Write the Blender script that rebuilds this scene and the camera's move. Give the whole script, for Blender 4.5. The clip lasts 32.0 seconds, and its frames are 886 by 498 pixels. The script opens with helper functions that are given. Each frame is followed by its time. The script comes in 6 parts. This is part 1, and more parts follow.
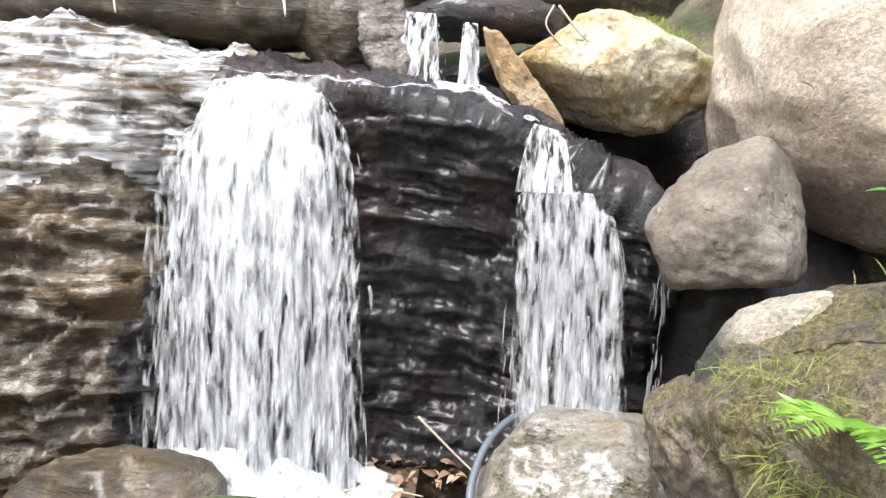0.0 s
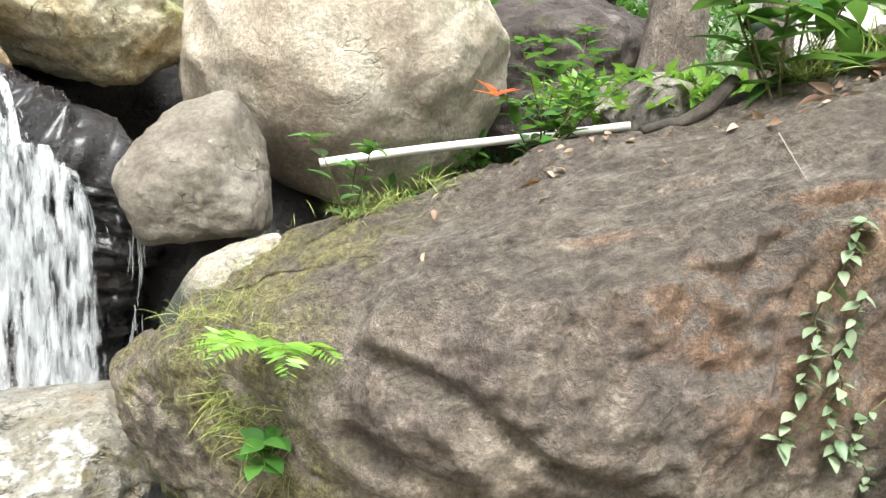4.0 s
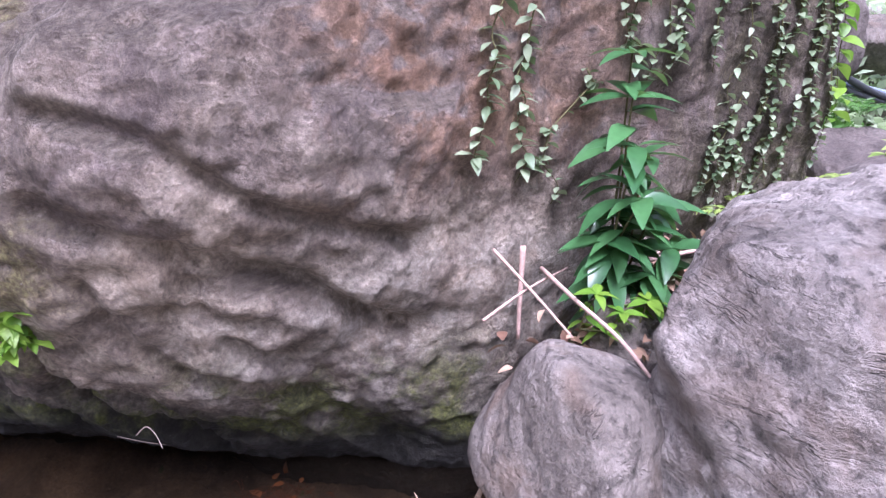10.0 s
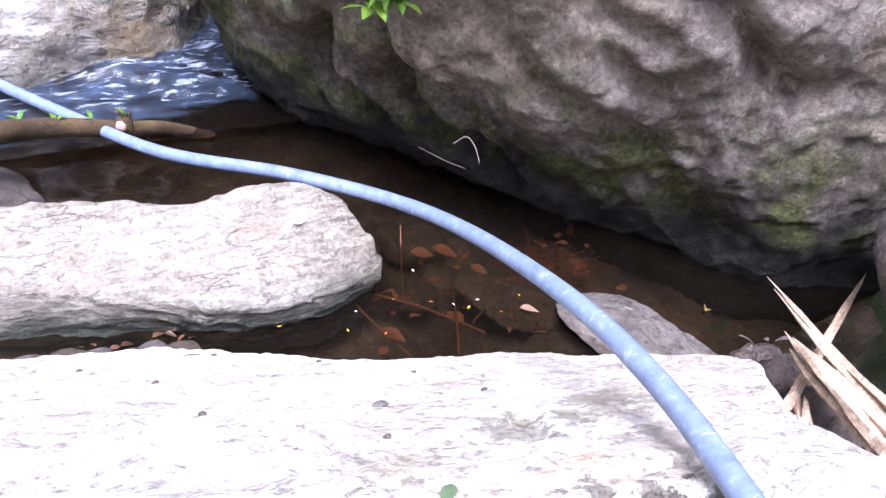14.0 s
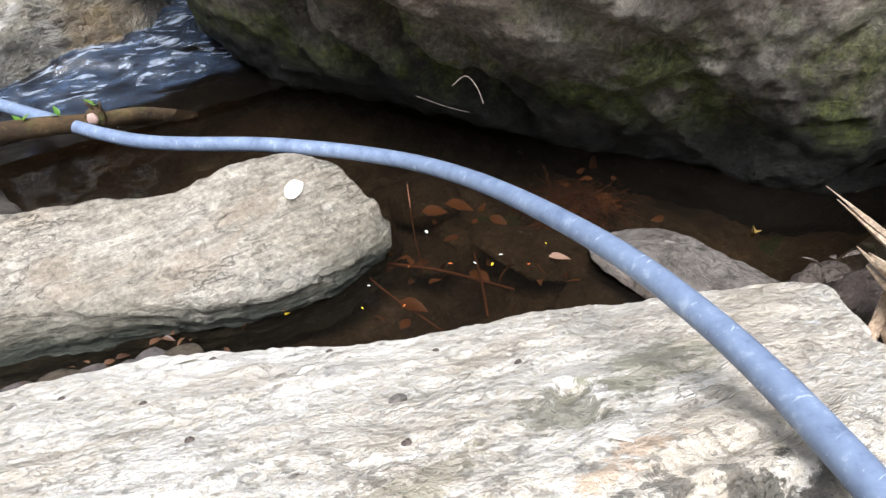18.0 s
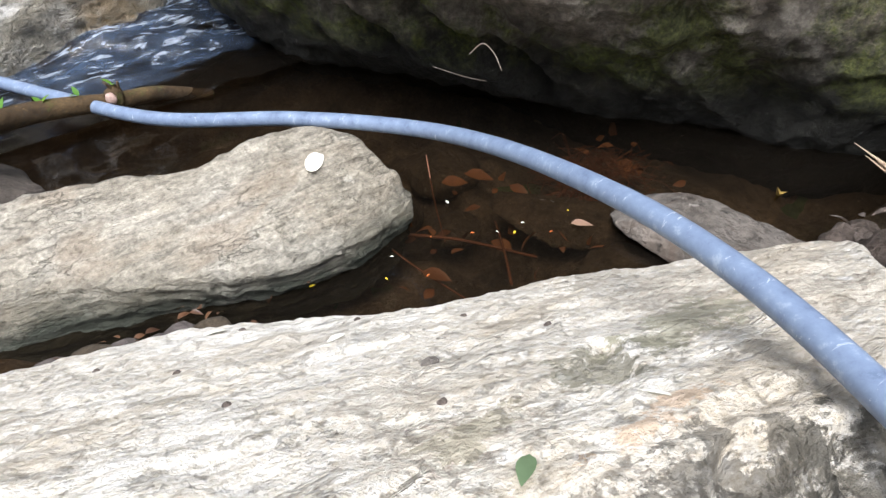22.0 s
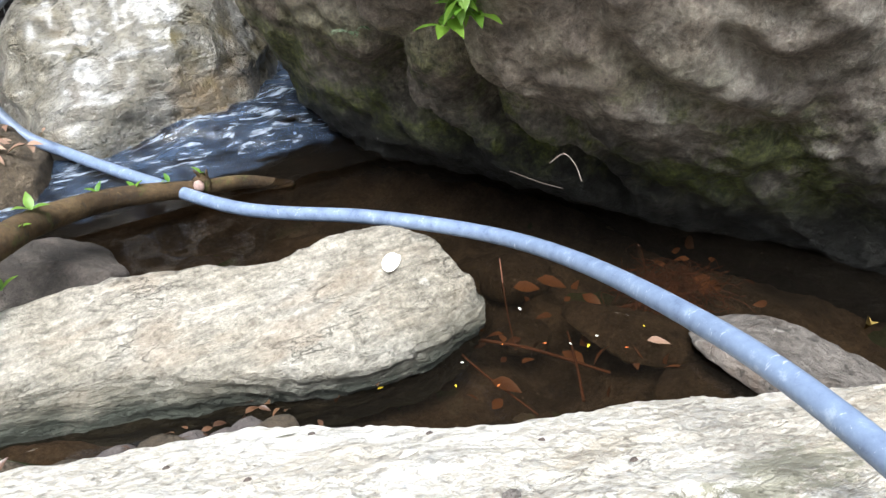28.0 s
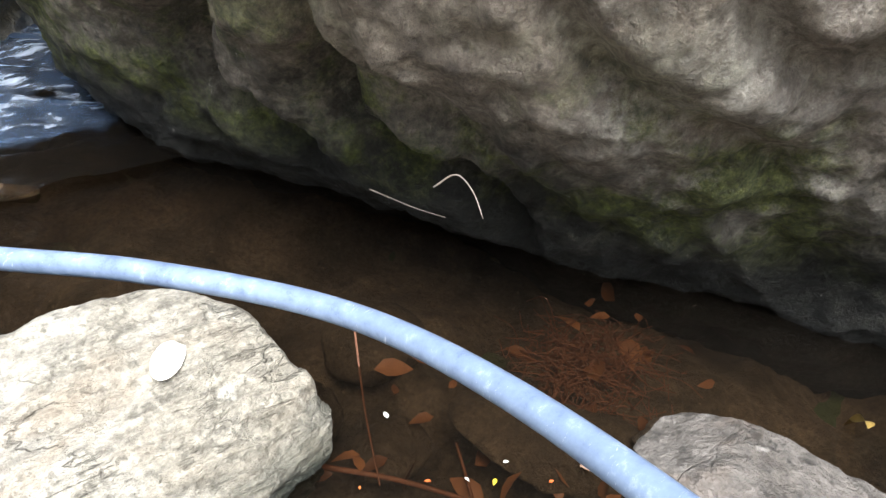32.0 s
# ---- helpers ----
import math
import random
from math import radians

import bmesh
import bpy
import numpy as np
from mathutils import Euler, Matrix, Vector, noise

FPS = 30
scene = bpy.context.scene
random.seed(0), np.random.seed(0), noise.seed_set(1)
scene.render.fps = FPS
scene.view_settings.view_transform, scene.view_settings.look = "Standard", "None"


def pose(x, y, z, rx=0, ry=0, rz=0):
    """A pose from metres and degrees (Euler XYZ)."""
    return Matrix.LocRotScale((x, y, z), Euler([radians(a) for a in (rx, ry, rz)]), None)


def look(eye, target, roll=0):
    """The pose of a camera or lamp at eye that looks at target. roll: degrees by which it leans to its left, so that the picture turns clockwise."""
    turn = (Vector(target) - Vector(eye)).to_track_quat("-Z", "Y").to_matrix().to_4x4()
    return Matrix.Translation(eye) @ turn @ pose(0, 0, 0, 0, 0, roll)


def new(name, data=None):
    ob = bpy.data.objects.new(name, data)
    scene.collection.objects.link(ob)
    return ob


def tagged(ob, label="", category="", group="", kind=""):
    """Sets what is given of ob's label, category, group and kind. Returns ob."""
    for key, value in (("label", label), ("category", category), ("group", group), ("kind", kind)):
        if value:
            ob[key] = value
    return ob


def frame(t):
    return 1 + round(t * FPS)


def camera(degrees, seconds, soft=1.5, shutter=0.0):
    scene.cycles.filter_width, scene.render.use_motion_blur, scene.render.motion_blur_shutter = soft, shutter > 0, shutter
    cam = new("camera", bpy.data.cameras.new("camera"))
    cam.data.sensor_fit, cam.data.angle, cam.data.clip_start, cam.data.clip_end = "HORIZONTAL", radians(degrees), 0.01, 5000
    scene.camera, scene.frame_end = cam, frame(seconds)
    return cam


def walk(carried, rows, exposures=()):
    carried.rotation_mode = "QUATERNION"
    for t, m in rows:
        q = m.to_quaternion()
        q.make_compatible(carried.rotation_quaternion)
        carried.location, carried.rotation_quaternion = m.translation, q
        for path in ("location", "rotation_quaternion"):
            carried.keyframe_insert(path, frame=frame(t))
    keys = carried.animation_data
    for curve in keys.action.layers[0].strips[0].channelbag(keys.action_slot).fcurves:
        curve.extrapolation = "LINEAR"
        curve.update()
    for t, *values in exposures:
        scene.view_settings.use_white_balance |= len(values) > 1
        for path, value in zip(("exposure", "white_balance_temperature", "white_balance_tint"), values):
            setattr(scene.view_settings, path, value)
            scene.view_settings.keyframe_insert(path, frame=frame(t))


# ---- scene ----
cam = camera(63.9, 32.0, soft=1.35)
# seconds, stops, kelvin, tint
EXPOSURES = [(0, 1.5, 6150, 12), (2.5, 1.5, 6500, 7), (5, 1.85, 5900, 5), (7, 1.6, 5400, 22), (8, 1.5, 5400, 26), (9.5, 1.55, 5350, 36), (11, 2.15, 5500, 36), (12, 2.3, 5450, 38), (13.4, 2.1, 5350, 32), (14.2, 1.55, 5400, 26), (17, 1.08, 5850, 13), (20, 0.98, 5900, 11), (25, 1.0, 6000, 10), (28, 1.3, 5850, 8), (32, 1.68, 5850, 8)]
PATH = [
    (0, (0.078, 0.238, 2.039), (0.013, 2.206, 1.689), 1.8),
    (0.5, (0.068, 0.22, 2.05), (0.066, 2.187, 1.688), 2.1),
    (1, (0.098, 0.212, 2.027), (0.25, 2.174, 1.665), 2.8),
    (1.5, (0.139, 0.212, 2.015), (0.495, 2.151, 1.681), 3.0),
    (2, (0.171, 0.204, 2.007), (0.639, 2.118, 1.666), 2.8),
    (2.5, (0.208, 0.211, 1.987), (0.808, 2.085, 1.627), 3.1),
    (4.5, (0.373, 0.151, 1.979), (1.685, 1.628, 1.663), 5.5),
    (5, (0.435, 0.044, 2.032), (1.894, 1.388, 1.78), 4.7),
    (5.5, (0.491, 0.014, 2.033), (2.097, 1.193, 1.86), 2.0),
    (6, (0.502, -0.031, 2.053), (2.188, 1.035, 1.912), 0.7),
    (6.5, (0.533, -0.068, 2.032), (2.3, 0.864, 1.935), -0.8),
    (7, (0.541, -0.09, 2.009), (2.327, 0.804, 1.895), -1.7),
    (7.5, (0.535, -0.097, 1.988), (2.302, 0.831, 1.865), -1.6),
    (8, (0.52, -0.07, 1.921), (2.235, 0.928, 1.668), 0.5),
    (8.5, (0.507, -0.054, 1.851), (2.163, 0.99, 1.441), 1.9),
    (9, (0.5, -0.047, 1.822), (2.099, 1.017, 1.267), 1.9),
    (9.5, (0.492, -0.051, 1.739), (2.045, 1.034, 1.098), 1.5),
    (10, (0.487, -0.039, 1.691), (1.983, 1.088, 0.989), 2.0),
    (10.5, (0.475, 0.0, 1.656), (1.934, 1.135, 0.893), 3.3),
    (11, (0.467, 0.036, 1.601), (1.879, 1.165, 0.747), 6.1),
    (11.5, (0.455, 0.074, 1.574), (1.813, 1.213, 0.647), 7.9),
    (12, (0.447, 0.092, 1.555), (1.777, 1.234, 0.592), 8.4),
    (12.5, (0.4, 0.165, 1.483), (1.678, 1.371, 0.528), 10.6),
    (13, (0.298, 0.279, 1.401), (1.498, 1.556, 0.437), 12.6),
    (13.5, (0.247, 0.335, 1.32), (1.352, 1.61, 0.247), 11.2),
    (14, (0.204, 0.361, 1.251), (1.263, 1.627, 0.121), 11.1),
    (14.5, (0.222, 0.382, 1.239), (1.172, 1.654, 0.023), 10.0),
    (16.5, (0.283, 0.46, 1.206), (1.265, 1.747, 0.032), 5.8),
    (17, (0.259, 0.518, 1.101), (1.336, 1.714, -0.086), 11.2),
    (17.5, (0.279, 0.491, 1.126), (1.3, 1.7, -0.096), 6.7),
    (18, (0.331, 0.47, 1.153), (1.291, 1.708, -0.09), 2.1),
    (19, (0.345, 0.472, 1.138), (1.318, 1.679, -0.125), 0.8),
    (20, (0.333, 0.469, 1.138), (1.275, 1.684, -0.141), 0.0),
    (21, (0.323, 0.468, 1.139), (1.259, 1.686, -0.142), -0.0),
    (22, (0.307, 0.472, 1.134), (1.213, 1.702, -0.156), -0.2),
    (23, (0.308, 0.479, 1.135), (1.209, 1.703, -0.165), -0.4),
    (24, (0.298, 0.493, 1.144), (1.185, 1.746, -0.137), -1.1),
    (24.5, (0.295, 0.514, 1.157), (1.173, 1.832, -0.065), -1.8),
    (25, (0.287, 0.533, 1.161), (1.172, 1.883, -0.02), -0.1),
    (25.5, (0.283, 0.547, 1.153), (1.186, 1.902, -0.008), 1.3),
    (27.5, (0.288, 0.537, 1.157), (1.152, 1.943, 0.026), 0.4),
    (28, (0.286, 0.54, 1.166), (1.151, 1.968, 0.065), 0.4),
    (28.5, (0.284, 0.538, 1.182), (1.127, 1.986, 0.09), 0.5),
    (29, (0.316, 0.502, 1.236), (1.172, 1.946, 0.149), -0.3),
    (29.5, (0.357, 0.487, 1.248), (1.262, 1.907, 0.169), 0.0),
    (30, (0.355, 0.485, 1.248), (1.251, 1.904, 0.159), 0.1),
    (30.5, (0.357, 0.483, 1.249), (1.284, 1.891, 0.173), 1.1),
    (31, (0.365, 0.473, 1.258), (1.37, 1.849, 0.211), 2.6),
    (31.5, (0.43, 0.606, 1.177), (1.49, 1.94, 0.131), 3.7),
    (32, (0.651, 1.086, 0.917), (1.856, 2.232, -0.194), 9.7),
]
walk(cam, [(t, look(eye, target, roll)) for t, eye, target, roll in PATH], exposures=EXPOSURES)
from mathutils.bvhtree import BVHTree

# ---- world and light ----
world = bpy.data.worlds.new("sky")
scene.world = world
world.use_nodes = True
wn = world.node_tree.nodes
sky = wn.new("ShaderNodeTexSky")
sky.sky_type, sky.sun_disc = "NISHITA", False
SUN_EL, SUN_AZ = radians(64), radians(222)
sky.sun_elevation, sky.sun_rotation = SUN_EL, SUN_AZ
sky.air_density, sky.dust_density = 1.0, 3.0
wn["Background"].inputs["Strength"].default_value = 0.15
pale = wn.new("ShaderNodeHueSaturation")
pale.inputs["Saturation"].default_value = 0.3
world.node_tree.links.new(sky.outputs[0], pale.inputs["Color"])
world.node_tree.links.new(pale.outputs[0], wn["Background"].inputs["Color"])
sun = new("sun", bpy.data.lights.new("sun", "SUN"))
sun.data.energy, sun.data.angle, sun.data.color = 2.6, radians(30), (1.0, 0.96, 0.9)
sd = Vector((math.sin(SUN_AZ) * math.cos(SUN_EL), math.cos(SUN_AZ) * math.cos(SUN_EL), math.sin(SUN_EL)))
sun.matrix_world = Matrix.Translation((0, 0, 20)) @ sd.to_track_quat("Z", "Y").to_matrix().to_4x4()

# ---- noise for shapes ----
def lattice(i, seed):
    h = np.sin(i[..., 0] * 127.1 + i[..., 1] * 311.7 + i[..., 2] * 74.7 + seed * 17.3) * 43758.5453
    return h - np.floor(h)


def vnoise(p, seed=0):
    i = np.floor(p)
    f = p - i
    f = f * f * (3 - 2 * f)
    out = 0
    for a in (0, 1):
        for b in (0, 1):
            for c in (0, 1):
                w = (f[..., 0] if a else 1 - f[..., 0]) * (f[..., 1] if b else 1 - f[..., 1]) * (f[..., 2] if c else 1 - f[..., 2])
                out = out + w * lattice(i + (a, b, c), seed)
    return out * 2 - 1


def fbm(p, octaves=4, seed=0, gain=0.5):
    out, amp = 0, 1.0
    for k in range(octaves):
        out = out + amp * vnoise(p * 2.03**k + 11.7 * k, seed + k)
        amp *= gain
    return out


def ridged(p, octaves=3, seed=0):
    out, amp = 0, 1.0
    for k in range(octaves):
        out = out + amp * (1 - 2 * np.abs(vnoise(p * 2.1**k + 5.3 * k, seed + k)))
        amp *= 0.5
    return out


# ---- materials ----
def material(name):
    m = bpy.data.materials.new(name)
    m.use_nodes = True
    return m, m.node_tree.nodes, m.node_tree.links, m.node_tree.nodes["Principled BSDF"]


def tex_noise(nt, scale, detail=6, rough=0.6, stretch=None, distort=0.0, space="Object"):
    n, l = nt.nodes, nt.links
    tc = n.new("ShaderNodeTexCoord")
    mp = n.new("ShaderNodeMapping")
    l.new(tc.outputs[space], mp.inputs["Vector"])
    if stretch:
        mp.inputs["Scale"].default_value = stretch[:3]
        if len(stretch) > 3:
            mp.inputs["Rotation"].default_value = [radians(a) for a in stretch[3:6]]
    t = n.new("ShaderNodeTexNoise")
    t.inputs["Scale"].default_value, t.inputs["Detail"].default_value = scale, detail
    t.inputs["Roughness"].default_value, t.inputs["Distortion"].default_value = rough, distort
    l.new(mp.outputs[0], t.inputs["Vector"])
    return t.outputs["Fac"]


def ramp(nt, fac, stops):
    r = nt.nodes.new("ShaderNodeValToRGB")
    el = r.color_ramp.elements
    while len(el) < len(stops):
        el.new(0.5)
    for e, (p, c) in zip(el, stops):
        e.position = p
        e.color = (*c, 1) if len(c) == 3 else c
    nt.links.new(fac, r.inputs["Fac"])
    return r.outputs["Color"]


def mixc(nt, fac, a, b, kind="MIX"):
    x = nt.nodes.new("ShaderNodeMix")
    x.data_type, x.blend_type = "RGBA", kind
    for sock, v in ((x.inputs["Factor"], fac), (x.inputs["A"], a), (x.inputs["B"], b)):
        if isinstance(v, (int, float)):
            sock.default_value = v
        elif isinstance(v, tuple):
            sock.default_value = (*v, 1)
        else:
            nt.links.new(v, sock)
    return x.outputs["Result"]


def maths(nt, op, a, b=0.0):
    x = nt.nodes.new("ShaderNodeMath")
    x.operation = op
    for sock, v in zip(x.inputs, (a, b)):
        if isinstance(v, (int, float)):
            sock.default_value = v
        else:
            nt.links.new(v, sock)
    return x.outputs[0]


def bump(nt, height, strength, dist, bsdf, onto=None):
    b = nt.nodes.new("ShaderNodeBump")
    b.inputs["Strength"].default_value, b.inputs["Distance"].default_value = strength, dist
    nt.links.new(height, b.inputs["Height"])
    if onto:
        nt.links.new(onto, b.inputs["Normal"])
    nt.links.new(b.outputs[0], bsdf.inputs["Normal"])
    return b.outputs[0]


G3 = lambda v: (v, v, v)  # noqa: E731


def rock_material(name, dark, mid, light, spot=(0.03, 0.028, 0.025), spots=0.5, moss=None, moss_amount=0.5, rough=(0.75, 0.95), scale=1.0,
                  layers=None, bump_h=0.012, stain=None, low_moss=None, spec=0.4, film=0.0, spot_scale=9, streak=None, cracks=None, grain=38, patches=(), lichen=0.5):
    m, n, l, p = material(name)
    nt = m.node_tree
    big = tex_noise(nt, 2.2 * scale, 5, 0.6, distort=0.4)
    fine = tex_noise(nt, grain * scale, 6, 0.75)
    col = ramp(nt, big, [(0.32, dark), (0.5, mid), (0.68, light)])
    col = mixc(nt, 0.6, col, ramp(nt, fine, [(0.3, G3(0.18)), (0.5, G3(0.5)), (0.7, G3(0.88))]), "OVERLAY")
    if layers:
        lay = tex_noise(nt, layers[0], 5, 0.65, stretch=layers[1], distort=layers[4] if len(layers) > 4 else 0.6)
        col = mixc(nt, layers[2], col, ramp(nt, lay, [(0.32, G3(0.25)), (0.52, G3(0.55)), (0.7, G3(0.8))]), "OVERLAY")
    if stain:
        st = tex_noise(nt, stain[1], 4, 0.6, stretch=stain[2] if len(stain) > 2 else None, distort=0.5)
        col = mixc(nt, ramp(nt, st, [(0.5, G3(0)), (0.64, G3(stain[3] if len(stain) > 3 else 0.75))]), col, stain[0])
    if streak:
        st = tex_noise(nt, streak[1], 5, 0.65, stretch=streak[2], distort=0.3)
        col = mixc(nt, ramp(nt, st, [(0.48, G3(0)), (0.66, G3(streak[3]))]), col, streak[0])
    sp = tex_noise(nt, spot_scale * scale, 8, 0.75)
    col = mixc(nt, ramp(nt, sp, [(0.56, G3(0)), (0.66, G3(spots))]), col, spot)
    if cracks:
        cr = maths(nt, "ABSOLUTE", maths(nt, "SUBTRACT", tex_noise(nt, cracks[0], 5, 0.6, stretch=cracks[1], distort=0.4), 0.5))
        cr = maths(nt, "MULTIPLY", ramp(nt, cr, [(0.0, G3(1)), (0.009, G3(0))]), ramp(nt, tex_noise(nt, 1.7 * cracks[0], 3, 0.5), [(0.48, G3(0)), (0.6, G3(1))]))
        col = mixc(nt, maths(nt, "MULTIPLY", cr, cracks[2]), col, tuple(c * 0.35 for c in dark))
    lich = tex_noise(nt, 16 * scale, 4, 0.5)
    col = mixc(nt, ramp(nt, lich, [(0.68, G3(0)), (0.74, G3(lichen))]), col, tuple(min(1, c * 1.5) for c in light))
    if moss:
        mo = tex_noise(nt, 3.1 * scale, 6, 0.65)
        col = mixc(nt, ramp(nt, mo, [(0.62 - 0.2 * moss_amount, G3(0)), (0.74 - 0.2 * moss_amount, G3(0.85))]), col, moss)
    for px, py, rx, ry, shade in patches:
        sx = n.new("ShaderNodeSeparateXYZ")
        l.new(n.new("ShaderNodeTexCoord").outputs["Object"], sx.inputs[0])
        dx, dy = (maths(nt, "DIVIDE", maths(nt, "SUBTRACT", sx.outputs[k], c), r) for k, c, r in ((0, px, rx), (1, py, ry)))
        away = maths(nt, "ADD", maths(nt, "ADD", maths(nt, "MULTIPLY", dx, dx), maths(nt, "MULTIPLY", dy, dy)), maths(nt, "MULTIPLY", maths(nt, "SUBTRACT", tex_noise(nt, 20, 8, 0.75), 0.5), 9.0))
        col = mixc(nt, maths(nt, "MULTIPLY", maths(nt, "SUBTRACT", 1.0, spread(nt, away, 0.5, 1.0)), 0.75), col, shade)
    if low_moss:
        tc = n.new("ShaderNodeTexCoord")
        sx = n.new("ShaderNodeSeparateXYZ")
        l.new(tc.outputs["Object"], sx.inputs[0])
        mo = tex_noise(nt, 5.0, 6, 0.7)
        band = n.new("ShaderNodeMapRange")
        band.inputs["From Min"].default_value, band.inputs["From Max"].default_value = low_moss[1], low_moss[2]
        l.new(sx.outputs["Z"], band.inputs["Value"])
        w = maths(nt, "MULTIPLY", maths(nt, "SUBTRACT", 1.0, band.outputs[0]), ramp(nt, mo, [(0.3, G3(0.35)), (0.5, G3(0.95))]))
        col = mixc(nt, w, col, low_moss[0])
    l.new(col, p.inputs["Base Color"])
    l.new(ramp(nt, fine, [(0.3, G3(rough[0])), (0.7, G3(rough[1]))]), p.inputs["Roughness"])
    p.inputs["Specular IOR Level"].default_value = spec
    p.inputs["Coat Weight"].default_value, p.inputs["Coat Roughness"].default_value = film, 0.28 if film < 0.9 else 0.14
    h = maths(nt, "ADD", tex_noise(nt, 14 * scale, 8, 0.7), maths(nt, "MULTIPLY", tex_noise(nt, 70 * scale, 4, 0.7), 0.35))
    if layers:
        h = maths(nt, "ADD", h, maths(nt, "MULTIPLY", lay, layers[3]))
    h = maths(nt, "ADD", h, maths(nt, "MULTIPLY", tex_noise(nt, 5 * scale, 6, 0.6, distort=0.5), 1.6))
    h = maths(nt, "SUBTRACT", h, maths(nt, "MULTIPLY", ramp(nt, sp, [(0.55, G3(0)), (0.68, G3(1))]), 0.5 * spots if spots > 0.25 else 0.0))
    if cracks:
        h = maths(nt, "SUBTRACT", h, maths(nt, "MULTIPLY", cr, 0.8 * cracks[2]))
    bump(nt, h, 1.0, bump_h * 1.7, p)
    return m


def spread(nt, value, a, b):
    """0 to 1 as a value goes from a to b, eased."""
    x = nt.nodes.new("ShaderNodeMapRange")
    x.interpolation_type = "SMOOTHSTEP"
    x.inputs["From Min"].default_value, x.inputs["From Max"].default_value = a, b
    nt.links.new(value, x.inputs["Value"])
    return x.outputs[0]


def boulder_material():
    """Brown crumbling face with ochre patches, grey layered top, mossy flank, algae and painted shade darkening the
    foot.
    """
    m, n, l, p = material("weathered_boulder")
    nt = m.node_tree
    sx, nx = n.new("ShaderNodeSeparateXYZ"), n.new("ShaderNodeSeparateXYZ")
    l.new(n.new("ShaderNodeTexCoord").outputs["Object"], sx.inputs[0])
    l.new(n.new("ShaderNodeNewGeometry").outputs["Normal"], nx.inputs[0])
    x, y, z = sx.outputs
    big, mid, fine = tex_noise(nt, 2.0, 6, 0.65, distort=0.5), tex_noise(nt, 9, 8, 0.7), tex_noise(nt, 55, 6, 0.75)
    wob = maths(nt, "SUBTRACT", tex_noise(nt, 3.0, 6, 0.65), 0.5)
    face = ramp(nt, mid, [(0.28, (0.15, 0.115, 0.085)), (0.44, (0.34, 0.272, 0.205)), (0.6, (0.5, 0.42, 0.33)), (0.75, (0.64, 0.57, 0.48))])
    crust = maths(nt, "MULTIPLY", spread(nt, maths(nt, "ADD", x, wob), 1.35, 1.75), maths(nt, "SUBTRACT", 1.0, spread(nt, maths(nt, "ADD", z, wob), 0.85, 1.15)))
    face = mixc(nt, maths(nt, "MULTIPLY", crust, ramp(nt, tex_noise(nt, 6, 8, 0.75), [(0.42, G3(0)), (0.56, G3(0.75))])), face, (0.46, 0.425, 0.36))
    face = mixc(nt, ramp(nt, big, [(0.4, G3(0)), (0.62, G3(0.55))]), face, (0.27, 0.235, 0.2))
    patina = maths(nt, "MULTIPLY", spread(nt, maths(nt, "ADD", z, wob), 0.95, 1.3), ramp(nt, tex_noise(nt, 2.7, 7, 0.66, distort=0.5), [(0.38, G3(0.25)), (0.56, G3(0.92))]))
    face = mixc(nt, patina, face, ramp(nt, mid, [(0.3, (0.10, 0.076, 0.068)), (0.65, (0.22, 0.18, 0.165))]))
    ochre = maths(nt, "MULTIPLY", maths(nt, "MULTIPLY", spread(nt, z, 1.0, 1.35), maths(nt, "SUBTRACT", 1.0, spread(nt, x, 2.3, 3.2))), spread(nt, x, 1.45, 1.75))
    ochre = maths(nt, "MULTIPLY", ochre, maths(nt, "SUBTRACT", 1.0, spread(nt, nx.outputs["Z"], 0.15, 0.4)))
    ochre = maths(nt, "MULTIPLY", ochre, ramp(nt, tex_noise(nt, 3.4, 7, 0.68, distort=0.6), [(0.40, G3(0)), (0.54, G3(0.8))]))
    face = mixc(nt, ochre, face, ramp(nt, mid, [(0.3, (0.21, 0.12, 0.075)), (0.65, (0.42, 0.265, 0.17))]))
    run = tex_noise(nt, 5, 6, 0.7, stretch=(2.6, 2.6, 0.35), distort=0.4)
    end = maths(nt, "MULTIPLY", spread(nt, x, 2.55, 3.1), ramp(nt, run, [(0.38, G3(0)), (0.52, G3(0.92))]))
    face = mixc(nt, end, face, ramp(nt, mid, [(0.35, (0.05, 0.042, 0.03)), (0.65, (0.15, 0.125, 0.08))]))
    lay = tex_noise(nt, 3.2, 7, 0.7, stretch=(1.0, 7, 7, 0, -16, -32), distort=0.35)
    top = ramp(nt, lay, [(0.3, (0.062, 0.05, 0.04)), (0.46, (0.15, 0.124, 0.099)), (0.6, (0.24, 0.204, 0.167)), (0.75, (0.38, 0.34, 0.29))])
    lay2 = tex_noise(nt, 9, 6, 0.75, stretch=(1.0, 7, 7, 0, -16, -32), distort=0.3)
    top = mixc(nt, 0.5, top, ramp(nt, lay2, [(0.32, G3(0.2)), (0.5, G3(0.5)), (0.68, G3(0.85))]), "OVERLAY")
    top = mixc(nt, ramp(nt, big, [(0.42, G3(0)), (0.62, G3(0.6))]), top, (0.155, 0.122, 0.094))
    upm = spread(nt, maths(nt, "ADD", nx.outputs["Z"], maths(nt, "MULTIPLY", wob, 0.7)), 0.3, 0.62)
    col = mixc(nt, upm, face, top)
    col = mixc(nt, ramp(nt, tex_noise(nt, 3.7, 7, 0.7, distort=0.7), [(0.47, G3(0)), (0.62, G3(0.58))]), col, (0.10, 0.078, 0.066))
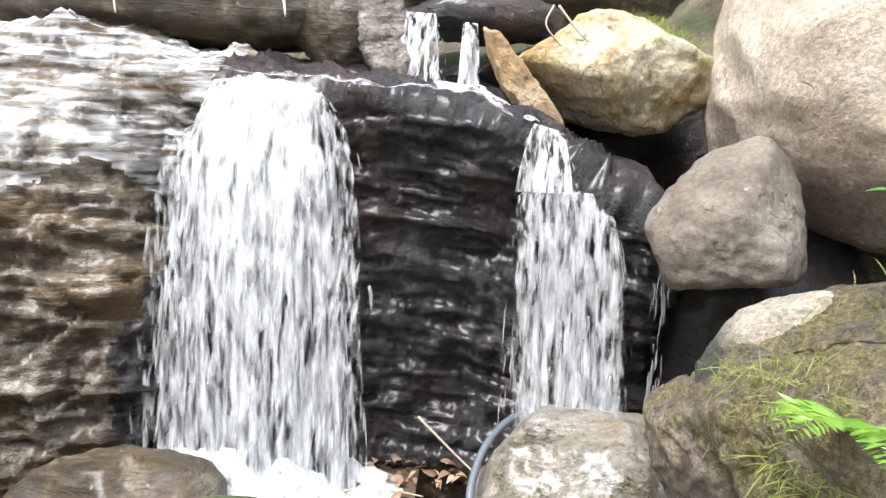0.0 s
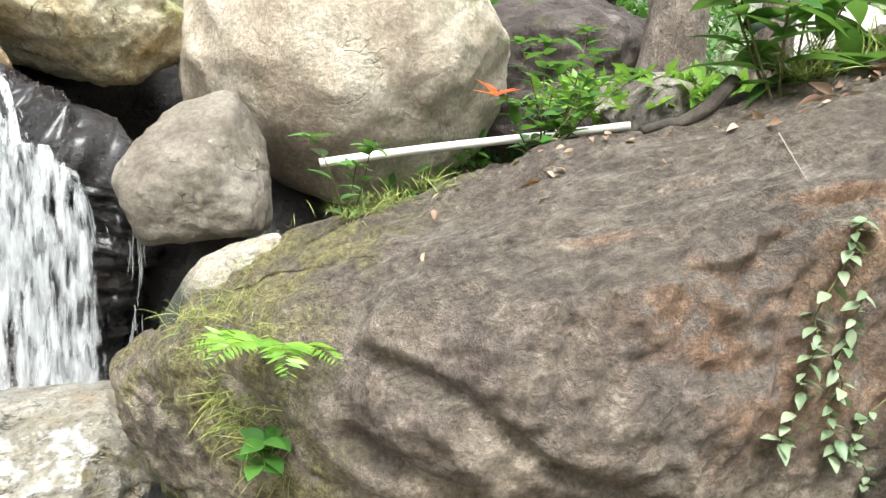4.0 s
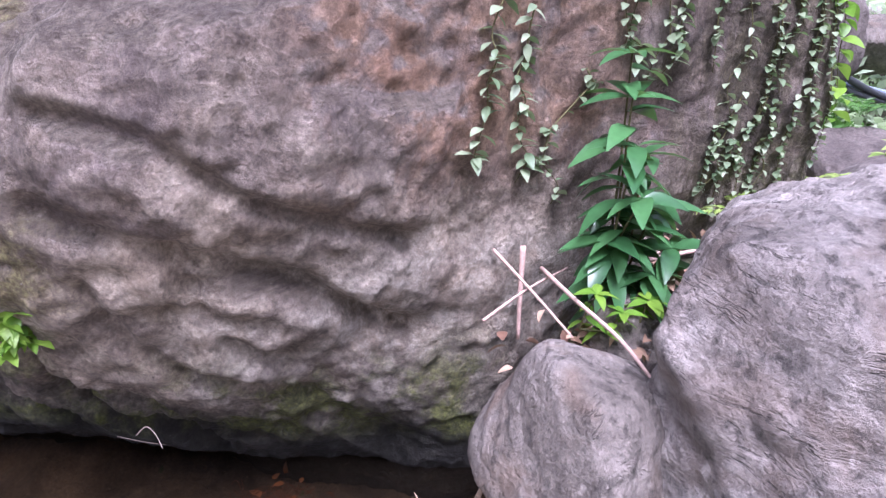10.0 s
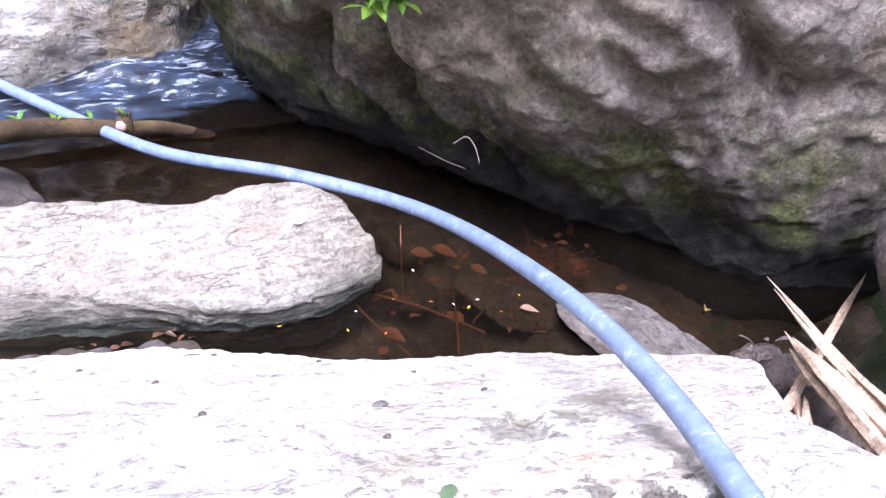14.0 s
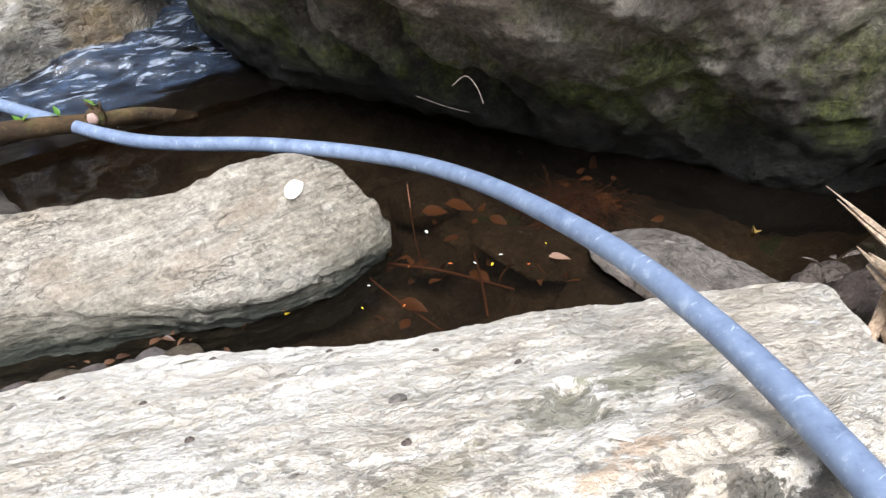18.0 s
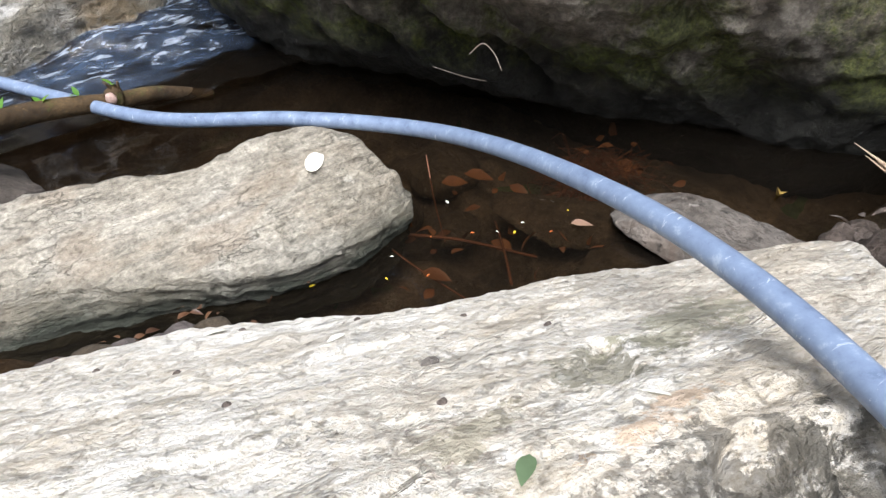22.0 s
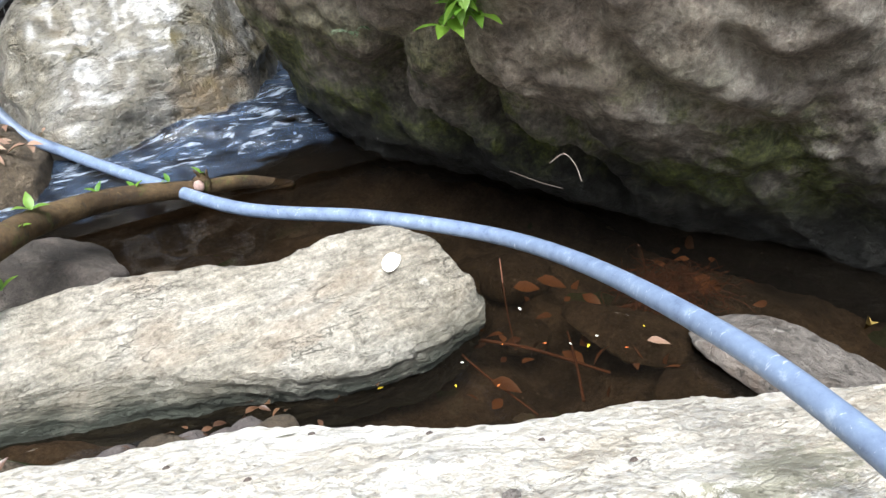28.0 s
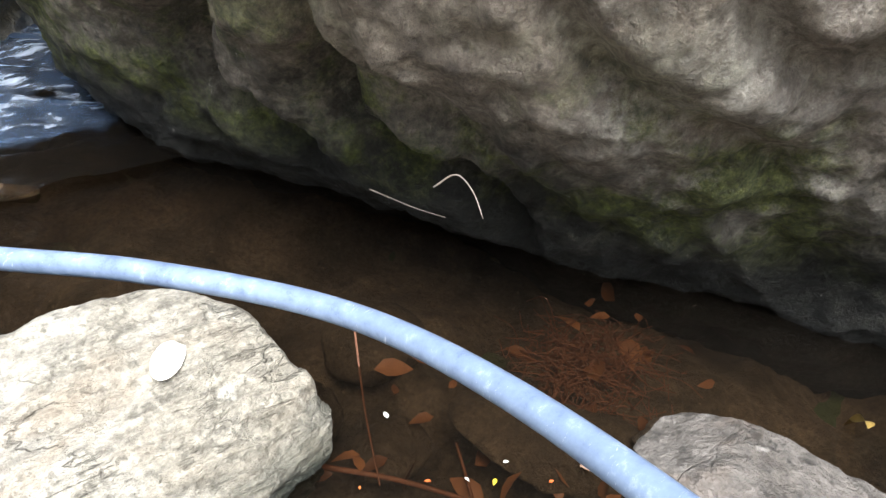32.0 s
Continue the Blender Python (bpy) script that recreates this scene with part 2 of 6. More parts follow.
    # mossy flank towards the falls
    flank = maths(nt, "MULTIPLY", maths(nt, "SUBTRACT", 1.0, spread(nt, maths(nt, "ADD", x, wob), 1.2, 1.65)), spread(nt, maths(nt, "ADD", z, wob), 0.75, 1.0))
    flank = maths(nt, "MULTIPLY", flank, spread(nt, maths(nt, "ADD", y, wob), 1.7, 1.95))
    mossn = tex_noise(nt, 7, 8, 0.72)
    olive = ramp(nt, fine, [(0.3, (0.10, 0.08, 0.035)), (0.5, (0.22, 0.19, 0.085)), (0.7, (0.34, 0.34, 0.12))])
    col = mixc(nt, maths(nt, "MULTIPLY", flank, ramp(nt, mossn, [(0.42, G3(0)), (0.54, G3(0.85))])), col, olive)
    # algae and moss at the foot; the dark also paints the overhang's shade
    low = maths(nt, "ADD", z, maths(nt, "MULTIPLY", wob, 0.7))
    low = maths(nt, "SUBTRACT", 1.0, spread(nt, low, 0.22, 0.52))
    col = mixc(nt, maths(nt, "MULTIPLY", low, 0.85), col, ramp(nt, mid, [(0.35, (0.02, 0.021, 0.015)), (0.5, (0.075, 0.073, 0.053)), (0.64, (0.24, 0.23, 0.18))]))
    # near-black band lowest down: wet rock with the overhang's shade painted in
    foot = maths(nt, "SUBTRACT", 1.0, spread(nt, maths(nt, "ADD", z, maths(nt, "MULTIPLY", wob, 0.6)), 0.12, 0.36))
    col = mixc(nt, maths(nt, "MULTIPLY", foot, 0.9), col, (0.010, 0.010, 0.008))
    green = maths(nt, "MULTIPLY", maths(nt, "MULTIPLY", maths(nt, "SUBTRACT", 1.0, spread(nt, z, 0.42, 0.75)), spread(nt, z, 0.12, 0.25)), ramp(nt, tex_noise(nt, 4.5, 8, 0.7), [(0.46, G3(0)), (0.57, G3(0.85))]))
    col = mixc(nt, green, col, ramp(nt, fine, [(0.3, (0.03, 0.045, 0.008)), (0.7, (0.15, 0.165, 0.025))]))
    col = mixc(nt, 0.45, col, ramp(nt, tex_noise(nt, 24, 8, 0.75), [(0.34, G3(0.15)), (0.5, G3(0.5)), (0.66, G3(0.88))]), "OVERLAY")
    col = mixc(nt, maths(nt, "SUBTRACT", 0.58, maths(nt, "MULTIPLY", upm, 0.3)), col, ramp(nt, fine, [(0.3, G3(0.15)), (0.5, G3(0.5)), (0.7, G3(0.9))]), "OVERLAY")
    pit = tex_noise(nt, 26, 6, 0.7)
    col = mixc(nt, ramp(nt, pit, [(0.6, G3(0)), (0.7, G3(0.55))]), col, (0.05, 0.04, 0.033))
    col = mixc(nt, ramp(nt, pit, [(0.27, G3(0.6)), (0.33, G3(0))]), col, (0.52, 0.48, 0.43))
    l.new(col, p.inputs["Base Color"])
    l.new(ramp(nt, low, [(0, G3(0.92)), (1, G3(0.6))]), p.inputs["Roughness"])
    p.inputs["Specular IOR Level"].default_value = 0.35
    h = maths(nt, "ADD", maths(nt, "MULTIPLY", mid, 1.2), maths(nt, "MULTIPLY", fine, 1.2))
    h = maths(nt, "ADD", h, maths(nt, "MULTIPLY", tex_noise(nt, 24, 6, 0.75), 1.5))
    h = maths(nt, "ADD", h, maths(nt, "MULTIPLY", maths(nt, "MULTIPLY", lay, upm), 1.5))
    bump(nt, h, 1.0, 0.026, p)
    return m


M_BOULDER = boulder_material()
M_BROWNROCK = rock_material("brown_boulder", (0.035, 0.026, 0.023), (0.08, 0.062, 0.055), (0.16, 0.135, 0.125), spots=0.4, moss=(0.07, 0.09, 0.03), moss_amount=0.3, bump_h=0.02)
# sun glare on the slope's rocks is put into this bright base colour
M_SUNROCK = rock_material("sun_painted_slope_rock", (0.5, 0.47, 0.42), (0.68, 0.65, 0.6), (0.82, 0.8, 0.76), spot=(0.25, 0.22, 0.18), spots=0.4, spot_scale=6, cracks=(1.2, (1, 1, 3), 0.6), bump_h=0.03)
M_FLAT = rock_material("pool_stone_gneiss", (0.2, 0.172, 0.125), (0.32, 0.287, 0.23), (0.43, 0.398, 0.338), spot=(0.12, 0.10, 0.075), spots=0.3, spot_scale=44, cracks=(2.6, (1, 4, 7, 20, 0, -24), 0.5),
                       grain=90, layers=(9, (1, 5, 8, 20, 0, -24), 0.7, 0.9, 0.25), stain=((0.28, 0.21, 0.14), 3.2, (1, 2.4, 2.4, 20, 0, -24), 0.42), low_moss=((0.04, 0.045, 0.032), 0.035, 0.125), bump_h=0.011)
# first three patches paint the broken hollows' shade along with their dark staining
M_LEDGE = rock_material("pale_ledge_gneiss", (0.57, 0.51, 0.42), (0.67, 0.62, 0.535), (0.78, 0.74, 0.665), spot=(0.16, 0.135, 0.10), spots=0.42, spot_scale=38,
                        patches=((0.75, 0.585, 0.13, 0.09, (0.09, 0.08, 0.062)), (0.87, 0.52, 0.10, 0.08, (0.10, 0.09, 0.07)), (0.835, 0.835, 0.09, 0.06, (0.2, 0.185, 0.13)), (1.05, 0.85, 0.17, 0.06, (0.33, 0.31, 0.22)), (0.6, 0.82, 0.08, 0.03, (0.36, 0.32, 0.23)), (0.75, 0.7, 0.1, 0.02, (0.5, 0.36, 0.24))),
                        cracks=(2.2, (1, 7, 7, 0, 0, 18), 0.45), grain=85, layers=(16, (1, 5, 5, 0, 0, 18), 0.26, 0.25, 0.1), stain=((0.46, 0.38, 0.27), 2.2, (1, 3, 3, 0, 0, 18), 0.5), streak=((0.26, 0.23, 0.18), 22, (1, 3.2, 3.2, 0, 0, 18), 0.24), bump_h=0.011)
M_GREY = rock_material("grey_stone", (0.095, 0.08, 0.066), (0.205, 0.18, 0.156), (0.345, 0.315, 0.28), spots=0.5, spot_scale=24, stain=((0.13, 0.085, 0.055), 4.0, (1, 1, 1), 0.6), cracks=(2.4, (1, 2, 2, 20, 30, 0), 0.35), bump_h=0.018)
M_DARKSTONE = rock_material("dark_stone", (0.06, 0.05, 0.045), (0.12, 0.10, 0.09), (0.2, 0.175, 0.16), spots=0.4, bump_h=0.015)
M_SLABBY = rock_material("layered_grey_stone", (0.125, 0.108, 0.095), (0.285, 0.253, 0.228), (0.44, 0.405, 0.37), spots=0.6, spot_scale=18, stain=((0.14, 0.10, 0.075), 3.0, (1, 1, 1), 0.6),
                         layers=(6, (1.0, 1.0, 5, 8, -14, 0), 0.3, 0.7, 0.25), cracks=(2.0, (1, 1, 7, 8, -14, 0), 0.7), bump_h=0.022)
M_TAN = rock_material("tan_boulder", (0.29, 0.235, 0.18), (0.41, 0.35, 0.275), (0.52, 0.465, 0.385), spot=(0.12, 0.095, 0.06), spots=0.4, moss=(0.12, 0.12, 0.04), moss_amount=0.05, cracks=(1.6, (1, 1, 1), 0.35), bump_h=0.009)
M_WEDGED = rock_material("wedged_grey_rock", (0.085, 0.068, 0.052), (0.16, 0.138, 0.11), (0.25, 0.22, 0.188), spots=0.2, spot_scale=24, moss=(0.12, 0.14, 0.04), moss_amount=0.1, cracks=(2.5, (1, 1, 1.6), 0.6), bump_h=0.007)
M_MOSSROCK = rock_material("mossy_yellow_rock", (0.3, 0.2, 0.07), (0.52, 0.46, 0.32), (0.68, 0.63, 0.5), spot=(0.14, 0.085, 0.03), spots=0.5, moss=(0.2, 0.22, 0.04), moss_amount=0.3, cracks=(2.5, (1, 1, 1), 0.6), bump_h=0.018)
M_ORANGEROCK = rock_material("orange_rock", (0.22, 0.12, 0.05), (0.42, 0.29, 0.16), (0.6, 0.48, 0.34), spots=0.5, bump_h=0.015)
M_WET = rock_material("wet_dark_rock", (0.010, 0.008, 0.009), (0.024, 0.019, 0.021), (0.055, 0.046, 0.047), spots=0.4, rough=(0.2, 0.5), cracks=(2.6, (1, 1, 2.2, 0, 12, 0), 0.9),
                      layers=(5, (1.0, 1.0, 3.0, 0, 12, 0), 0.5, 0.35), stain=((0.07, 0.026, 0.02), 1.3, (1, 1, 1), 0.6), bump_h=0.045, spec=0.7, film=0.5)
# pale greys here carry part of the wet stone's sky sheen as colour
M_WETSTONE = rock_material("wet_sheet_stone", (0.21, 0.175, 0.11), (0.30, 0.275, 0.225), (0.42, 0.408, 0.38), spots=0.3, spot_scale=14, rough=(0.22, 0.42), stain=((0.24, 0.15, 0.05), 1.5, (1, 1, 1), 0.75), layers=(5, (1, 4, 3, 0, 30, 20), 0.75, 1.3), cracks=(2.2, (1, 3, 2, 0, 30, 20), 1.0),
                           moss=(0.17, 0.13, 0.03), moss_amount=0.4, bump_h=0.03, spec=0.8, film=0.6, lichen=0.0)
M_CLIFF = rock_material("banded_cliff_rock", (0.035, 0.025, 0.013), (0.10, 0.075, 0.043), (0.42, 0.375, 0.30), spots=0.4, rough=(0.25, 0.7), layers=(4, (0.7, 0.7, 6, 0, -8, 0), 0.6, 1.4), cracks=(2.5, (1, 1, 5, 0, -8, 0), 0.6), stain=((0.2, 0.125, 0.05), 1.6, (1, 1, 2.5), 0.6), bump_h=0.03, film=0.35)
M_ROOT = rock_material("dark_root_bark", (0.03, 0.024, 0.02), (0.06, 0.05, 0.04), (0.11, 0.09, 0.075), bump_h=0.006, scale=3)
M_SOIL = rock_material("forest_soil", (0.08, 0.065, 0.045), (0.16, 0.13, 0.09), (0.27, 0.23, 0.165), moss=(0.09, 0.14, 0.05), moss_amount=0.7, scale=0.7, bump_h=0.04)
M_BED = rock_material("stream_bed", (0.055, 0.042, 0.028), (0.13, 0.098, 0.064), (0.235, 0.18, 0.12), spots=0.5, scale=2.0, bump_h=0.02)


# ---- builders ----
def mesh_object(name, verts, faces, mat, parent=None, label="", smooth=True):
    me = bpy.data.meshes.new(name)
    me.from_pydata([tuple(v) for v in np.asarray(verts).tolist()], [], [tuple(f) for f in np.asarray(faces).tolist()] if isinstance(faces, np.ndarray) else faces)
    if smooth:
        me.polygons.foreach_set("use_smooth", [True] * len(me.polygons))
    me.update()
    for m in mat if isinstance(mat, (list, tuple)) else (mat,):
        me.materials.append(m)
    ob = new(name, me)
    if parent:
        ob.parent = parent
    if label:
        ob["label"] = label
    return ob


def part(name, bm, mat, parent=None, label="", smooth=True):
    me = bpy.data.meshes.new(name)
    bm.to_mesh(me)
    bm.free()
    if smooth:
        me.polygons.foreach_set("use_smooth", [True] * len(me.polygons))
    me.materials.append(mat)
    ob = new(name, me)
    if parent:
        ob.parent = parent
    if label:
        ob["label"] = label
    return ob


SPHERES = {}


def unit_sphere(sub):
    if sub not in SPHERES:
        bm = bmesh.new()
        bmesh.ops.create_icosphere(bm, subdivisions=sub, radius=1)
        v = np.array([x.co for x in bm.verts])
        f = np.array([[y.index for y in x.verts] for x in bm.faces])
        bm.free()
        SPHERES[sub] = (v / np.linalg.norm(v, axis=1)[:, None], f)
    return SPHERES[sub]


def turn3(rx, ry, rz):
    return np.array(Euler((radians(rx), radians(ry), radians(rz))).to_matrix())


def stone_shape(size, seed, sub=5, square=2.6, facets=7, depth=0.82, rough=0.05, freq=1.6, layered=0.0, planes=(), turn=(0, 0, 0)):
    """Points and faces of a stone: a rounded block with flattened facets and broken relief, in metres about its middle."""
    d, f = unit_sphere(sub)
    r = (np.abs(d) ** square).sum(1) ** (-1 / square)
    p = d * r[:, None]
    rng = np.random.RandomState(seed)
    for k in range(facets):
        n = rng.normal(size=3)
        n /= np.linalg.norm(n)
        over = np.maximum(0, p @ n - (depth + 0.12 * rng.rand()))
        p = p - n * over[:, None] * 0.9
    for nx, ny, nz, off in planes:
        n = np.array((nx, ny, nz), float)
        n /= np.linalg.norm(n)
        over = np.maximum(0, p @ n - off)
        p = p - n * over[:, None] * 0.95
    size = np.array(size, float)
    p = p * size
    s = size.mean()
    q = p / s * freq + seed * 3.7
    amount = rough * s * (fbm(q, 5, seed) + 0.6 * ridged(q * 1.7, 3, seed + 9))
    if layered:
        amount = amount + layered * s * fbm(p / s * (1.2, 1.2, 9) + seed, 3, seed + 5)
    p = p + d * amount[:, None]
    return p @ turn3(*turn).T, f


def facet_shape(size, seed, sub=5, count=13, sharp=14, loose=0.2, rough=0.03, freq=2.2, layered=0.0, planes=(), turn=(0, 0, 0), dip=(1.2, 1.2, 9)):
    """Points and faces of a broken stone: flat sides that meet in blunt edges, in metres about its middle."""
    d, f = unit_sphere(sub)
    rng = np.random.RandomState(seed)
    rows = [(*n, 1 - loose * rng.rand()) for n in rng.normal(size=(count, 3))] + list(planes)
    total = 0
    for nx, ny, nz, off in rows:
        n = np.array((nx, ny, nz), float)
        total = total + np.maximum(0, d @ (n / np.linalg.norm(n)) / off) ** sharp
    p = d * np.minimum(1.25, total ** (-1 / sharp))[:, None] * np.array(size, float)
    s = float(np.mean(size))
    q = p / s * freq + seed * 3.7
    amount = rough * s * (fbm(q, 6, seed, 0.55) + 0.6 * ridged(q * 1.7, 3, seed + 9))
    if layered:
        amount = amount + layered * s * ridged(p / s * dip + seed, 3, seed + 5)
    p = p + d * amount[:, None]
    return p @ turn3(*turn).T, f


def stone(name, at, size, mat, label, seed, category="rock", group="", kind="", shape=stone_shape, **kw):
    p, f = shape(size, seed, **kw)
    ob = mesh_object(name, p, f, mat)
    ob.location = at
    return tagged(ob, label, category, group, kind)


def tube(points, radius, sides=12, taper=None):
    """Points and faces of a round bar along a smooth line."""
    c = np.array(points, float)
    n = len(c)
    tan = np.gradient(c, axis=0)
    tan /= np.linalg.norm(tan, axis=1)[:, None]
    up = np.array((0.0, 0.0, 1.0)) if abs(tan[0, 2]) < 0.9 else np.array((1.0, 0.0, 0.0))
    verts, faces = [], []
    for k in range(n):
        a = np.cross(tan[k], up)
        a /= np.linalg.norm(a)
        up = np.cross(a, tan[k])
        r = radius * (taper[k] if taper is not None else 1)
        for s in range(sides):
            w = 2 * math.pi * s / sides
            verts.append(c[k] + r * (math.cos(w) * a + math.sin(w) * up))
    for k in range(n - 1):
        for s in range(sides):
            t = (s + 1) % sides
            faces.append((k * sides + s, k * sides + t, (k + 1) * sides + t, (k + 1) * sides + s))
    faces += [tuple(range(sides))[::-1], tuple((n - 1) * sides + s for s in range(sides))]
    return np.array(verts), faces


def spline(keys, count):
    """A smooth line (Catmull-Rom) through a few places."""
    k = np.array(keys, float)
    k = np.vstack([2 * k[0] - k[1], k, 2 * k[-1] - k[-2]])
    out = []
    for t in np.linspace(0, len(k) - 3 - 1e-9, count):
        i, u = int(t), t - int(t)
        a, b, c, d = k[i : i + 4]
        out.append(0.5 * (2 * b + (c - a) * u + (2 * a - 5 * b + 4 * c - d) * u * u + (3 * b - a - 3 * c + d) * u**3))
    return np.array(out)


def grid_faces(nu, nv):
    a = np.arange(nu * nv).reshape(nu, nv)
    return np.stack([a[:-1, :-1], a[1:, :-1], a[1:, 1:], a[:-1, 1:]], -1).reshape(-1, 4)


# ---- ground ----
POOL = np.array([(-3.0, 3.2), (-1.0, 3.8), (1.0, 4.0), (1.5, 3.5), (0.5, 3.5), (0.6, 2.5), (1.3, 1.8), (2.0, 1.35)])


def from_line(p, line):
    best = np.full(len(p), 1e9)
    for a, b in zip(line[:-1], line[1:]):
        ab = b - a
        t = np.clip(((p - a) @ ab) / (ab @ ab), 0, 1)
        best = np.minimum(best, np.linalg.norm(p - a - t[:, None] * ab, axis=1))
    return best


def smooth(x, a, b):
    t = np.clip((x - a) / (b - a), 0, 1)
    return t * t * (3 - 2 * t)


def ground_height(p):
    x, y = p[:, 0], p[:, 1]
    near = from_line(p, POOL)
    bank = 0.2 + 0.5 * smooth(x, 1.8, 2.8) - 0.2 * smooth(x, 3.2, 3.8) + 0.3 * smooth(x, 4.0, 8.0)
    bank = bank + 1.5 * smooth(y - 0.25 * x, 2.2, 4.2) + 0.35 * np.maximum(0, y - 4.5)
    bank = bank + 0.10 * np.maximum(0, x - 6) * smooth(x, 5, 12) + 0.19 * np.maximum(0, x - 15) * smooth(x, 14, 30) + 0.2 * np.maximum(0, y - 8)
    # unseen banks behind the camera, added to block low sky light
    bank = bank + 0.45 * np.maximum(0, -x - 5.5) + 0.45 * np.maximum(0, -y - 2.8)
    bank = bank - 1.9 * np.exp(-(((x - 1.3) / 0.75) ** 2 + ((y - 5.0) / 0.8) ** 2) ** 2)
    rough = 0.10 * fbm(np.c_[x, y, 0 * x] * 0.9, 4, 3) * (0.4 + smooth(near, 0.5, 3) * 2)
    t = smooth(near, 0.55, 1.15)
    return (-0.22 + 0.04 * fbm(np.c_[x, y, 0 * x] * 4, 3, 5)) * (1 - t) + (bank + rough) * t


def stretched(n, lo, hi, mid, fine):
    t = np.linspace(-1, 1, n)
    s = np.sign(t) * (fine * np.abs(t) + (1 - fine) * np.abs(t) ** 4)
    return np.where(s < 0, mid + (mid - lo) * s, mid + (hi - mid) * s)


gx, gy = np.meshgrid(stretched(280, -160, 400, 1.2, 0.02), stretched(280, -160, 400, 2.0, 0.02), indexing="ij")
gp = np.c_[gx.ravel(), gy.ravel()]
gz = np.minimum(ground_height(gp), 60 + 3 * fbm(np.c_[gp, 0 * gp[:, 0]] * 0.02, 3, 8))
ground = tagged(mesh_object("ground", np.c_[gp, gz], grid_faces(280, 280), M_SOIL), "mossy forest soil and leaf litter round a stream", "ground", kind="structure")
bx, by = np.meshgrid(np.linspace(-2.6, 2.8, 130), np.linspace(0.9, 4.6, 100), indexing="ij")
bp = np.c_[bx.ravel(), by.ravel()]
bz = np.minimum(ground_height(bp), -0.05) + 0.025 + 0.03 * fbm(np.c_[bp, 0 * bp[:, 0]] * 7, 4, 21)
tagged(mesh_object("stream_bed", np.c_[bp, bz], grid_faces(130, 100), M_BED), "brown silty stream bed under clear water", "stream bed", kind="structure")


# ---- rock lofts: an edge line in plan, and a section that runs from the foot over the edge to the back ----
def resample(line, count):
    line = np.array(line, float)
    fine = spline(line, 600)
    s = np.r_[0, np.cumsum(np.linalg.norm(np.diff(fine[:, :2], axis=0), axis=1))]
    at = np.linspace(0, s[-1], count)
    return np.stack([np.interp(at, s, fine[:, k]) for k in range(fine.shape[1])], 1), at


def loft(line, count, section, side=1, way=None):
    """line: x, y, edge height. section(s, x, y, ze): rows of inward distance and height. Returns a grid of points."""
    c, s = resample(line, count)
    tan = np.gradient(c[:, :2], axis=0)
    for _ in range(12):
        tan[1:-1] = (tan[:-2] + 2 * tan[1:-1] + tan[2:]) / 4
    tan /= np.linalg.norm(tan, axis=1)[:, None]
    inward = np.c_[-tan[:, 1], tan[:, 0]] * side
    if way is not None:
        steady = 1 - smooth(np.linspace(0, 1, count), 0.62, 0.76)[:, None]
        inward = inward * (1 - steady) + np.array(way) * steady
        inward /= np.linalg.norm(inward, axis=1)[:, None]
    inset, z = section(s, c[:, 0], c[:, 1], c[:, 2])
    xy = c[:, None, :2] + inset[..., None] * inward[:, None, :]
    return np.concatenate([xy, z[..., None]], -1), s, inward


def grid_normals(g):
    n = np.cross(np.gradient(g, axis=0), np.gradient(g, axis=1))
    return n / (np.linalg.norm(n, axis=-1, keepdims=True) + 1e-9)


def crease(su, z, line, width, depth):
    """A dent along a line of (distance along the face, height)."""
    p = np.stack([su, z], -1).reshape(-1, 2)
    d = from_line(p, np.array(line, float)).reshape(su.shape)
    return -depth * np.exp(-((d / width) ** 2))


# the great boulder: per row the face line x, y, the height of its edge, the water line x, y, the spine x, y, and how far the top swells
B_ROWS = [(1.75, 3.7, 0.85, 1.9, 3.6, 2.1, 3.4, 1.8), (0.93, 3.2, 0.92, 1.4, 3.2, 2.0, 3.0, 2.3), (0.81, 2.84, 1.0, 1.28, 2.82, 1.95, 2.7, 2.3), (0.87, 2.42, 1.2, 1.46, 2.46, 1.95, 2.55, 1.6),
          (1.0, 2.06, 1.38, 1.6, 2.17, 2.0, 2.45, 1.2), (1.16, 1.72, 1.5, 1.72, 1.94, 2.1, 2.35, 1.05), (1.4, 1.38, 1.62, 1.88, 1.71, 2.25, 2.25, 1.1), (1.72, 1.19, 1.72, 2.08, 1.49, 2.4, 2.15, 1.0),
          (2.05, 1.1, 1.86, 2.28, 1.26, 2.6, 2.05, 0.65), (2.65, 0.93, 2.07, 2.72, 1.02, 2.9, 1.9, 0.38), (3.2, 0.75, 2.23, 3.2, 0.8, 3.2, 1.8, 0.4), (3.68, 0.55, 2.32, 3.66, 0.6, 3.45, 1.75, 0.45),
          (3.98, 0.85, 2.36, 3.95, 0.9, 3.55, 1.75, 0.6), (4.05, 1.5, 2.33, 4.0, 1.5, 3.6, 1.85, 0.7)]
BN, BM = 460, 260
bc = spline(B_ROWS, BN)
face, ze, rim, spine = bc[:, None, :2], bc[:, None, 2], bc[:, None, 3:5], bc[:, None, 5:7]
bs = np.r_[0, np.cumsum(np.linalg.norm(np.diff(bc[:, :2], axis=0), axis=1))]
bv = np.linspace(0, 1, BM)[None, :]
tf, tb = np.clip(bv / 0.56, 0, 1), np.clip((bv - 0.56) / 0.44, 0, 1)
bz = -0.3 + (ze - 0.08 + 0.3) * tf
under = np.clip((1.35 - bz) / 1.27, 0, 1.3) ** np.interp(np.linspace(0, 13, BN), [0, 1.5, 5, 6.5, 13], [1.3, 2.1, 2.1, 1.3, 1.3])[:, None]
top_in = 0.10 * (1 - np.cos(np.clip(tb / 0.12, 0, 1) * np.pi / 2))
reach = np.linalg.norm(spine - face, axis=-1)
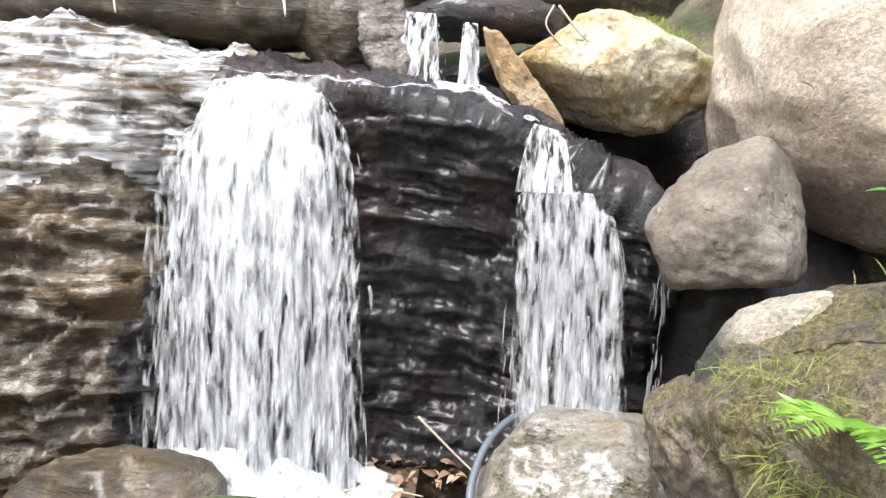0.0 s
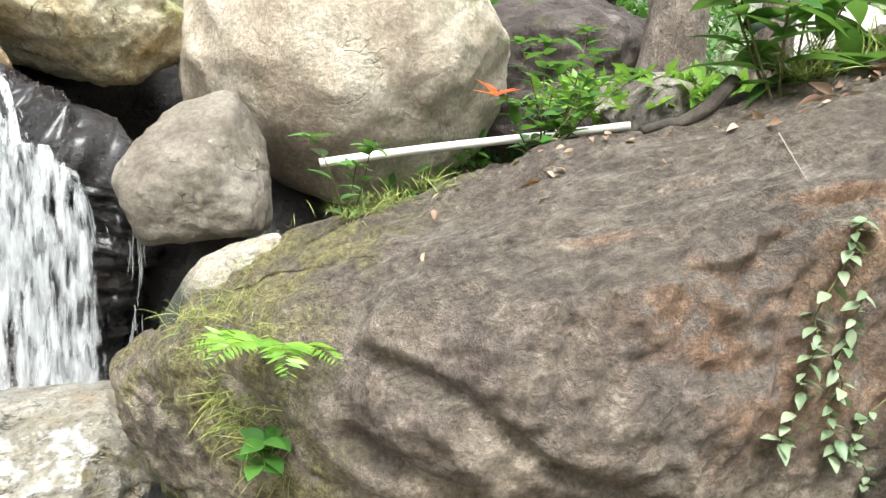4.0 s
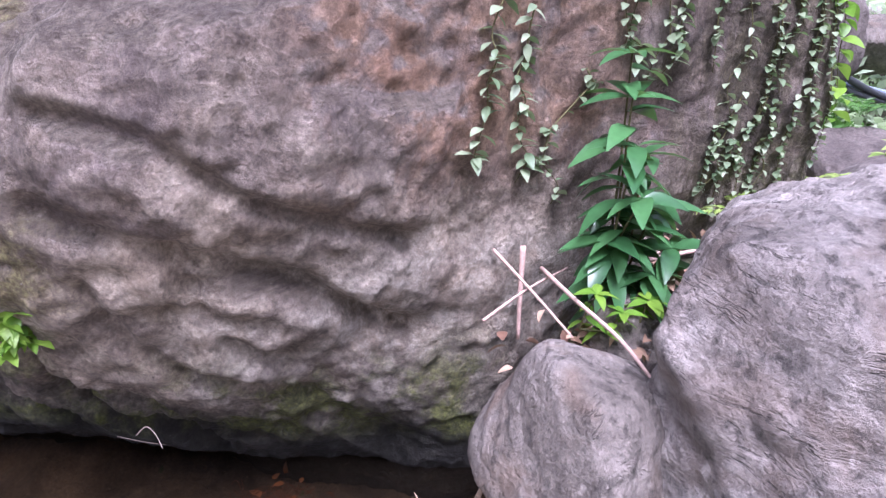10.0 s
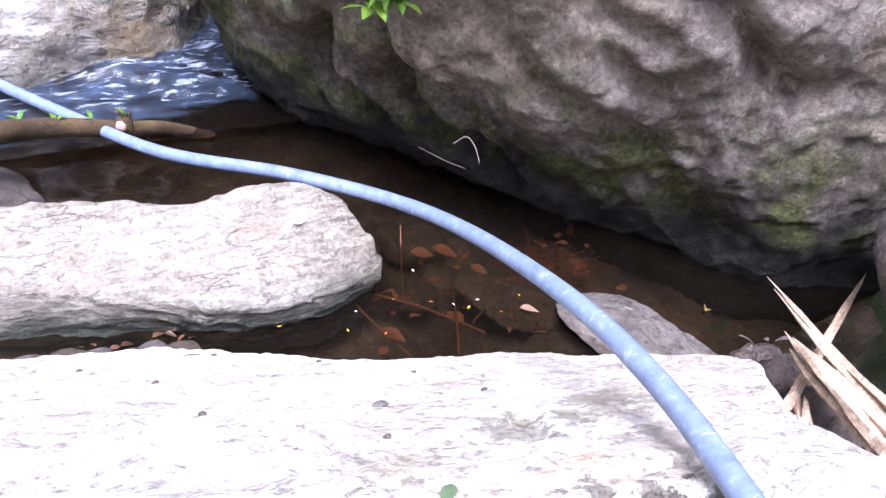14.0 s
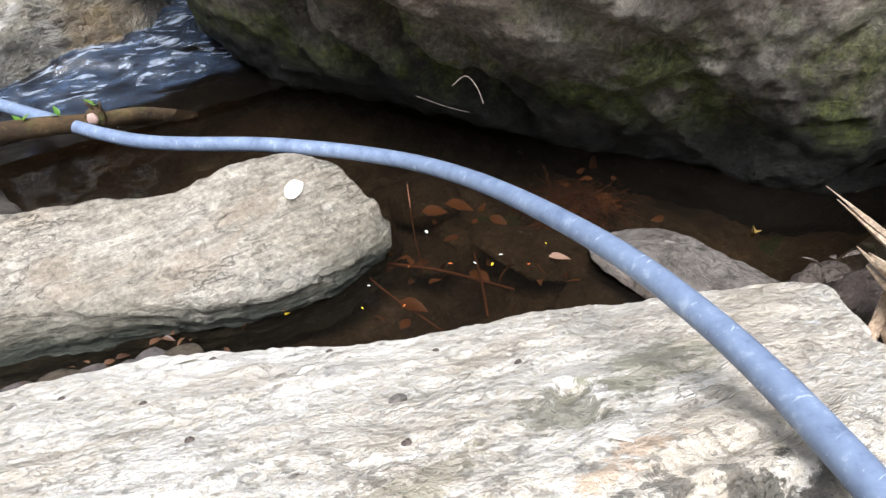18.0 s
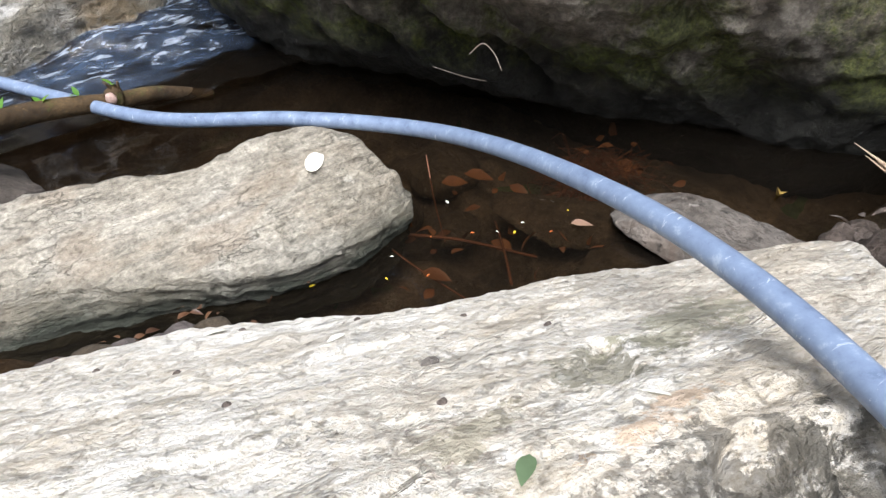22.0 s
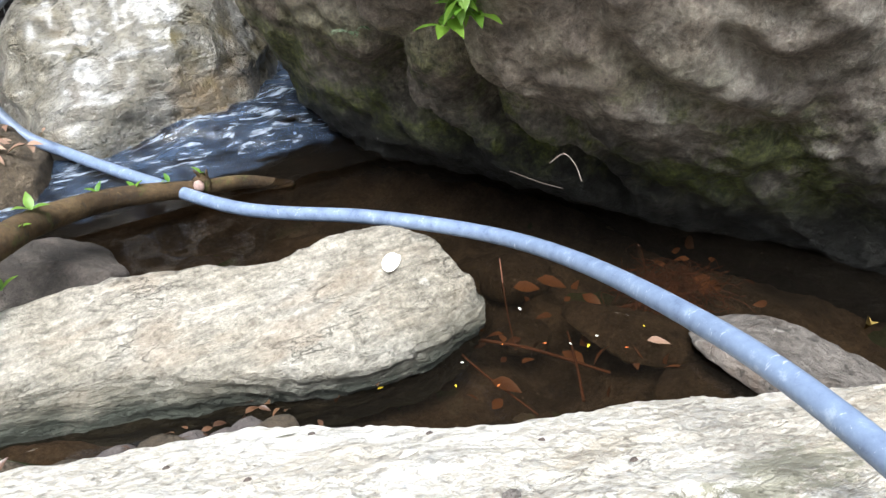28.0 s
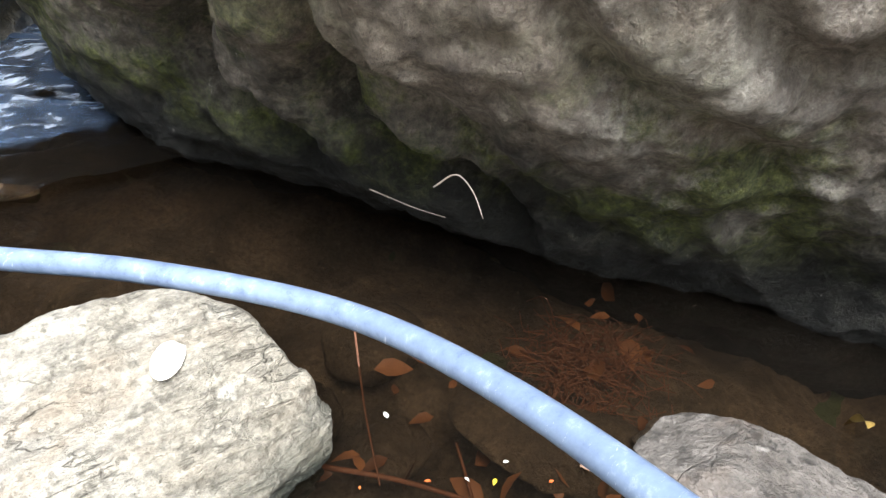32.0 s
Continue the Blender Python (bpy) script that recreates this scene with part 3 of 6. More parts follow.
back = np.clip((tb - 0.06) / 0.94, 0, 1) ** 1.2
bxy = face + under[..., None] * (rim - face) + ((top_in + back * reach) / reach)[..., None] * (spine - face)
bz = bz + 0.09 * np.sin(np.clip(tb / 0.12, 0, 1) * np.pi / 2) + np.interp(back, [0, 0.2, 0.45, 0.7, 0.86, 1], [0, 0.10, 0.18, 0.19, 0.15, 0.0]) * bc[:, None, 7] - 0.9 * np.clip((back - 0.86) / 0.14, 0, 1)
bg = np.concatenate([bxy, bz[..., None]], -1)
bn = grid_normals(bg)
if bn[BN // 2, 70, 1] > 0:
    bn = -bn
su, zz = np.repeat(bs[:, None], BM, 1), bg[..., 2]
disp = 0.05 * fbm(bg * 1.6, 5, 2) + 0.010 * ridged(bg * 2.8, 3, 6) + 0.012 * fbm(bg * 5, 4, 3) + 0.005 * fbm(bg * 14, 3, 4)
top = smooth(bg[..., 2] - ze, -0.12, 0.06)
strike = np.stack([bg @ np.array((0.82, -0.5, 0.28)) * 0.5, bg @ np.array((0.45, 0.85, 0.0)) * 7, bg @ np.array((-0.2, 0.0, 0.95)) * 7], -1)
disp = disp * (1 - 0.45 * top) + (0.04 * ridged(strike, 3, 12) + 0.014 * ridged(strike * (1.5, 3, 3), 2, 13)) * (0.12 + 0.88 * top)
# clefts and broken steps of the face: rows along the edge line, and heights
for cut, width, depth in (([(108, 0.95), (111, 0.7), (118, 0.5), (106, 0.36), (113, 0.28), (124, 0.2)], 0.06, 0.16), ([(118, 0.5), (132, 0.62), (144, 0.62)], 0.04, 0.05), ([(144, 0.75), (146, 0.46), (140, 0.3), (152, 0.25), (170, 0.24), (184, 0.1)], 0.06, 0.14),
                         ([(150, 0.8), (158, 0.5), (176, 0.34), (196, 0.2)], 0.05, 0.045), ([(183, 0.95), (186, 0.72), (198, 0.57), (214, 0.53), (230, 0.47)], 0.05, 0.06), ([(203, 1.05), (206, 0.85), (211, 0.72), (224, 0.66)], 0.04, 0.05),
                         ([(204, 0.93), (220, 0.95), (236, 0.9), (252, 0.76)], 0.045, 0.05), ([(250, 1.7), (266, 1.66), (280, 1.78), (296, 1.9), (312, 1.98)], 0.05, 0.05), ([(268, 1.62), (284, 1.5), (284, 1.36)], 0.03, 0.015),
                         ([(186, 1.40), (204, 1.35), (218, 1.22), (238, 1.11), (266, 1.02)], 0.035, 0.06), ([(226, 1.66), (224, 1.48), (221, 1.28)], 0.03, 0.045), ([(180, 1.16), (202, 1.06), (228, 0.93), (242, 0.81), (266, 0.69)], 0.05, 0.075),
                         ([(252, 1.71), (256, 1.57), (238, 1.44), (228, 1.33)], 0.04, 0.02), ([(238, 1.46), (270, 1.43), (284, 1.45)], 0.03, 0.02), ([(182, 0.82), (200, 0.86), (222, 0.80)], 0.04, 0.05)):
    disp = disp + crease(su, zz, [(bs[r_], z_) for r_, z_ in cut], 0.8 * width, 0.72 * depth)
slant = np.stack([(su * 0.62 + zz * 0.85) * 4.6 + 1.1 * fbm(bg * 2.5, 4, 18), (su - zz) * 0.7, bg[..., 0] * 0.5], -1)
disp = disp + (1 - top) * (0.009 * ridged(slant, 3, 14) * (1 - 0.6 * smooth(su, bs[250], bs[330])) + 0.007 * ridged(bg * 7.0, 4, 15) + 0.004 * ridged(bg * 17, 2, 16) + 0.007 * fbm(bg * 26, 3, 17))
bg = bg + bn * disp[..., None]
index = np.arange(BN * BM).reshape(BN, BM)
rimline = np.r_[index[0, :-1], index[:-1, -1], index[-1, ::-1]]
closing = [(int(a), int(b), BN * BM) for a, b in zip(rimline[:-1], rimline[1:])]
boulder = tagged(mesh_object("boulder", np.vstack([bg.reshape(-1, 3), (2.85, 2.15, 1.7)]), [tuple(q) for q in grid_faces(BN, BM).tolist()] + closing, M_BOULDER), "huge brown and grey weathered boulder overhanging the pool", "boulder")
boulder_tree = BVHTree.FromPolygons([tuple(v) for v in bg.reshape(-1, 3).tolist()], [tuple(q) for q in grid_faces(BN, BM).tolist()])

# the pale ledge in front of the pool
L_LINE = [(-2.2, 2.35, 0.02), (-1.0, 1.97, 0.1), (0.1, 1.63, 0.14), (0.34, 1.58, 0.125), (0.5, 1.545, 0.11), (0.63, 1.44, 0.135), (0.8, 1.29, 0.18), (1.0, 1.225, 0.168), (1.14, 1.19, 0.16), (1.3, 1.1, 0.167), (1.47, 1.02, 0.172),
          (1.57, 0.955, 0.185), (1.6, 0.87, 0.23), (1.5, 0.79, 0.3), (1.32, 0.67, 0.4), (1.14, 0.55, 0.51), (1.0, 0.42, 0.58), (0.9, 0.26, 0.61)]
LN, LM = 640, 250


DEPTH = []


def ledge_section(s, x, y, ze):
    v = np.linspace(0, 1, LM)[None, :]
    ze = ze[:, None]
    tf = np.clip(v / 0.25, 0, 1)
    z = -0.3 + (ze - 0.008 + 0.3) * tf
    inset = 0.10 * (1 - tf) ** 1.2
    tb = np.clip((v - 0.25) / 0.75, 0, 1)
    w = tb**1.3 * np.interp(s / s[-1], [0, 0.72, 0.8, 1], [1.7, 1.7, 0.45, 0.45])[:, None]
    inset = inset + w
    DEPTH.append(w)
    return inset, z + 0.008 * np.minimum(1, tb * 25)


lg, ls, l_in = loft(L_LINE, LN, ledge_section, side=-1, way=(-0.30, -0.954))
# the top lies in one sloping plane, less steep behind
plane = 1.103 - 0.237 * lg[..., 0] - 0.57 * lg[..., 1]
plane = np.where(plane > 0.55, 0.55 + (plane - 0.55) * 0.35, plane)
far_in = DEPTH[0]
turned = smooth(np.repeat(np.linspace(0, 1, LN)[:, None], LM, 1), 0.74, 0.80)
plane = plane - 0.03 * turned * smooth(far_in, 0.15, 0.35)
on_top = smooth(far_in, 0.0, 0.025)
lg[..., 2] = lg[..., 2] * (1 - on_top) + plane * on_top
ln = grid_normals(lg)
ln = np.where((ln[LN // 2, LM - 20, 2] < 0), -ln, ln)
up_ = np.clip(on_top, 0, 1)[..., None]
ln = up_ * np.array((0.0, 0.0, 1.0)) + (1 - up_) * ln
grain = np.stack([lg @ np.array((0.93, -0.37, 0.0)) * 1.3, lg @ np.array((0.37, 0.93, 0.0)) * 9, lg[..., 2] * 12], -1)
# split layers whose broken edges run along the ledge, and two broken hollows
lflat = lg[..., :2].reshape(-1, 2)
wave = 0.012 * fbm(lg * 9, 3, 35) + 0.006 * fbm(lg * 26, 3, 34)


def layer_edge(line, width):
    """Signed distance from a broken line in plan: 1 on the near side, fading out past its ends."""
    line = np.array(line, float)
    d = from_line(lflat, line).reshape(lg.shape[:2])
    y_on = np.interp(lg[..., 0], line[:, 0], line[:, 1])
    ends_ = smooth(lg[..., 0], line[0, 0] - 0.02, line[0, 0] + 0.06) * smooth(-lg[..., 0], -line[-1, 0] - 0.02, -line[-1, 0] + 0.06)
    return smooth(y_on - lg[..., 1] + wave, -width, width) * ends_, np.exp(-(((d + wave) / 0.011) ** 2)) * ends_


low_side, low_crack = layer_edge([(0.40, 0.78), (0.56, 0.79), (0.62, 0.73), (0.67, 0.725), (0.69, 0.69), (0.78, 0.665), (0.86, 0.66), (0.98, 0.62)], 0.012)
mid_side, mid_crack = layer_edge([(0.3, 0.98), (0.46, 0.95), (0.58, 0.892), (0.65, 0.866), (0.72, 0.83), (0.79, 0.85)], 0.014)
top_side, top_crack = layer_edge([(0.5, 1.2), (0.7, 1.13), (0.95, 1.06), (1.2, 0.93), (1.4, 0.84)], 0.012)


def broken(cx, cy, rx, ry, turn_):
    a_, b_ = lg[..., 0] - cx, lg[..., 1] - cy
    c_, s_ = math.cos(turn_), math.sin(turn_)
    r_ = np.hypot((a_ * c_ + b_ * s_) / rx, (b_ * c_ - a_ * s_) / ry) + 0.35 * fbm(lg * 14, 3, 36)
    return 1 - smooth(r_, 0.72, 1.02)


hollow = 0.017 * broken(0.835, 0.835, 0.085, 0.034, 0.75) + 0.05 * broken(0.745, 0.585, 0.085, 0.055, 0.35) + 0.035 * broken(0.86, 0.52, 0.07, 0.05, 0.2)
calm = 0.25 + 0.75 * smooth(far_in, 0.05, 0.35)
relief = -0.012 * low_side - 0.008 * low_crack - 0.006 * mid_side * (1 - low_side) - 0.007 * mid_crack - 0.005 * top_crack - 0.004 * top_side - hollow * (1 + 0.4 * ridged(lg * (22, 30, 22), 2, 39))
lg = lg + ln * (relief + calm * (0.012 * fbm(lg * 2.2, 4, 31) + 0.004 * ridged(grain, 3, 33)) + 0.002 * ridged(lg * (6, 9, 9), 2, 38) + 0.004 * fbm(lg * 22, 3, 37) + 0.002 * ridged(lg * (30, 55, 40), 2, 32))[..., None]
ledge_tree = BVHTree.FromPolygons([tuple(v) for v in lg.reshape(-1, 3).tolist()], [tuple(q) for q in grid_faces(LN, LM).tolist()])
ledge = tagged(mesh_object("ledge_rock", lg.reshape(-1, 3), grid_faces(LN, LM), M_LEDGE), "broad pale grained rock ledge sloping to the pool", "rock")

# the cliff of the falls
C_LINE = [(-5.0, 3.6, 2.3), (-3.6, 3.75, 2.38), (-2.5, 3.9, 2.4), (-1.75, 4.05, 2.36), (-1.45, 4.12, 2.24), (-0.65, 4.15, 2.2), (0.1, 4.15, 2.14), (0.42, 4.12, 1.97), (0.74, 4.1, 1.74), (1.02, 4.1, 1.62), (1.2, 4.2, 1.45), (1.4, 4.6, 1.4), (1.6, 5.4, 1.4)]
CN, CM = 460, 190


def cliff_section(s, x, y, ze):
    v = np.linspace(0, 1, CM)[None, :]
    ze = ze[:, None]
    tf = np.clip(v / 0.72, 0, 1)
    z = -0.4 + (ze - 0.05 + 0.4) * tf
    left = smooth(-x, 1.3, 1.9)[:, None]
    inset = left * (0.5 * tf**2.2 + 0.4 * tf**6 - 0.45) + 0.12 * (1 - left) * np.sin(tf * np.pi) + 0.05
    tb = np.clip((v - 0.72) / 0.28, 0, 1)
    inset = inset + tb**1.2 * 1.6
    return inset, z + 0.05 * np.minimum(1, tb * 8) + 0.12 * tb


cg, cs, c_in = loft(C_LINE, CN, cliff_section, side=1)
cn = grid_normals(cg)
if cn[CN // 2, 60, 1] > 0:
    cn = -cn
beds = np.stack([cg[..., 0] * 0.8, cg[..., 1] * 0.8, cg[..., 2] * 6.5 + cg[..., 0] * 0.9], -1)
cg = cg + cn * (0.07 * fbm(cg * 1.3, 4, 41) + 0.05 * ridged(beds, 3, 43) + 0.05 * ridged(cg * (3.2, 3.2, 3.8) + 0.3 * vnoise(cg * 3, 5)[..., None], 3, 45) + 0.022 * ridged(beds * 2.3, 2, 47) + 0.014 * ridged(cg * 11, 3, 49))[..., None]
dip = cg[..., 2] * 5.2 - 1.5 * smooth(-cg[..., 0], 1.2, 1.8) * smooth(-cg[..., 2], -1.7, -0.3) * cg[..., 0] + 0.7 * smooth(cg[..., 0], -1.0, 0.2) * cg[..., 0] + 0.9 * fbm(cg * (0.9, 0.9, 1.6), 3, 53)
fine_dip = dip * 2.7 + 0.5 * vnoise(cg * 4, 54)
cg = cg + cn * (0.065 * ((dip - np.floor(dip)) ** 1.6 - 0.4) * (0.6 + 0.5 * vnoise(cg * 1.7, 55)) + 0.016 * ((fine_dip - np.floor(fine_dip)) ** 1.5 - 0.4) + 0.03 * np.round(2.5 * vnoise(cg * (2.4, 2.4, 3.4), 56)) / 2.5)[..., None]
cliff_left = tagged(mesh_object("cliff", cg.reshape(-1, 3), grid_faces(CN, CM), [M_CLIFF, M_WET]), "dark wet layered cliff behind the waterfall", "cliff", kind="structure")
fx = cg[:-1, :-1].reshape(-1, 3)
wetness = fx[:, 0] + 0.25 * fbm(fx * 2, 3, 51) - 0.25 * (fx[:, 2] - 1)
cliff_left.data.polygons.foreach_set("material_index", (wetness > -1.62).astype(int).tolist())

# ---- loose rocks round the falls ----
stone("fall_boulder", (2.5, 4.42, 2.4), (1.0, 0.95, 1.0), M_TAN, "huge smooth tan boulder beside the falls", 11, sub=6, square=2.3, facets=0, rough=0.035, planes=((0.55, -0.25, 0.8, 0.5),), turn=(0, 0, 20))
stone("wedged_stone", (1.36, 3.74, 1.56), (0.38, 0.36, 0.38), M_WEDGED, "grey-brown angular stone wedged beside the falls", 12, shape=facet_shape, sub=6, count=12, rough=0.03, planes=((-0.5, -0.8, -0.3, 0.85), (0.1, -0.9, 0.5, 0.86), (-0.8, -0.3, 0.6, 0.78), (0.35, -0.2, -1, 0.72)), turn=(0, 15, 10))
mossy = stone("mossy_rock", (1.02, 4.95, 2.38), (0.56, 0.5, 0.46), M_MOSSROCK, "yellowish rock with moss above the falls", 13, shape=facet_shape, sub=6, count=14, loose=0.28, rough=0.05, planes=((-0.3, -0.6, 0.75, 0.82), (0.3, -0.9, -0.2, 0.88)))
stone("leaning_stone", (0.36, 4.5, 2.26), (0.10, 0.10, 0.32), M_ORANGEROCK, "orange-brown splinter of rock leaning on the lip", 14, shape=facet_shape, count=12, rough=0.06, turn=(0, -38, 0))
stone("overhanging_rock", (-2.15, 5.25, 2.93), (1.35, 0.6, 0.44), M_CLIFF, "long banded rock lying over the stream", 15, square=3.5, facets=5, rough=0.04, layered=0.03, turn=(0, 2, 0))
stone("slanting_rock", (-0.82, 5.05, 2.62), (0.24, 0.3, 0.46), M_CLIFF, "brown rock slab slanting at the lip", 16, shape=facet_shape, layered=0.03, turn=(0, -30, 0))
stone("lip_rock", (-0.45, 4.85, 2.52), (0.17, 0.2, 0.32), M_SLABBY, "grey striped rock standing at the lip", 17, shape=facet_shape, layered=0.06, turn=(0, -12, 0))
stone("lip_slab", (0.12, 5.2, 2.72), (0.55, 0.45, 0.13), M_WET, "dark wet slab over the upper fall", 18, facets=6)
# added near-black rock, stands in for the deep shade of the gap
stone("cave_rock", (1.1, 6.0, 1.5), (1.3, 0.7, 1.2), M_WET, "near-black rock added to darken the gap beside the falls", 19, facets=6)
stone("back_rock", (0.4, 6.1, 3.2), (1.3, 0.6, 0.5), M_CLIFF, "mossy rock behind the upper fall", 20, facets=6)
stone("wet_stone", (0.7, 3.57, 0.17), (0.56, 0.44, 0.48), M_WETSTONE, "rounded wet stone shining under a film of water", 21, shape=facet_shape, sub=6, count=7, sharp=13, loose=0.2, rough=0.04, layered=0.03, dip=(2.6, 1.2, 4.0),
      planes=((-0.35, -0.6, 0.72, 0.84), (0.75, -0.5, 0.4, 0.84), (0.3, -0.95, -0.05, 0.9), (-0.9, -0.3, 0.3, 0.92), (0.1, 0.3, 1, 0.92), (0, 0, -1, 1)))
stone("shoulder_stone", (1.17, 2.82, 1.2), (0.34, 0.18, 0.10), M_FLAT, "smooth pale tan stone between the boulder and the falls", 61, shape=facet_shape, sub=5, count=10, sharp=10, loose=0.15, rough=0.03, turn=(0, -54, 8))
stone("pool_rock", (-1.55, 3.3, 0.12), (0.5, 0.35, 0.3), M_CLIFF, "brown rounded rock at the foot of the cliff", 22, facets=6)

# ---- stones round the pool ----
F_ROWS = [(-0.42, 1.88, -0.42, 1.94, 0.09, -0.42, 2.12, 0.12), (-0.08, 1.86, -0.05, 1.92, 0.095, 0.0, 2.13, 0.145), (0.2, 1.80, 0.25, 1.865, 0.1, 0.32, 2.1, 0.178), (0.42, 1.755, 0.45, 1.76, 0.1, 0.64, 1.995, 0.19), (0.59, 1.70, 0.64, 1.65, 0.095, 0.82, 1.975, 0.2),
          (0.74, 1.645, 0.77, 1.615, 0.09, 0.945, 1.955, 0.21), (0.88, 1.63, 0.91, 1.615, 0.08, 1.02, 1.905, 0.2), (0.98, 1.65, 1.0, 1.635, 0.065, 1.065, 1.815, 0.165), (1.05, 1.67, 1.06, 1.655, 0.05, 1.095, 1.74, 0.11), (1.08, 1.69, 1.1, 1.675, 0.03, 1.115, 1.70, 0.05)]
FN, FM = 240, 130
fc = spline(F_ROWS, FN)
ft = np.linspace(0, 1, FM)
knots = np.array([0, 0.16, 0.32, 0.74, 1.0])
fz = np.stack([np.full(FN, -0.12), fc[:, 4] * 0.35, fc[:, 4], fc[:, 7], np.full(FN, -0.12)], 1)
fpx = np.stack([fc[:, 0] + 0.01, fc[:, 0] * 0.6 + fc[:, 2] * 0.4, fc[:, 2], fc[:, 5], fc[:, 5] + 0.02], 1)
fpy = np.stack([fc[:, 1] + 0.03, fc[:, 1] * 0.6 + fc[:, 3] * 0.4, fc[:, 3], fc[:, 6], fc[:, 6] + 0.07], 1)
fg = np.array([[np.interp(ft, knots, row) for row in (fpx[k], fpy[k], fz[k])] for k in range(FN)]).transpose(0, 2, 1)
for _ in range(5):
    fg[:, 1:-1] = (fg[:, :-2] + 2 * fg[:, 1:-1] + fg[:, 2:]) / 4
fn = grid_normals(fg)
fn = fn if fn[FN // 2, FM // 2, 2] > 0 else -fn
fq = np.stack([fg @ np.array((0.95, -0.3, 0.0)) * 1.6, fg @ np.array((0.3, 0.95, 0.0)) * 6, fg[..., 2] * 14], -1)
f_dip = fg[..., 2] * 26 + fg[..., 0] * 2.5 + 1.2 * fbm(fg * 5, 3, 65)
f_in = smooth(np.arange(FN) / FN, 0.0, 0.02)[:, None] * smooth(1 - np.arange(FN) / FN, 0.0, 0.06)[:, None]
fg = fg + fn * (f_in * (0.012 * fbm(fg * 4.5, 4, 61) + 0.006 * ridged(fq, 3, 62) + 0.008 * ((f_dip - np.floor(f_dip)) ** 2 - 0.3) * smooth(0.16 - fg[..., 2], 0, 0.06) + 0.005 * ridged(fg * 11, 3, 63) + 0.003 * fbm(fg * 34, 3, 64)))[..., None]
ends = [tuple(range(FM))[::-1], tuple((FN - 1) * FM + k for k in range(FM))]
flat_rock = tagged(mesh_object("flat_rock", fg.reshape(-1, 3), [tuple(q) for q in grid_faces(FN, FM).tolist()] + ends, M_FLAT), "pale flat-topped stone lying in the pool", "rock")
stone("sunken_stone", (1.685, 1.145, 0.0), (0.26, 0.12, 0.075), M_GREY, "grey flat stone half under water", 24, shape=facet_shape, sub=6, count=9, sharp=20, planes=((0.1, 0.15, 1, 0.72), (0.2, 1, 0.5, 0.85), (-1, 0.2, 0.5, 0.85)), rough=0.035, layered=0.012, turn=(0, 5, -64))
stone("sunken_slab", (1.5, 1.5, -0.07), (0.18, 0.1, 0.05), M_BED, "brown slab under the water beside the grey stone", 44, shape=facet_shape, count=10, sharp=18, rough=0.05, turn=(0, 6, -55))
stone("round_stone", (1.90, 0.56, 0.575), (0.285, 0.27, 0.30), M_GREY, "rounded grey stone leaning on the boulder", 25, shape=facet_shape, sub=6, count=18, sharp=11, loose=0.14, rough=0.03, turn=(0, 10, 30))
stone("slab_stone", (2.37, 0.04, 0.82), (0.54, 0.47, 0.54), M_SLABBY, "large layered grey stone", 26, shape=facet_shape, sub=6, count=13, sharp=12, loose=0.18, rough=0.045, layered=0.022, dip=(0.7, 0.7, 5.5), turn=(8, -10, 20))
stone("red_wet_rock", (0.02, 3.08, 0.05), (0.26, 0.24, 0.16), M_BED, "reddish wet rock beside the pipe", 38, facets=6)
stone("dark_pool_rock", (0.12, 2.42, 0.0), (0.26, 0.16, 0.12), M_ROOT, "dark brown wet rock under the branch", 39, facets=6)
# second added dark filler, keeps the gap under the falls boulder black
stone("cave_boulder", (2.0, 4.6, 0.7), (0.8, 0.6, 0.9), M_WET, "near-black boulder added to darken the gap under the falls boulder", 36, facets=6)
stone("path_stone", (3.95, 0.05, 0.85), (0.42, 0.4, 0.27), M_DARKSTONE, "grey stone beyond the boulder", 27, shape=facet_shape, planes=((0, 0, 1, 0.75),))
stone("dark_stone", (4.95, 0.45, 0.72), (0.4, 0.35, 0.24), M_DARKSTONE, "dark rounded stone in the gully", 28, shape=facet_shape, sharp=9)
stone("gully_stone", (5.6, 0.0, 0.7), (0.5, 0.4, 0.22), M_DARKSTONE, "flat brown stone in the gully", 29, shape=facet_shape)
stone("far_stone", (6.35, -0.75, 1.2), (0.6, 0.6, 0.6), M_DARKSTONE, "large angular grey stone under trees", 30, shape=facet_shape, loose=0.3)
stone("gully_boulder", (5.1, 1.05, 1.35), (0.3, 0.4, 0.45), M_DARKSTONE, "grey boulder behind the vines", 31, shape=facet_shape)
stone("dark_boulder", (3.85, 4.0, 2.4), (1.0, 0.6, 0.66), M_BROWNROCK, "dark brown boulder behind the shrubs", 132, shape=facet_shape, sub=6, sharp=9, loose=0.35, rough=0.06, count=14, turn=(0, -12, 0))
stone("root_stone", (3.2, 2.5, 2.1), (0.3, 0.3, 0.18), M_GREY, "small grey stone by the tree", 33, facets=6)
stone("sun_slab", (14.5, 1.1, 1.2), (1.7, 1.9, 1.5), M_SUNROCK, "wide sunlit bare rock slab", 34, square=3, facets=6)

# ---- water ----
m, n, l, p = material("stream_water")
nt = m.node_tree
n.remove(p)
tr, gl, mx, fr = n.new("ShaderNodeBsdfTransparent"), n.new("ShaderNodeBsdfGlossy"), n.new("ShaderNodeMixShader"), n.new("ShaderNodeFresnel")
tr.inputs[0].default_value, gl.inputs["Roughness"].default_value, fr.inputs["IOR"].default_value = (0.46, 0.4, 0.33, 1), 0.03, 1.33
l.new(fr.outputs[0], mx.inputs[0]), l.new(tr.outputs[0], mx.inputs[1]), l.new(gl.outputs[0], mx.inputs[2])
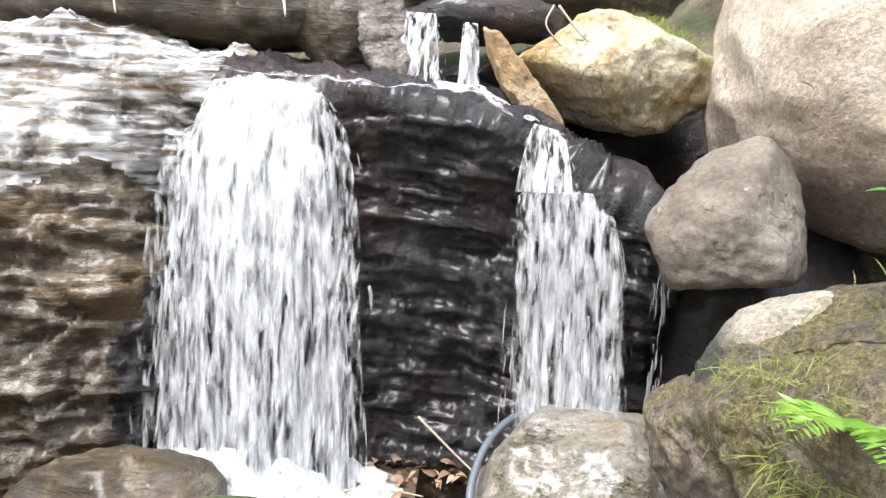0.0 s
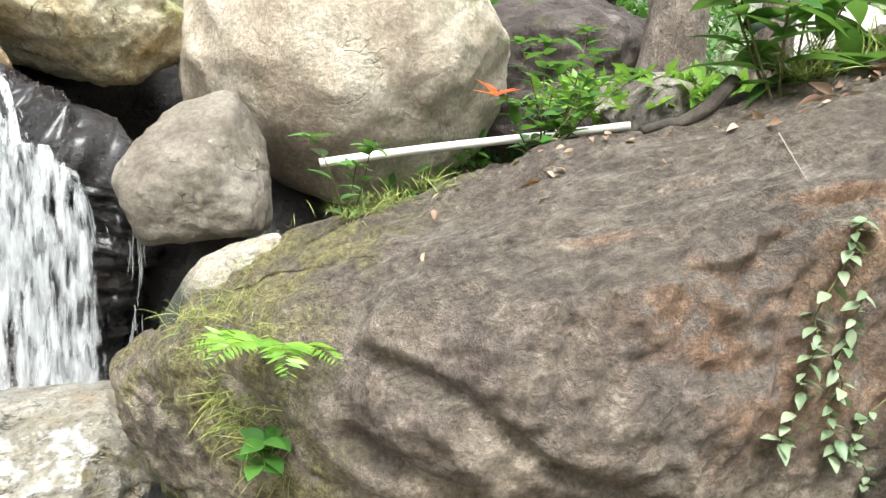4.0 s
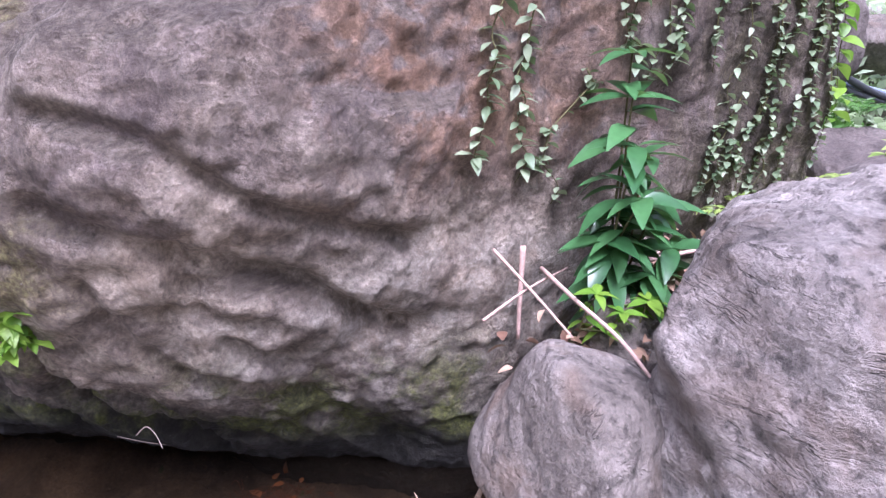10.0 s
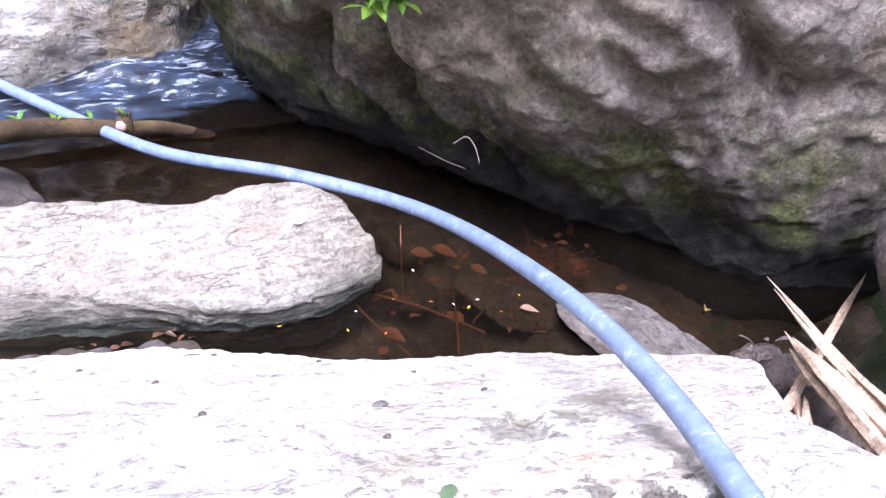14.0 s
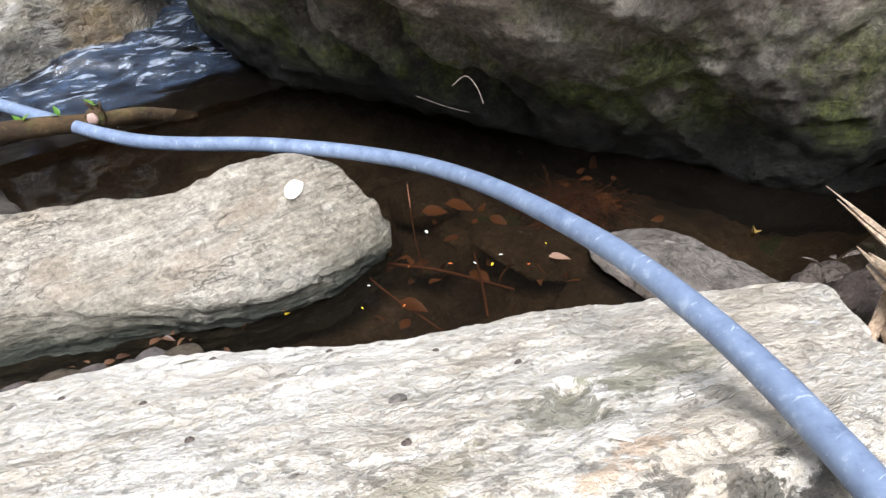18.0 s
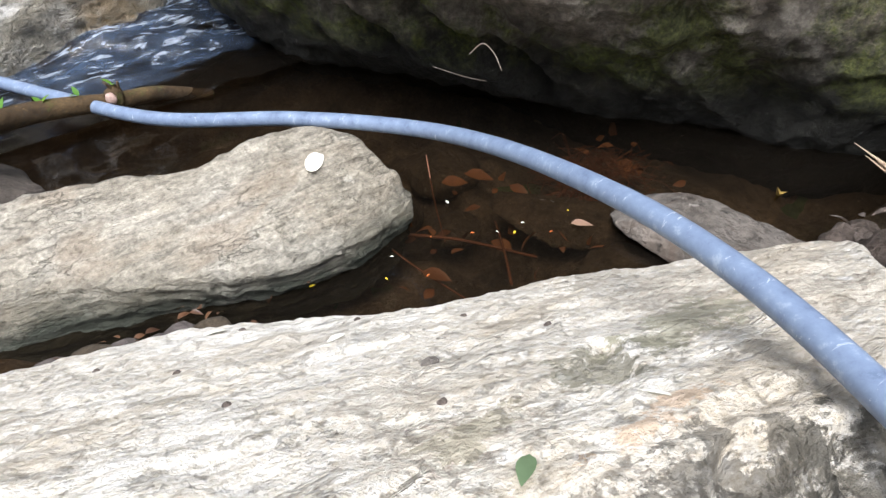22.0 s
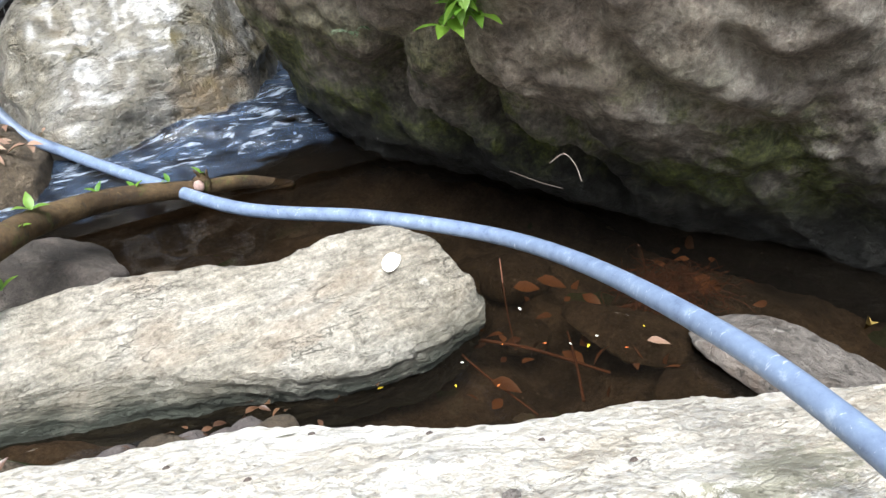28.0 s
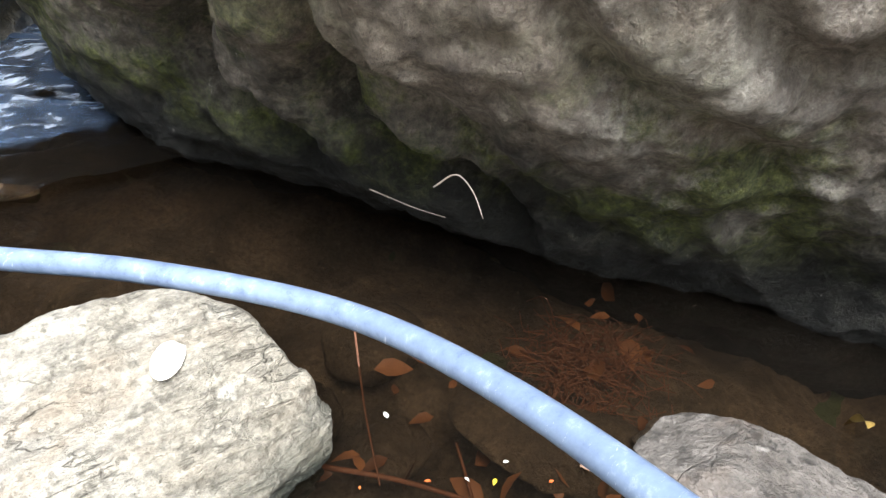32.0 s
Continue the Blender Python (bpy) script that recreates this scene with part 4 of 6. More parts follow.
murk, mix2 = n.new("ShaderNodeBsdfDiffuse"), n.new("ShaderNodeMixShader")
murk.inputs[0].default_value, mix2.inputs[0].default_value = (0.26, 0.215, 0.165, 1), 0.014
l.new(mx.outputs[0], mix2.inputs[1]), l.new(murk.outputs[0], mix2.inputs[2])
l.new(mix2.outputs[0], n["Material Output"].inputs["Surface"])
M_WATER = m
wx, wy = np.meshgrid(np.linspace(-3, 2.75, 230), np.linspace(1.0, 4.5, 150), indexing="ij")
wp = np.c_[wx.ravel(), wy.ravel(), 0 * wx.ravel()]
lively = 0.10 + smooth(wp[:, 1] - 0.35 * wp[:, 0], 1.6, 2.8)
wp[:, 2] = 0.014 * lively * fbm(wp * (13, 13, 1), 3, 61) + 0.05 * smooth(wp[:, 1], 2.7, 3.3)
tagged(mesh_object("water", wp, grid_faces(230, 150), M_WATER), "clear brown stream water", "water", kind="structure")

# ---- pipe ----
m, n, l, p = material("blue_grey_plastic")
nt = m.node_tree
c = ramp(nt, tex_noise(nt, 30, 6, 0.7, stretch=(1, 1, 1)), [(0.3, (0.10, 0.135, 0.21)), (0.42, (0.155, 0.2, 0.295)), (0.58, (0.19, 0.245, 0.35)), (0.68, (0.3, 0.355, 0.45))])
c = mixc(nt, ramp(nt, tex_noise(nt, 22, 5, 0.8, stretch=(1, 3, 1, 0, 0, 30), distort=0.8), [(0.62, G3(0)), (0.67, G3(0.7))]), c, (0.62, 0.66, 0.72))
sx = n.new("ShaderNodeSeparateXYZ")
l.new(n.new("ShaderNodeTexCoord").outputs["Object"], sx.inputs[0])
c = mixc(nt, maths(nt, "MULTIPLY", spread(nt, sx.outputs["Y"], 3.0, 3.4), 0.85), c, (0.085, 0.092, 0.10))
l.new(c, p.inputs["Base Color"])
p.inputs["Roughness"].default_value = 0.45
bump(nt, tex_noise(nt, 60, 4, 0.6), 0.2, 0.003, p)
M_PIPE = m
PIPE = [(0.95, 4.08, 0.42), (0.5, 3.95, 0.5), (0.25, 3.68, 0.46), (0.14, 3.38, 0.3), (0.2, 3.2, 0.17), (0.33, 3.05, 0.11), (0.53, 2.7, 0.105), (0.705, 2.33, 0.145), (0.958, 2.012, 0.205), (1.13, 1.733, 0.25), (1.146, 1.418, 0.347), (1.07, 1.048, 0.472), (0.995, 0.79, 0.54), (0.883, 0.547, 0.597), (0.7, 0.222, 0.66), (0.5, -0.3, 0.7), (0.3, -0.9, 0.7)]
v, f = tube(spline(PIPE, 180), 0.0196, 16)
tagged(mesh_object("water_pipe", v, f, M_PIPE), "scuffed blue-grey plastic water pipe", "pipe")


# ---- falling water ----
def foam_material(name, thin, scale, stretch, low, high, tint=(0.93, 0.95, 0.97), fade=None, shore=None):
    m, n, l, p = material(name)
    nt = m.node_tree
    p.inputs["Base Color"].default_value = (*tint, 1)
    p.inputs["Roughness"].default_value = 0.35
    tl, tr, a, b = n.new("ShaderNodeBsdfTranslucent"), n.new("ShaderNodeBsdfTransparent"), n.new("ShaderNodeMixShader"), n.new("ShaderNodeMixShader")
    tl.inputs[0].default_value = (*tint, 1)
    a.inputs[0].default_value = 0.45
    l.new(p.outputs[0], a.inputs[1]), l.new(tl.outputs[0], a.inputs[2])
    if scale:
        grain = tex_noise(nt, scale, 3, 0.5, stretch=stretch, distort=0.3)
        if fade:
            sx = n.new("ShaderNodeSeparateXYZ")
            l.new(n.new("ShaderNodeTexCoord").outputs["Object"], sx.inputs[0])
            off = maths(nt, "DIVIDE", maths(nt, "ABSOLUTE", maths(nt, "SUBTRACT", sx.outputs["X"], fade[2])), fade[3])
            grain = maths(nt, "SUBTRACT", grain, maths(nt, "ADD", maths(nt, "MULTIPLY", maths(nt, "SUBTRACT", 1.0, spread(nt, sx.outputs["Z"], fade[0], fade[1])), 0.22), maths(nt, "MULTIPLY", spread(nt, off, 0.45, 1.0), 0.3)))
        if shore:
            sx = n.new("ShaderNodeSeparateXYZ")
            l.new(n.new("ShaderNodeTexCoord").outputs["Object"], sx.inputs[0])
            out_ = maths(nt, "SUBTRACT", 1.0, spread(nt, maths(nt, "SUBTRACT", sx.outputs["Y"], maths(nt, "MULTIPLY", sx.outputs["X"], shore[2])), shore[0], shore[1]))
            grain = maths(nt, "SUBTRACT", grain, maths(nt, "MULTIPLY", out_, 0.5))
        fac = maths(nt, "MULTIPLY", ramp(nt, grain, [(low, G3(0)), (high, G3(1))]), thin)
        l.new(fac, b.inputs[0])
    else:
        b.inputs[0].default_value = thin
    l.new(tr.outputs[0], b.inputs[1]), l.new(a.outputs[0], b.inputs[2])
    l.new(b.outputs[0], n["Material Output"].inputs["Surface"])
    return m


M_STRAND = foam_material("white_water", 0.26, 0, None, 0, 1)
M_SHEET = foam_material("water_veil", 0.78, 9, (1.9, 1.9, 0.34), 0.41, 0.7)
M_FINE = foam_material("fine_water_veil", 0.75, 9, (4, 4, 0.45), 0.44, 0.74)
M_CORE = foam_material("dense_white_water", 0.95, 8, (2.4, 2.4, 0.5), 0.34, 0.54, fade=(0.5, 2.1, -1.03, 0.42))
M_UPPER = foam_material("upper_white_water", 0.9, 9, (4, 4, 0.6), 0.38, 0.56)
M_FOAM = foam_material("foam", 0.97, 14, (1, 1, 1), 0.2, 0.45)
M_SLIDE = foam_material("sliding_sheet", 0.75, 5, (0.7, 0.7, 4.5), 0.4, 0.66)
M_LACE = foam_material("lacy_water", 0.72, 10, (2.6, 2.6, 0.42), 0.42, 0.66, fade=(-1, -0.5, 0.65, 0.43))
# foam flecks; their faint blue is sky reflection put into the tint
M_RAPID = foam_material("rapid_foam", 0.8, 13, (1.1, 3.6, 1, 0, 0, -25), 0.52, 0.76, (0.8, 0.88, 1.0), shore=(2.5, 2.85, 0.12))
# the sky's blue reflection on the rapids, painted as a coloured sheet
M_SKYTINT = foam_material("sky_tinted_water", 0.7, 5, (1.2, 2.6, 1, 0, 0, -25), 0.3, 0.65, (0.10, 0.145, 0.23), shore=(2.5, 2.8, 0.12))


def drop_path(x, y, z0, z1, vy, vx, count):
    t = np.linspace(0, math.sqrt(2 * (z0 - z1) / 9.8), count)
    return np.c_[x + vx * t, y - vy * t, z0 - 4.9 * t * t]


def lip_drop(u, prof):
    """How far the lip lies under its line, at u along it."""
    return np.interp(u, [0, 0.1, 0.22, 0.34, 0.5, 0.68, 0.84, 0.93, 1], prof) if prof else 0.0


def strands(name, count, lip, z1, seed, widths, label, dense=1.0, fan=0.15, out=0.55, prof=None):
    """Torn threads and drops of a fall, each along the path of falling water from the lip (x0, x1, y, z at x0, z at x1)."""
    rng = np.random.RandomState(seed)
    x0, x1, y, za, zb = lip
    vs, fs = [], []
    streams = x0 + (x1 - x0) * np.sort(rng.rand(int(14 * dense)))
    for k in range(count):
        xs = float(np.clip(streams[rng.randint(len(streams))] + rng.normal() * 0.035 * (x1 - x0) if rng.rand() < 0.8 else x0 + (x1 - x0) * (0.5 + 0.27 * rng.normal()), x0 - 0.04, x1 + 0.04))
        u = (xs - x0) / (x1 - x0)
        z0 = za + (zb - za) * np.clip(u, 0, 1) - lip_drop(u, prof)
        path = drop_path(xs, y, z0, z1, out * (0.75 + 0.5 * rng.rand()), (u - 0.5) * fan * 2 + rng.normal() * 0.05 * min(1, x1 - x0), 60)
        a = int(60 * rng.rand() ** 0.9 * 0.95)
        ln = rng.randint(3, 9)
        seg = path[a : a + ln]
        if len(seg) < 3:
            continue
        seg = seg[np.linspace(0, len(seg) - 1, 5).astype(int)] + rng.normal(size=3) * (0.018 * min(1, x1 - x0), 0.05, 0)
        w = widths[0] + (widths[1] - widths[0]) * rng.rand() ** 2
        base = len(vs)
        for s, wd in zip(seg, (0.15, 0.8, 1, 0.75, 0.1)):
            jig = rng.normal() * 0.003
            for dx, dy in ((-1, 0), (0, -0.6), (1, 0), (0, 0.6)):
                vs.append((s[0] + dx * w * wd + jig, s[1] + dy * w * wd, s[2]))
        for r in range(4):
            for c in range(4):
                d = (c + 1) % 4
                fs.append((base + 4 * r + c, base + 4 * r + d, base + 4 * r + 4 + d, base + 4 * r + 4 + c))
    return tagged(mesh_object(name, np.array(vs), fs, M_STRAND), label, "water", kind="stuff")


def veil(name, lip, z1, seed, label, fan=0.1, out=0.5, nu=60, nv=50, mat=None, prof=None):
    x0, x1, y, za, zb = lip
    u = np.linspace(0, 1, nu)
    rows = np.array([drop_path(x0 + (x1 - x0) * k, y, za + (zb - za) * k - lip_drop(k, prof), z1, out, (k - 0.5) * fan * 2, nv) for k in u])
    rows[..., 1] += 0.05 * fbm(rows * (5, 1, 0.7), 3, seed)
    rows[..., 0] += 0.02 * fbm(rows * (7, 1, 1.5), 2, seed + 3)
    return tagged(mesh_object(name, rows.reshape(-1, 3), grid_faces(nu, nv), mat or M_SHEET), label, "water", kind="stuff")


MAIN = (-1.4, -0.66, 4.02, 2.27, 2.2)
LIP = [0.34, 0.22, 0.06, 0.01, -0.01, 0.015, 0.0, 0.05, 0.16]
strands("main_fall", 230, MAIN, 0.02, 1, (0.004, 0.015), "white broken water of the main fall", 1.3, 0.4, 0.42, LIP)
for k, (x0, x1, out, fan, low, fine) in enumerate(((-1.42, -0.66, 0.3, 0.22, 0.0, 0), (-1.38, -0.66, 0.36, 0.28, 0.0, 1), (-1.34, -0.7, 0.43, 0.28, 0.0, 0), (-1.36, -0.68, 0.5, 0.34, 0.0, 1), (-1.42, -0.64, 0.4, 0.2, 0.0, 2), (-1.4, -0.66, 0.48, 0.2, 0.0, 2), (-1.46, -0.6, 0.56, 0.36, 0.0, 1))):
    veil("main_fall_veil", (x0, x1, 4.0, 2.27, 2.2), low, 2 + 5 * k, "white torn veil of the main fall", fan, out, mat=(M_SHEET, M_FINE, M_CORE)[fine], prof=[q + 0.03 * math.sin(3 * k + 2.3 * i) for i, q in enumerate(LIP)])
RIGHT = (0.36, 0.92, 4.0, 1.84, 1.62)
SIDE_LIP = [0.16, 0.05, -0.02, 0.0, 0.02, 0.03, 0.08, 0.16, 0.3]
strands("side_fall", 130, RIGHT, 0.3, 3, (0.002, 0.007), "white threads of the side fall", 1.2, 0.16, 0.3, SIDE_LIP)
for k, (out, fan) in enumerate(((0.2, 0.12), (0.27, 0.16), (0.34, 0.2))):
    veil("side_fall_veil", RIGHT, 0.28, 4 + 3 * k, "thin torn veil of the side fall", fan, out, mat=M_LACE, prof=[q + 0.04 * math.sin(2 * k + 2.3 * i) for i, q in enumerate(SIDE_LIP)])
veil("step_fall_veil", (0.40, 0.54, 4.0, 2.05, 2.01), 1.7, 15, "white sheet of the upper step", 0.25, 0.35, 20, 20, M_UPPER)
strands("step_fall", 130, (0.40, 0.54, 4.08, 2.06, 2.02), 1.72, 5, (0.003, 0.007), "white water pouring over the upper step", 0.6, 0.5, 0.35)
strands("thread_fall", 60, (1.09, 1.13, 4.0, 1.5, 1.5), 0.3, 6, (0.003, 0.008), "single thread of falling water", 0.2, 0.05, 0.12)
veil("upper_fall_veil", (-0.36, -0.16, 4.7, 2.7, 2.68), 2.22, 18, "smooth white sheet of the upper fall", 0.12, 0.3, 24, 24, M_UPPER)
veil("upper_thread_veil", (0.0, 0.1, 4.7, 2.64, 2.64), 2.22, 19, "white sheet of the upper fall", 0.06, 0.25, 14, 24, M_UPPER)
fx, fy = np.meshgrid(np.linspace(-0.3, 0.16, 40), np.linspace(4.35, 4.75, 24), indexing="ij")
fp = np.c_[fx.ravel(), fy.ravel(), 0 * fx.ravel()]
fp[:, 2] = 2.20 + 0.05 * smooth(fp[:, 1], 4.35, 4.5) + 0.03 * fbm(fp * 9, 3, 76)
tagged(mesh_object("upper_foam", fp, grid_faces(40, 24), M_FOAM), "white foam under the upper fall", "foam", kind="stuff")
cl = spline([(0.1, 4.5, 2.25), (0.2, 4.32, 2.19), (0.32, 4.2, 2.12), (0.42, 4.08, 2.06)], 30)
cw = np.linspace(-1, 1, 9)
cv = (cl[:, None, :] + np.stack([0.03 * cw, 0.05 * cw, 0.012 - 0.02 * cw**2], -1)[None] + 0.008 * fbm(cl[:, None, :] * 14 + cw[None, :, None], 2, 77)[..., None]).reshape(-1, 3)
tagged(mesh_object("chute_water", cv, grid_faces(30, 9), M_UPPER), "thin white water running along the lip", "water", kind="stuff")
strands("upper_fall", 150, (-0.36, -0.16, 4.72, 2.68, 2.66), 2.22, 8, (0.003, 0.008), "white upper fall between rocks", 0.5, 0.25, 0.3)
strands("upper_thread", 80, (0.02, 0.1, 4.72, 2.62, 2.62), 2.22, 9, (0.003, 0.007), "thread of the upper fall", 0.4, 0.1, 0.25)
# foam where the fall lands, over the lip, and in the chute
fx, fy = np.meshgrid(np.linspace(-2.2, -0.15, 90), np.linspace(3.15, 4.15, 60), indexing="ij")
fp = np.c_[fx.ravel(), fy.ravel(), 0 * fx.ravel()]
edge = smooth(1 - np.hypot((fp[:, 0] + 1.1) / 1.0, (fp[:, 1] - 3.75) / 0.55), 0, 0.5)
fp[:, 2] = 0.03 + edge * (0.16 + 0.14 * fbm(fp * 6, 4, 71))
tagged(mesh_object("foam", fp, grid_faces(90, 60), M_FOAM), "white foam where the fall lands", "foam", kind="stuff")
fx, fy = np.meshgrid(np.linspace(-0.05, 1.35, 140), np.linspace(2.62, 3.5, 90), indexing="ij")
fp = np.c_[fx.ravel(), fy.ravel(), 0 * fx.ravel()]
near_pipe = 0.25 + 0.75 * smooth(fp[:, 0] + 0.55 * fp[:, 1], 2.15, 2.55)
fp[:, 2] = 0.035 + 0.10 * near_pipe * smooth(fp[:, 1] - 0.15 * fp[:, 0], 2.6, 3.3) + 0.028 * near_pipe * fbm(np.c_[fp[:, 0] * 5 + fp[:, 1] * 3, fp[:, 1] * 11, fp[:, 0] * 0], 4, 73)
tagged(mesh_object("rapids", fp, grid_faces(140, 90), M_WATER), "rippling chute of water entering the pool", "water", kind="stuff")
# sheet that carries the painted sky reflection
tagged(mesh_object("rapids_churn", fp + (0, 0, 0.004), grid_faces(140, 90), M_SKYTINT), "blue-grey sky reflection painted over the rapids", "water", kind="stuff")
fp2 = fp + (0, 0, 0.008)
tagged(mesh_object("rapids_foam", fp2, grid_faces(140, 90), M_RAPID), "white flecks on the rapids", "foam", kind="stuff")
shoulder = cg + cn * 0.012
lower = 1.72 + 0.22 * vnoise(cg * 1.4, 78) + 0.1 * vnoise(cg * 5, 79)
wet_rows = ((cg[..., 0] < -1.3) & (cg[..., 0] > -3.9) & (cg[..., 2] > lower))[:-1, :-1].ravel()
tagged(mesh_object("sliding_water", shoulder.reshape(-1, 3), grid_faces(CN, CM)[wet_rows], M_SLIDE), "thin white water sliding over the cliff's shoulder", "water", kind="stuff")
v = np.c_[np.repeat(np.linspace(-1.75, 0.3, 70), 24), np.tile(np.linspace(4.0, 4.7, 24), 70), np.zeros(70 * 24)]
v[:, 2] = np.interp(v[:, 0], [-1.75, -1.45, -0.65, 0.1, 0.42], [2.42, 2.29, 2.25, 2.2, 2.02]) + 0.06 * smooth(v[:, 1], 4.0, 4.7) + 0.02 * fbm(v * 8, 3, 75)
tagged(mesh_object("lip_water", v, grid_faces(70, 24), M_SHEET), "thin water sliding over the lip of the cliff", "water", kind="stuff")


# ---- plants ----
def leaf_material(name, a, b, rough=0.4, glow=0.35):
    m, n, l, p = material(name)
    nt = m.node_tree
    oi = n.new("ShaderNodeObjectInfo")
    geo = n.new("ShaderNodeNewGeometry")
    r = maths(nt, "FRACT", maths(nt, "ADD", oi.outputs["Random"], geo.outputs["Random Per Island"]))
    col = ramp(nt, r, [(0.0, a), (1.0, b)])
    col = mixc(nt, 0.35, col, ramp(nt, tex_noise(nt, 40, 4, 0.6), [(0.3, G3(0.3)), (0.7, G3(0.7))]), "OVERLAY")
    l.new(col, p.inputs["Base Color"])
    p.inputs["Roughness"].default_value = rough
    tl, mx = n.new("ShaderNodeBsdfTranslucent"), n.new("ShaderNodeMixShader")
    l.new(mixc(nt, 0.35, col, (0.25, 0.4, 0.06)), tl.inputs[0])
    mx.inputs[0].default_value = glow
    l.new(p.outputs[0], mx.inputs[1]), l.new(tl.outputs[0], mx.inputs[2])
    l.new(mx.outputs[0], n["Material Output"].inputs["Surface"])
    return m


M_LEAF = leaf_material("green_leaf", (0.035, 0.11, 0.02), (0.09, 0.22, 0.04))
M_BRIGHT = leaf_material("bright_leaf", (0.12, 0.28, 0.03), (0.24, 0.4, 0.05), 0.4, 0.45)
M_VINE = leaf_material("vine_leaf", (0.09, 0.15, 0.07), (0.30, 0.36, 0.23), 0.45, 0.25)
M_DARKLEAF = leaf_material("dark_leaf", (0.03, 0.10, 0.035), (0.07, 0.19, 0.065), 0.28, 0.25)
M_FERN = leaf_material("fern_leaf", (0.2, 0.31, 0.06), (0.38, 0.48, 0.14), 0.45, 0.4)
M_GRASS = leaf_material("grass_blade", (0.15, 0.2, 0.035), (0.38, 0.40, 0.13), 0.5, 0.4)
# haze and glare of the far slope are mixed into this pale green
M_HAZYLEAF = leaf_material("haze_paled_leaf", (0.34, 0.44, 0.28), (0.56, 0.65, 0.46), 0.5, 0.55)
M_DRYLEAF = leaf_material("dry_leaf", (0.16, 0.08, 0.05), (0.42, 0.28, 0.19), 0.7, 0.1)
M_WETLEAF = leaf_material("wet_dead_leaf", (0.05, 0.025, 0.015), (0.14, 0.07, 0.035), 0.4, 0.05)
M_SUNKLEAF = leaf_material("sunken_leaf", (0.10, 0.04, 0.018), (0.34, 0.15, 0.06), 0.5, 0.05)
M_RED = leaf_material("red_petal", (0.8, 0.06, 0.03), (0.9, 0.12, 0.05), 0.4, 0.4)
M_ORANGE = leaf_material("orange_bract", (0.75, 0.16, 0.04), (0.8, 0.25, 0.06), 0.35, 0.3)
M_STEM = rock_material("green_brown_stem", (0.06, 0.05, 0.02), (0.11, 0.10, 0.04), (0.17, 0.16, 0.07), bump_h=0.002, scale=3)
M_BARK = rock_material("tree_bark", (0.10, 0.075, 0.06), (0.19, 0.15, 0.125), (0.3, 0.26, 0.23), layers=(8, (3, 3, 0.5), 0.5, 1.5), bump_h=0.02)
M_PALEBARK = rock_material("pale_tree_bark", (0.3, 0.27, 0.23), (0.45, 0.42, 0.37), (0.6, 0.57, 0.52), layers=(8, (3, 3, 0.5), 0.4, 1.0), bump_h=0.02)
M_WOOD = rock_material("dry_split_wood", (0.3, 0.2, 0.13), (0.5, 0.37, 0.25), (0.68, 0.55, 0.41), spots=0.3, layers=(12, (1, 6, 6), 0.4, 1.0), bump_h=0.004, scale=2)
M_BRANCH = rock_material("mossy_branch_bark", (0.035, 0.021, 0.010), (0.09, 0.056, 0.024), (0.175, 0.118, 0.055), spots=0.6, moss=(0.11, 0.13, 0.03), moss_amount=0.35, scale=3, bump_h=0.004)


def leaf_shape(length, width, bend=0.3, fold=0.25, rows=6, tip=1.0):
    """A folded, drooping leaf blade along +x, its face up."""
    vs, fs = [], []
    for k in range(rows):
        t = k / (rows - 1)
        w = width * 0.5 * (math.sin(math.pi * t ** (0.75 * tip)) ** 0.9 if 0 < t < 1 else 0.04)
        z = -bend * length * t * t
        x = length * t * (1 - 0.12 * bend * t)
        wob = 0.06 * w * math.sin(7 * t)
        vs += [(x, w, z + fold * w + wob), (x, 0, z), (x, -w, z + fold * w - wob)]
    for k in range(rows - 1):
        a = 3 * k
        fs += [(a, a + 1, a + 4, a + 3), (a + 1, a + 2, a + 5, a + 4)]
    return np.array(vs), fs


def leaf_mesh(name, length, width, mat, **kw):
    v, f = leaf_shape(length, width, **kw)
    me = bpy.data.meshes.new(name)
    me.from_pydata([tuple(x) for x in v.tolist()], [], f)
    me.polygons.foreach_set("use_smooth", [True] * len(me.polygons))
    me.materials.append(mat)
    return me


def add_leaf(parent, me, at, yaw, pitch, roll=0, size=1.0, name="leaf"):
    ob = new(name, me)
    ob.parent = parent
    ob.matrix_basis = Matrix.LocRotScale(at, Euler((radians(roll), radians(-pitch), radians(yaw)), "XYZ"), (size,) * 3)
    return ob


def stems(name, lines, radius, mat, at, sides=6):
    vs, fs = [], []
    for line in lines:
        pts = spline(line, 4 * len(line))
        v, f = tube(pts, radius, sides, np.linspace(1, 0.45, len(pts)))
        fs += [tuple(i + len(vs) for i in q) for q in f]
        vs += v.tolist()
    ob = mesh_object(name, np.array(vs), fs, mat)
    ob.location = at
    return ob


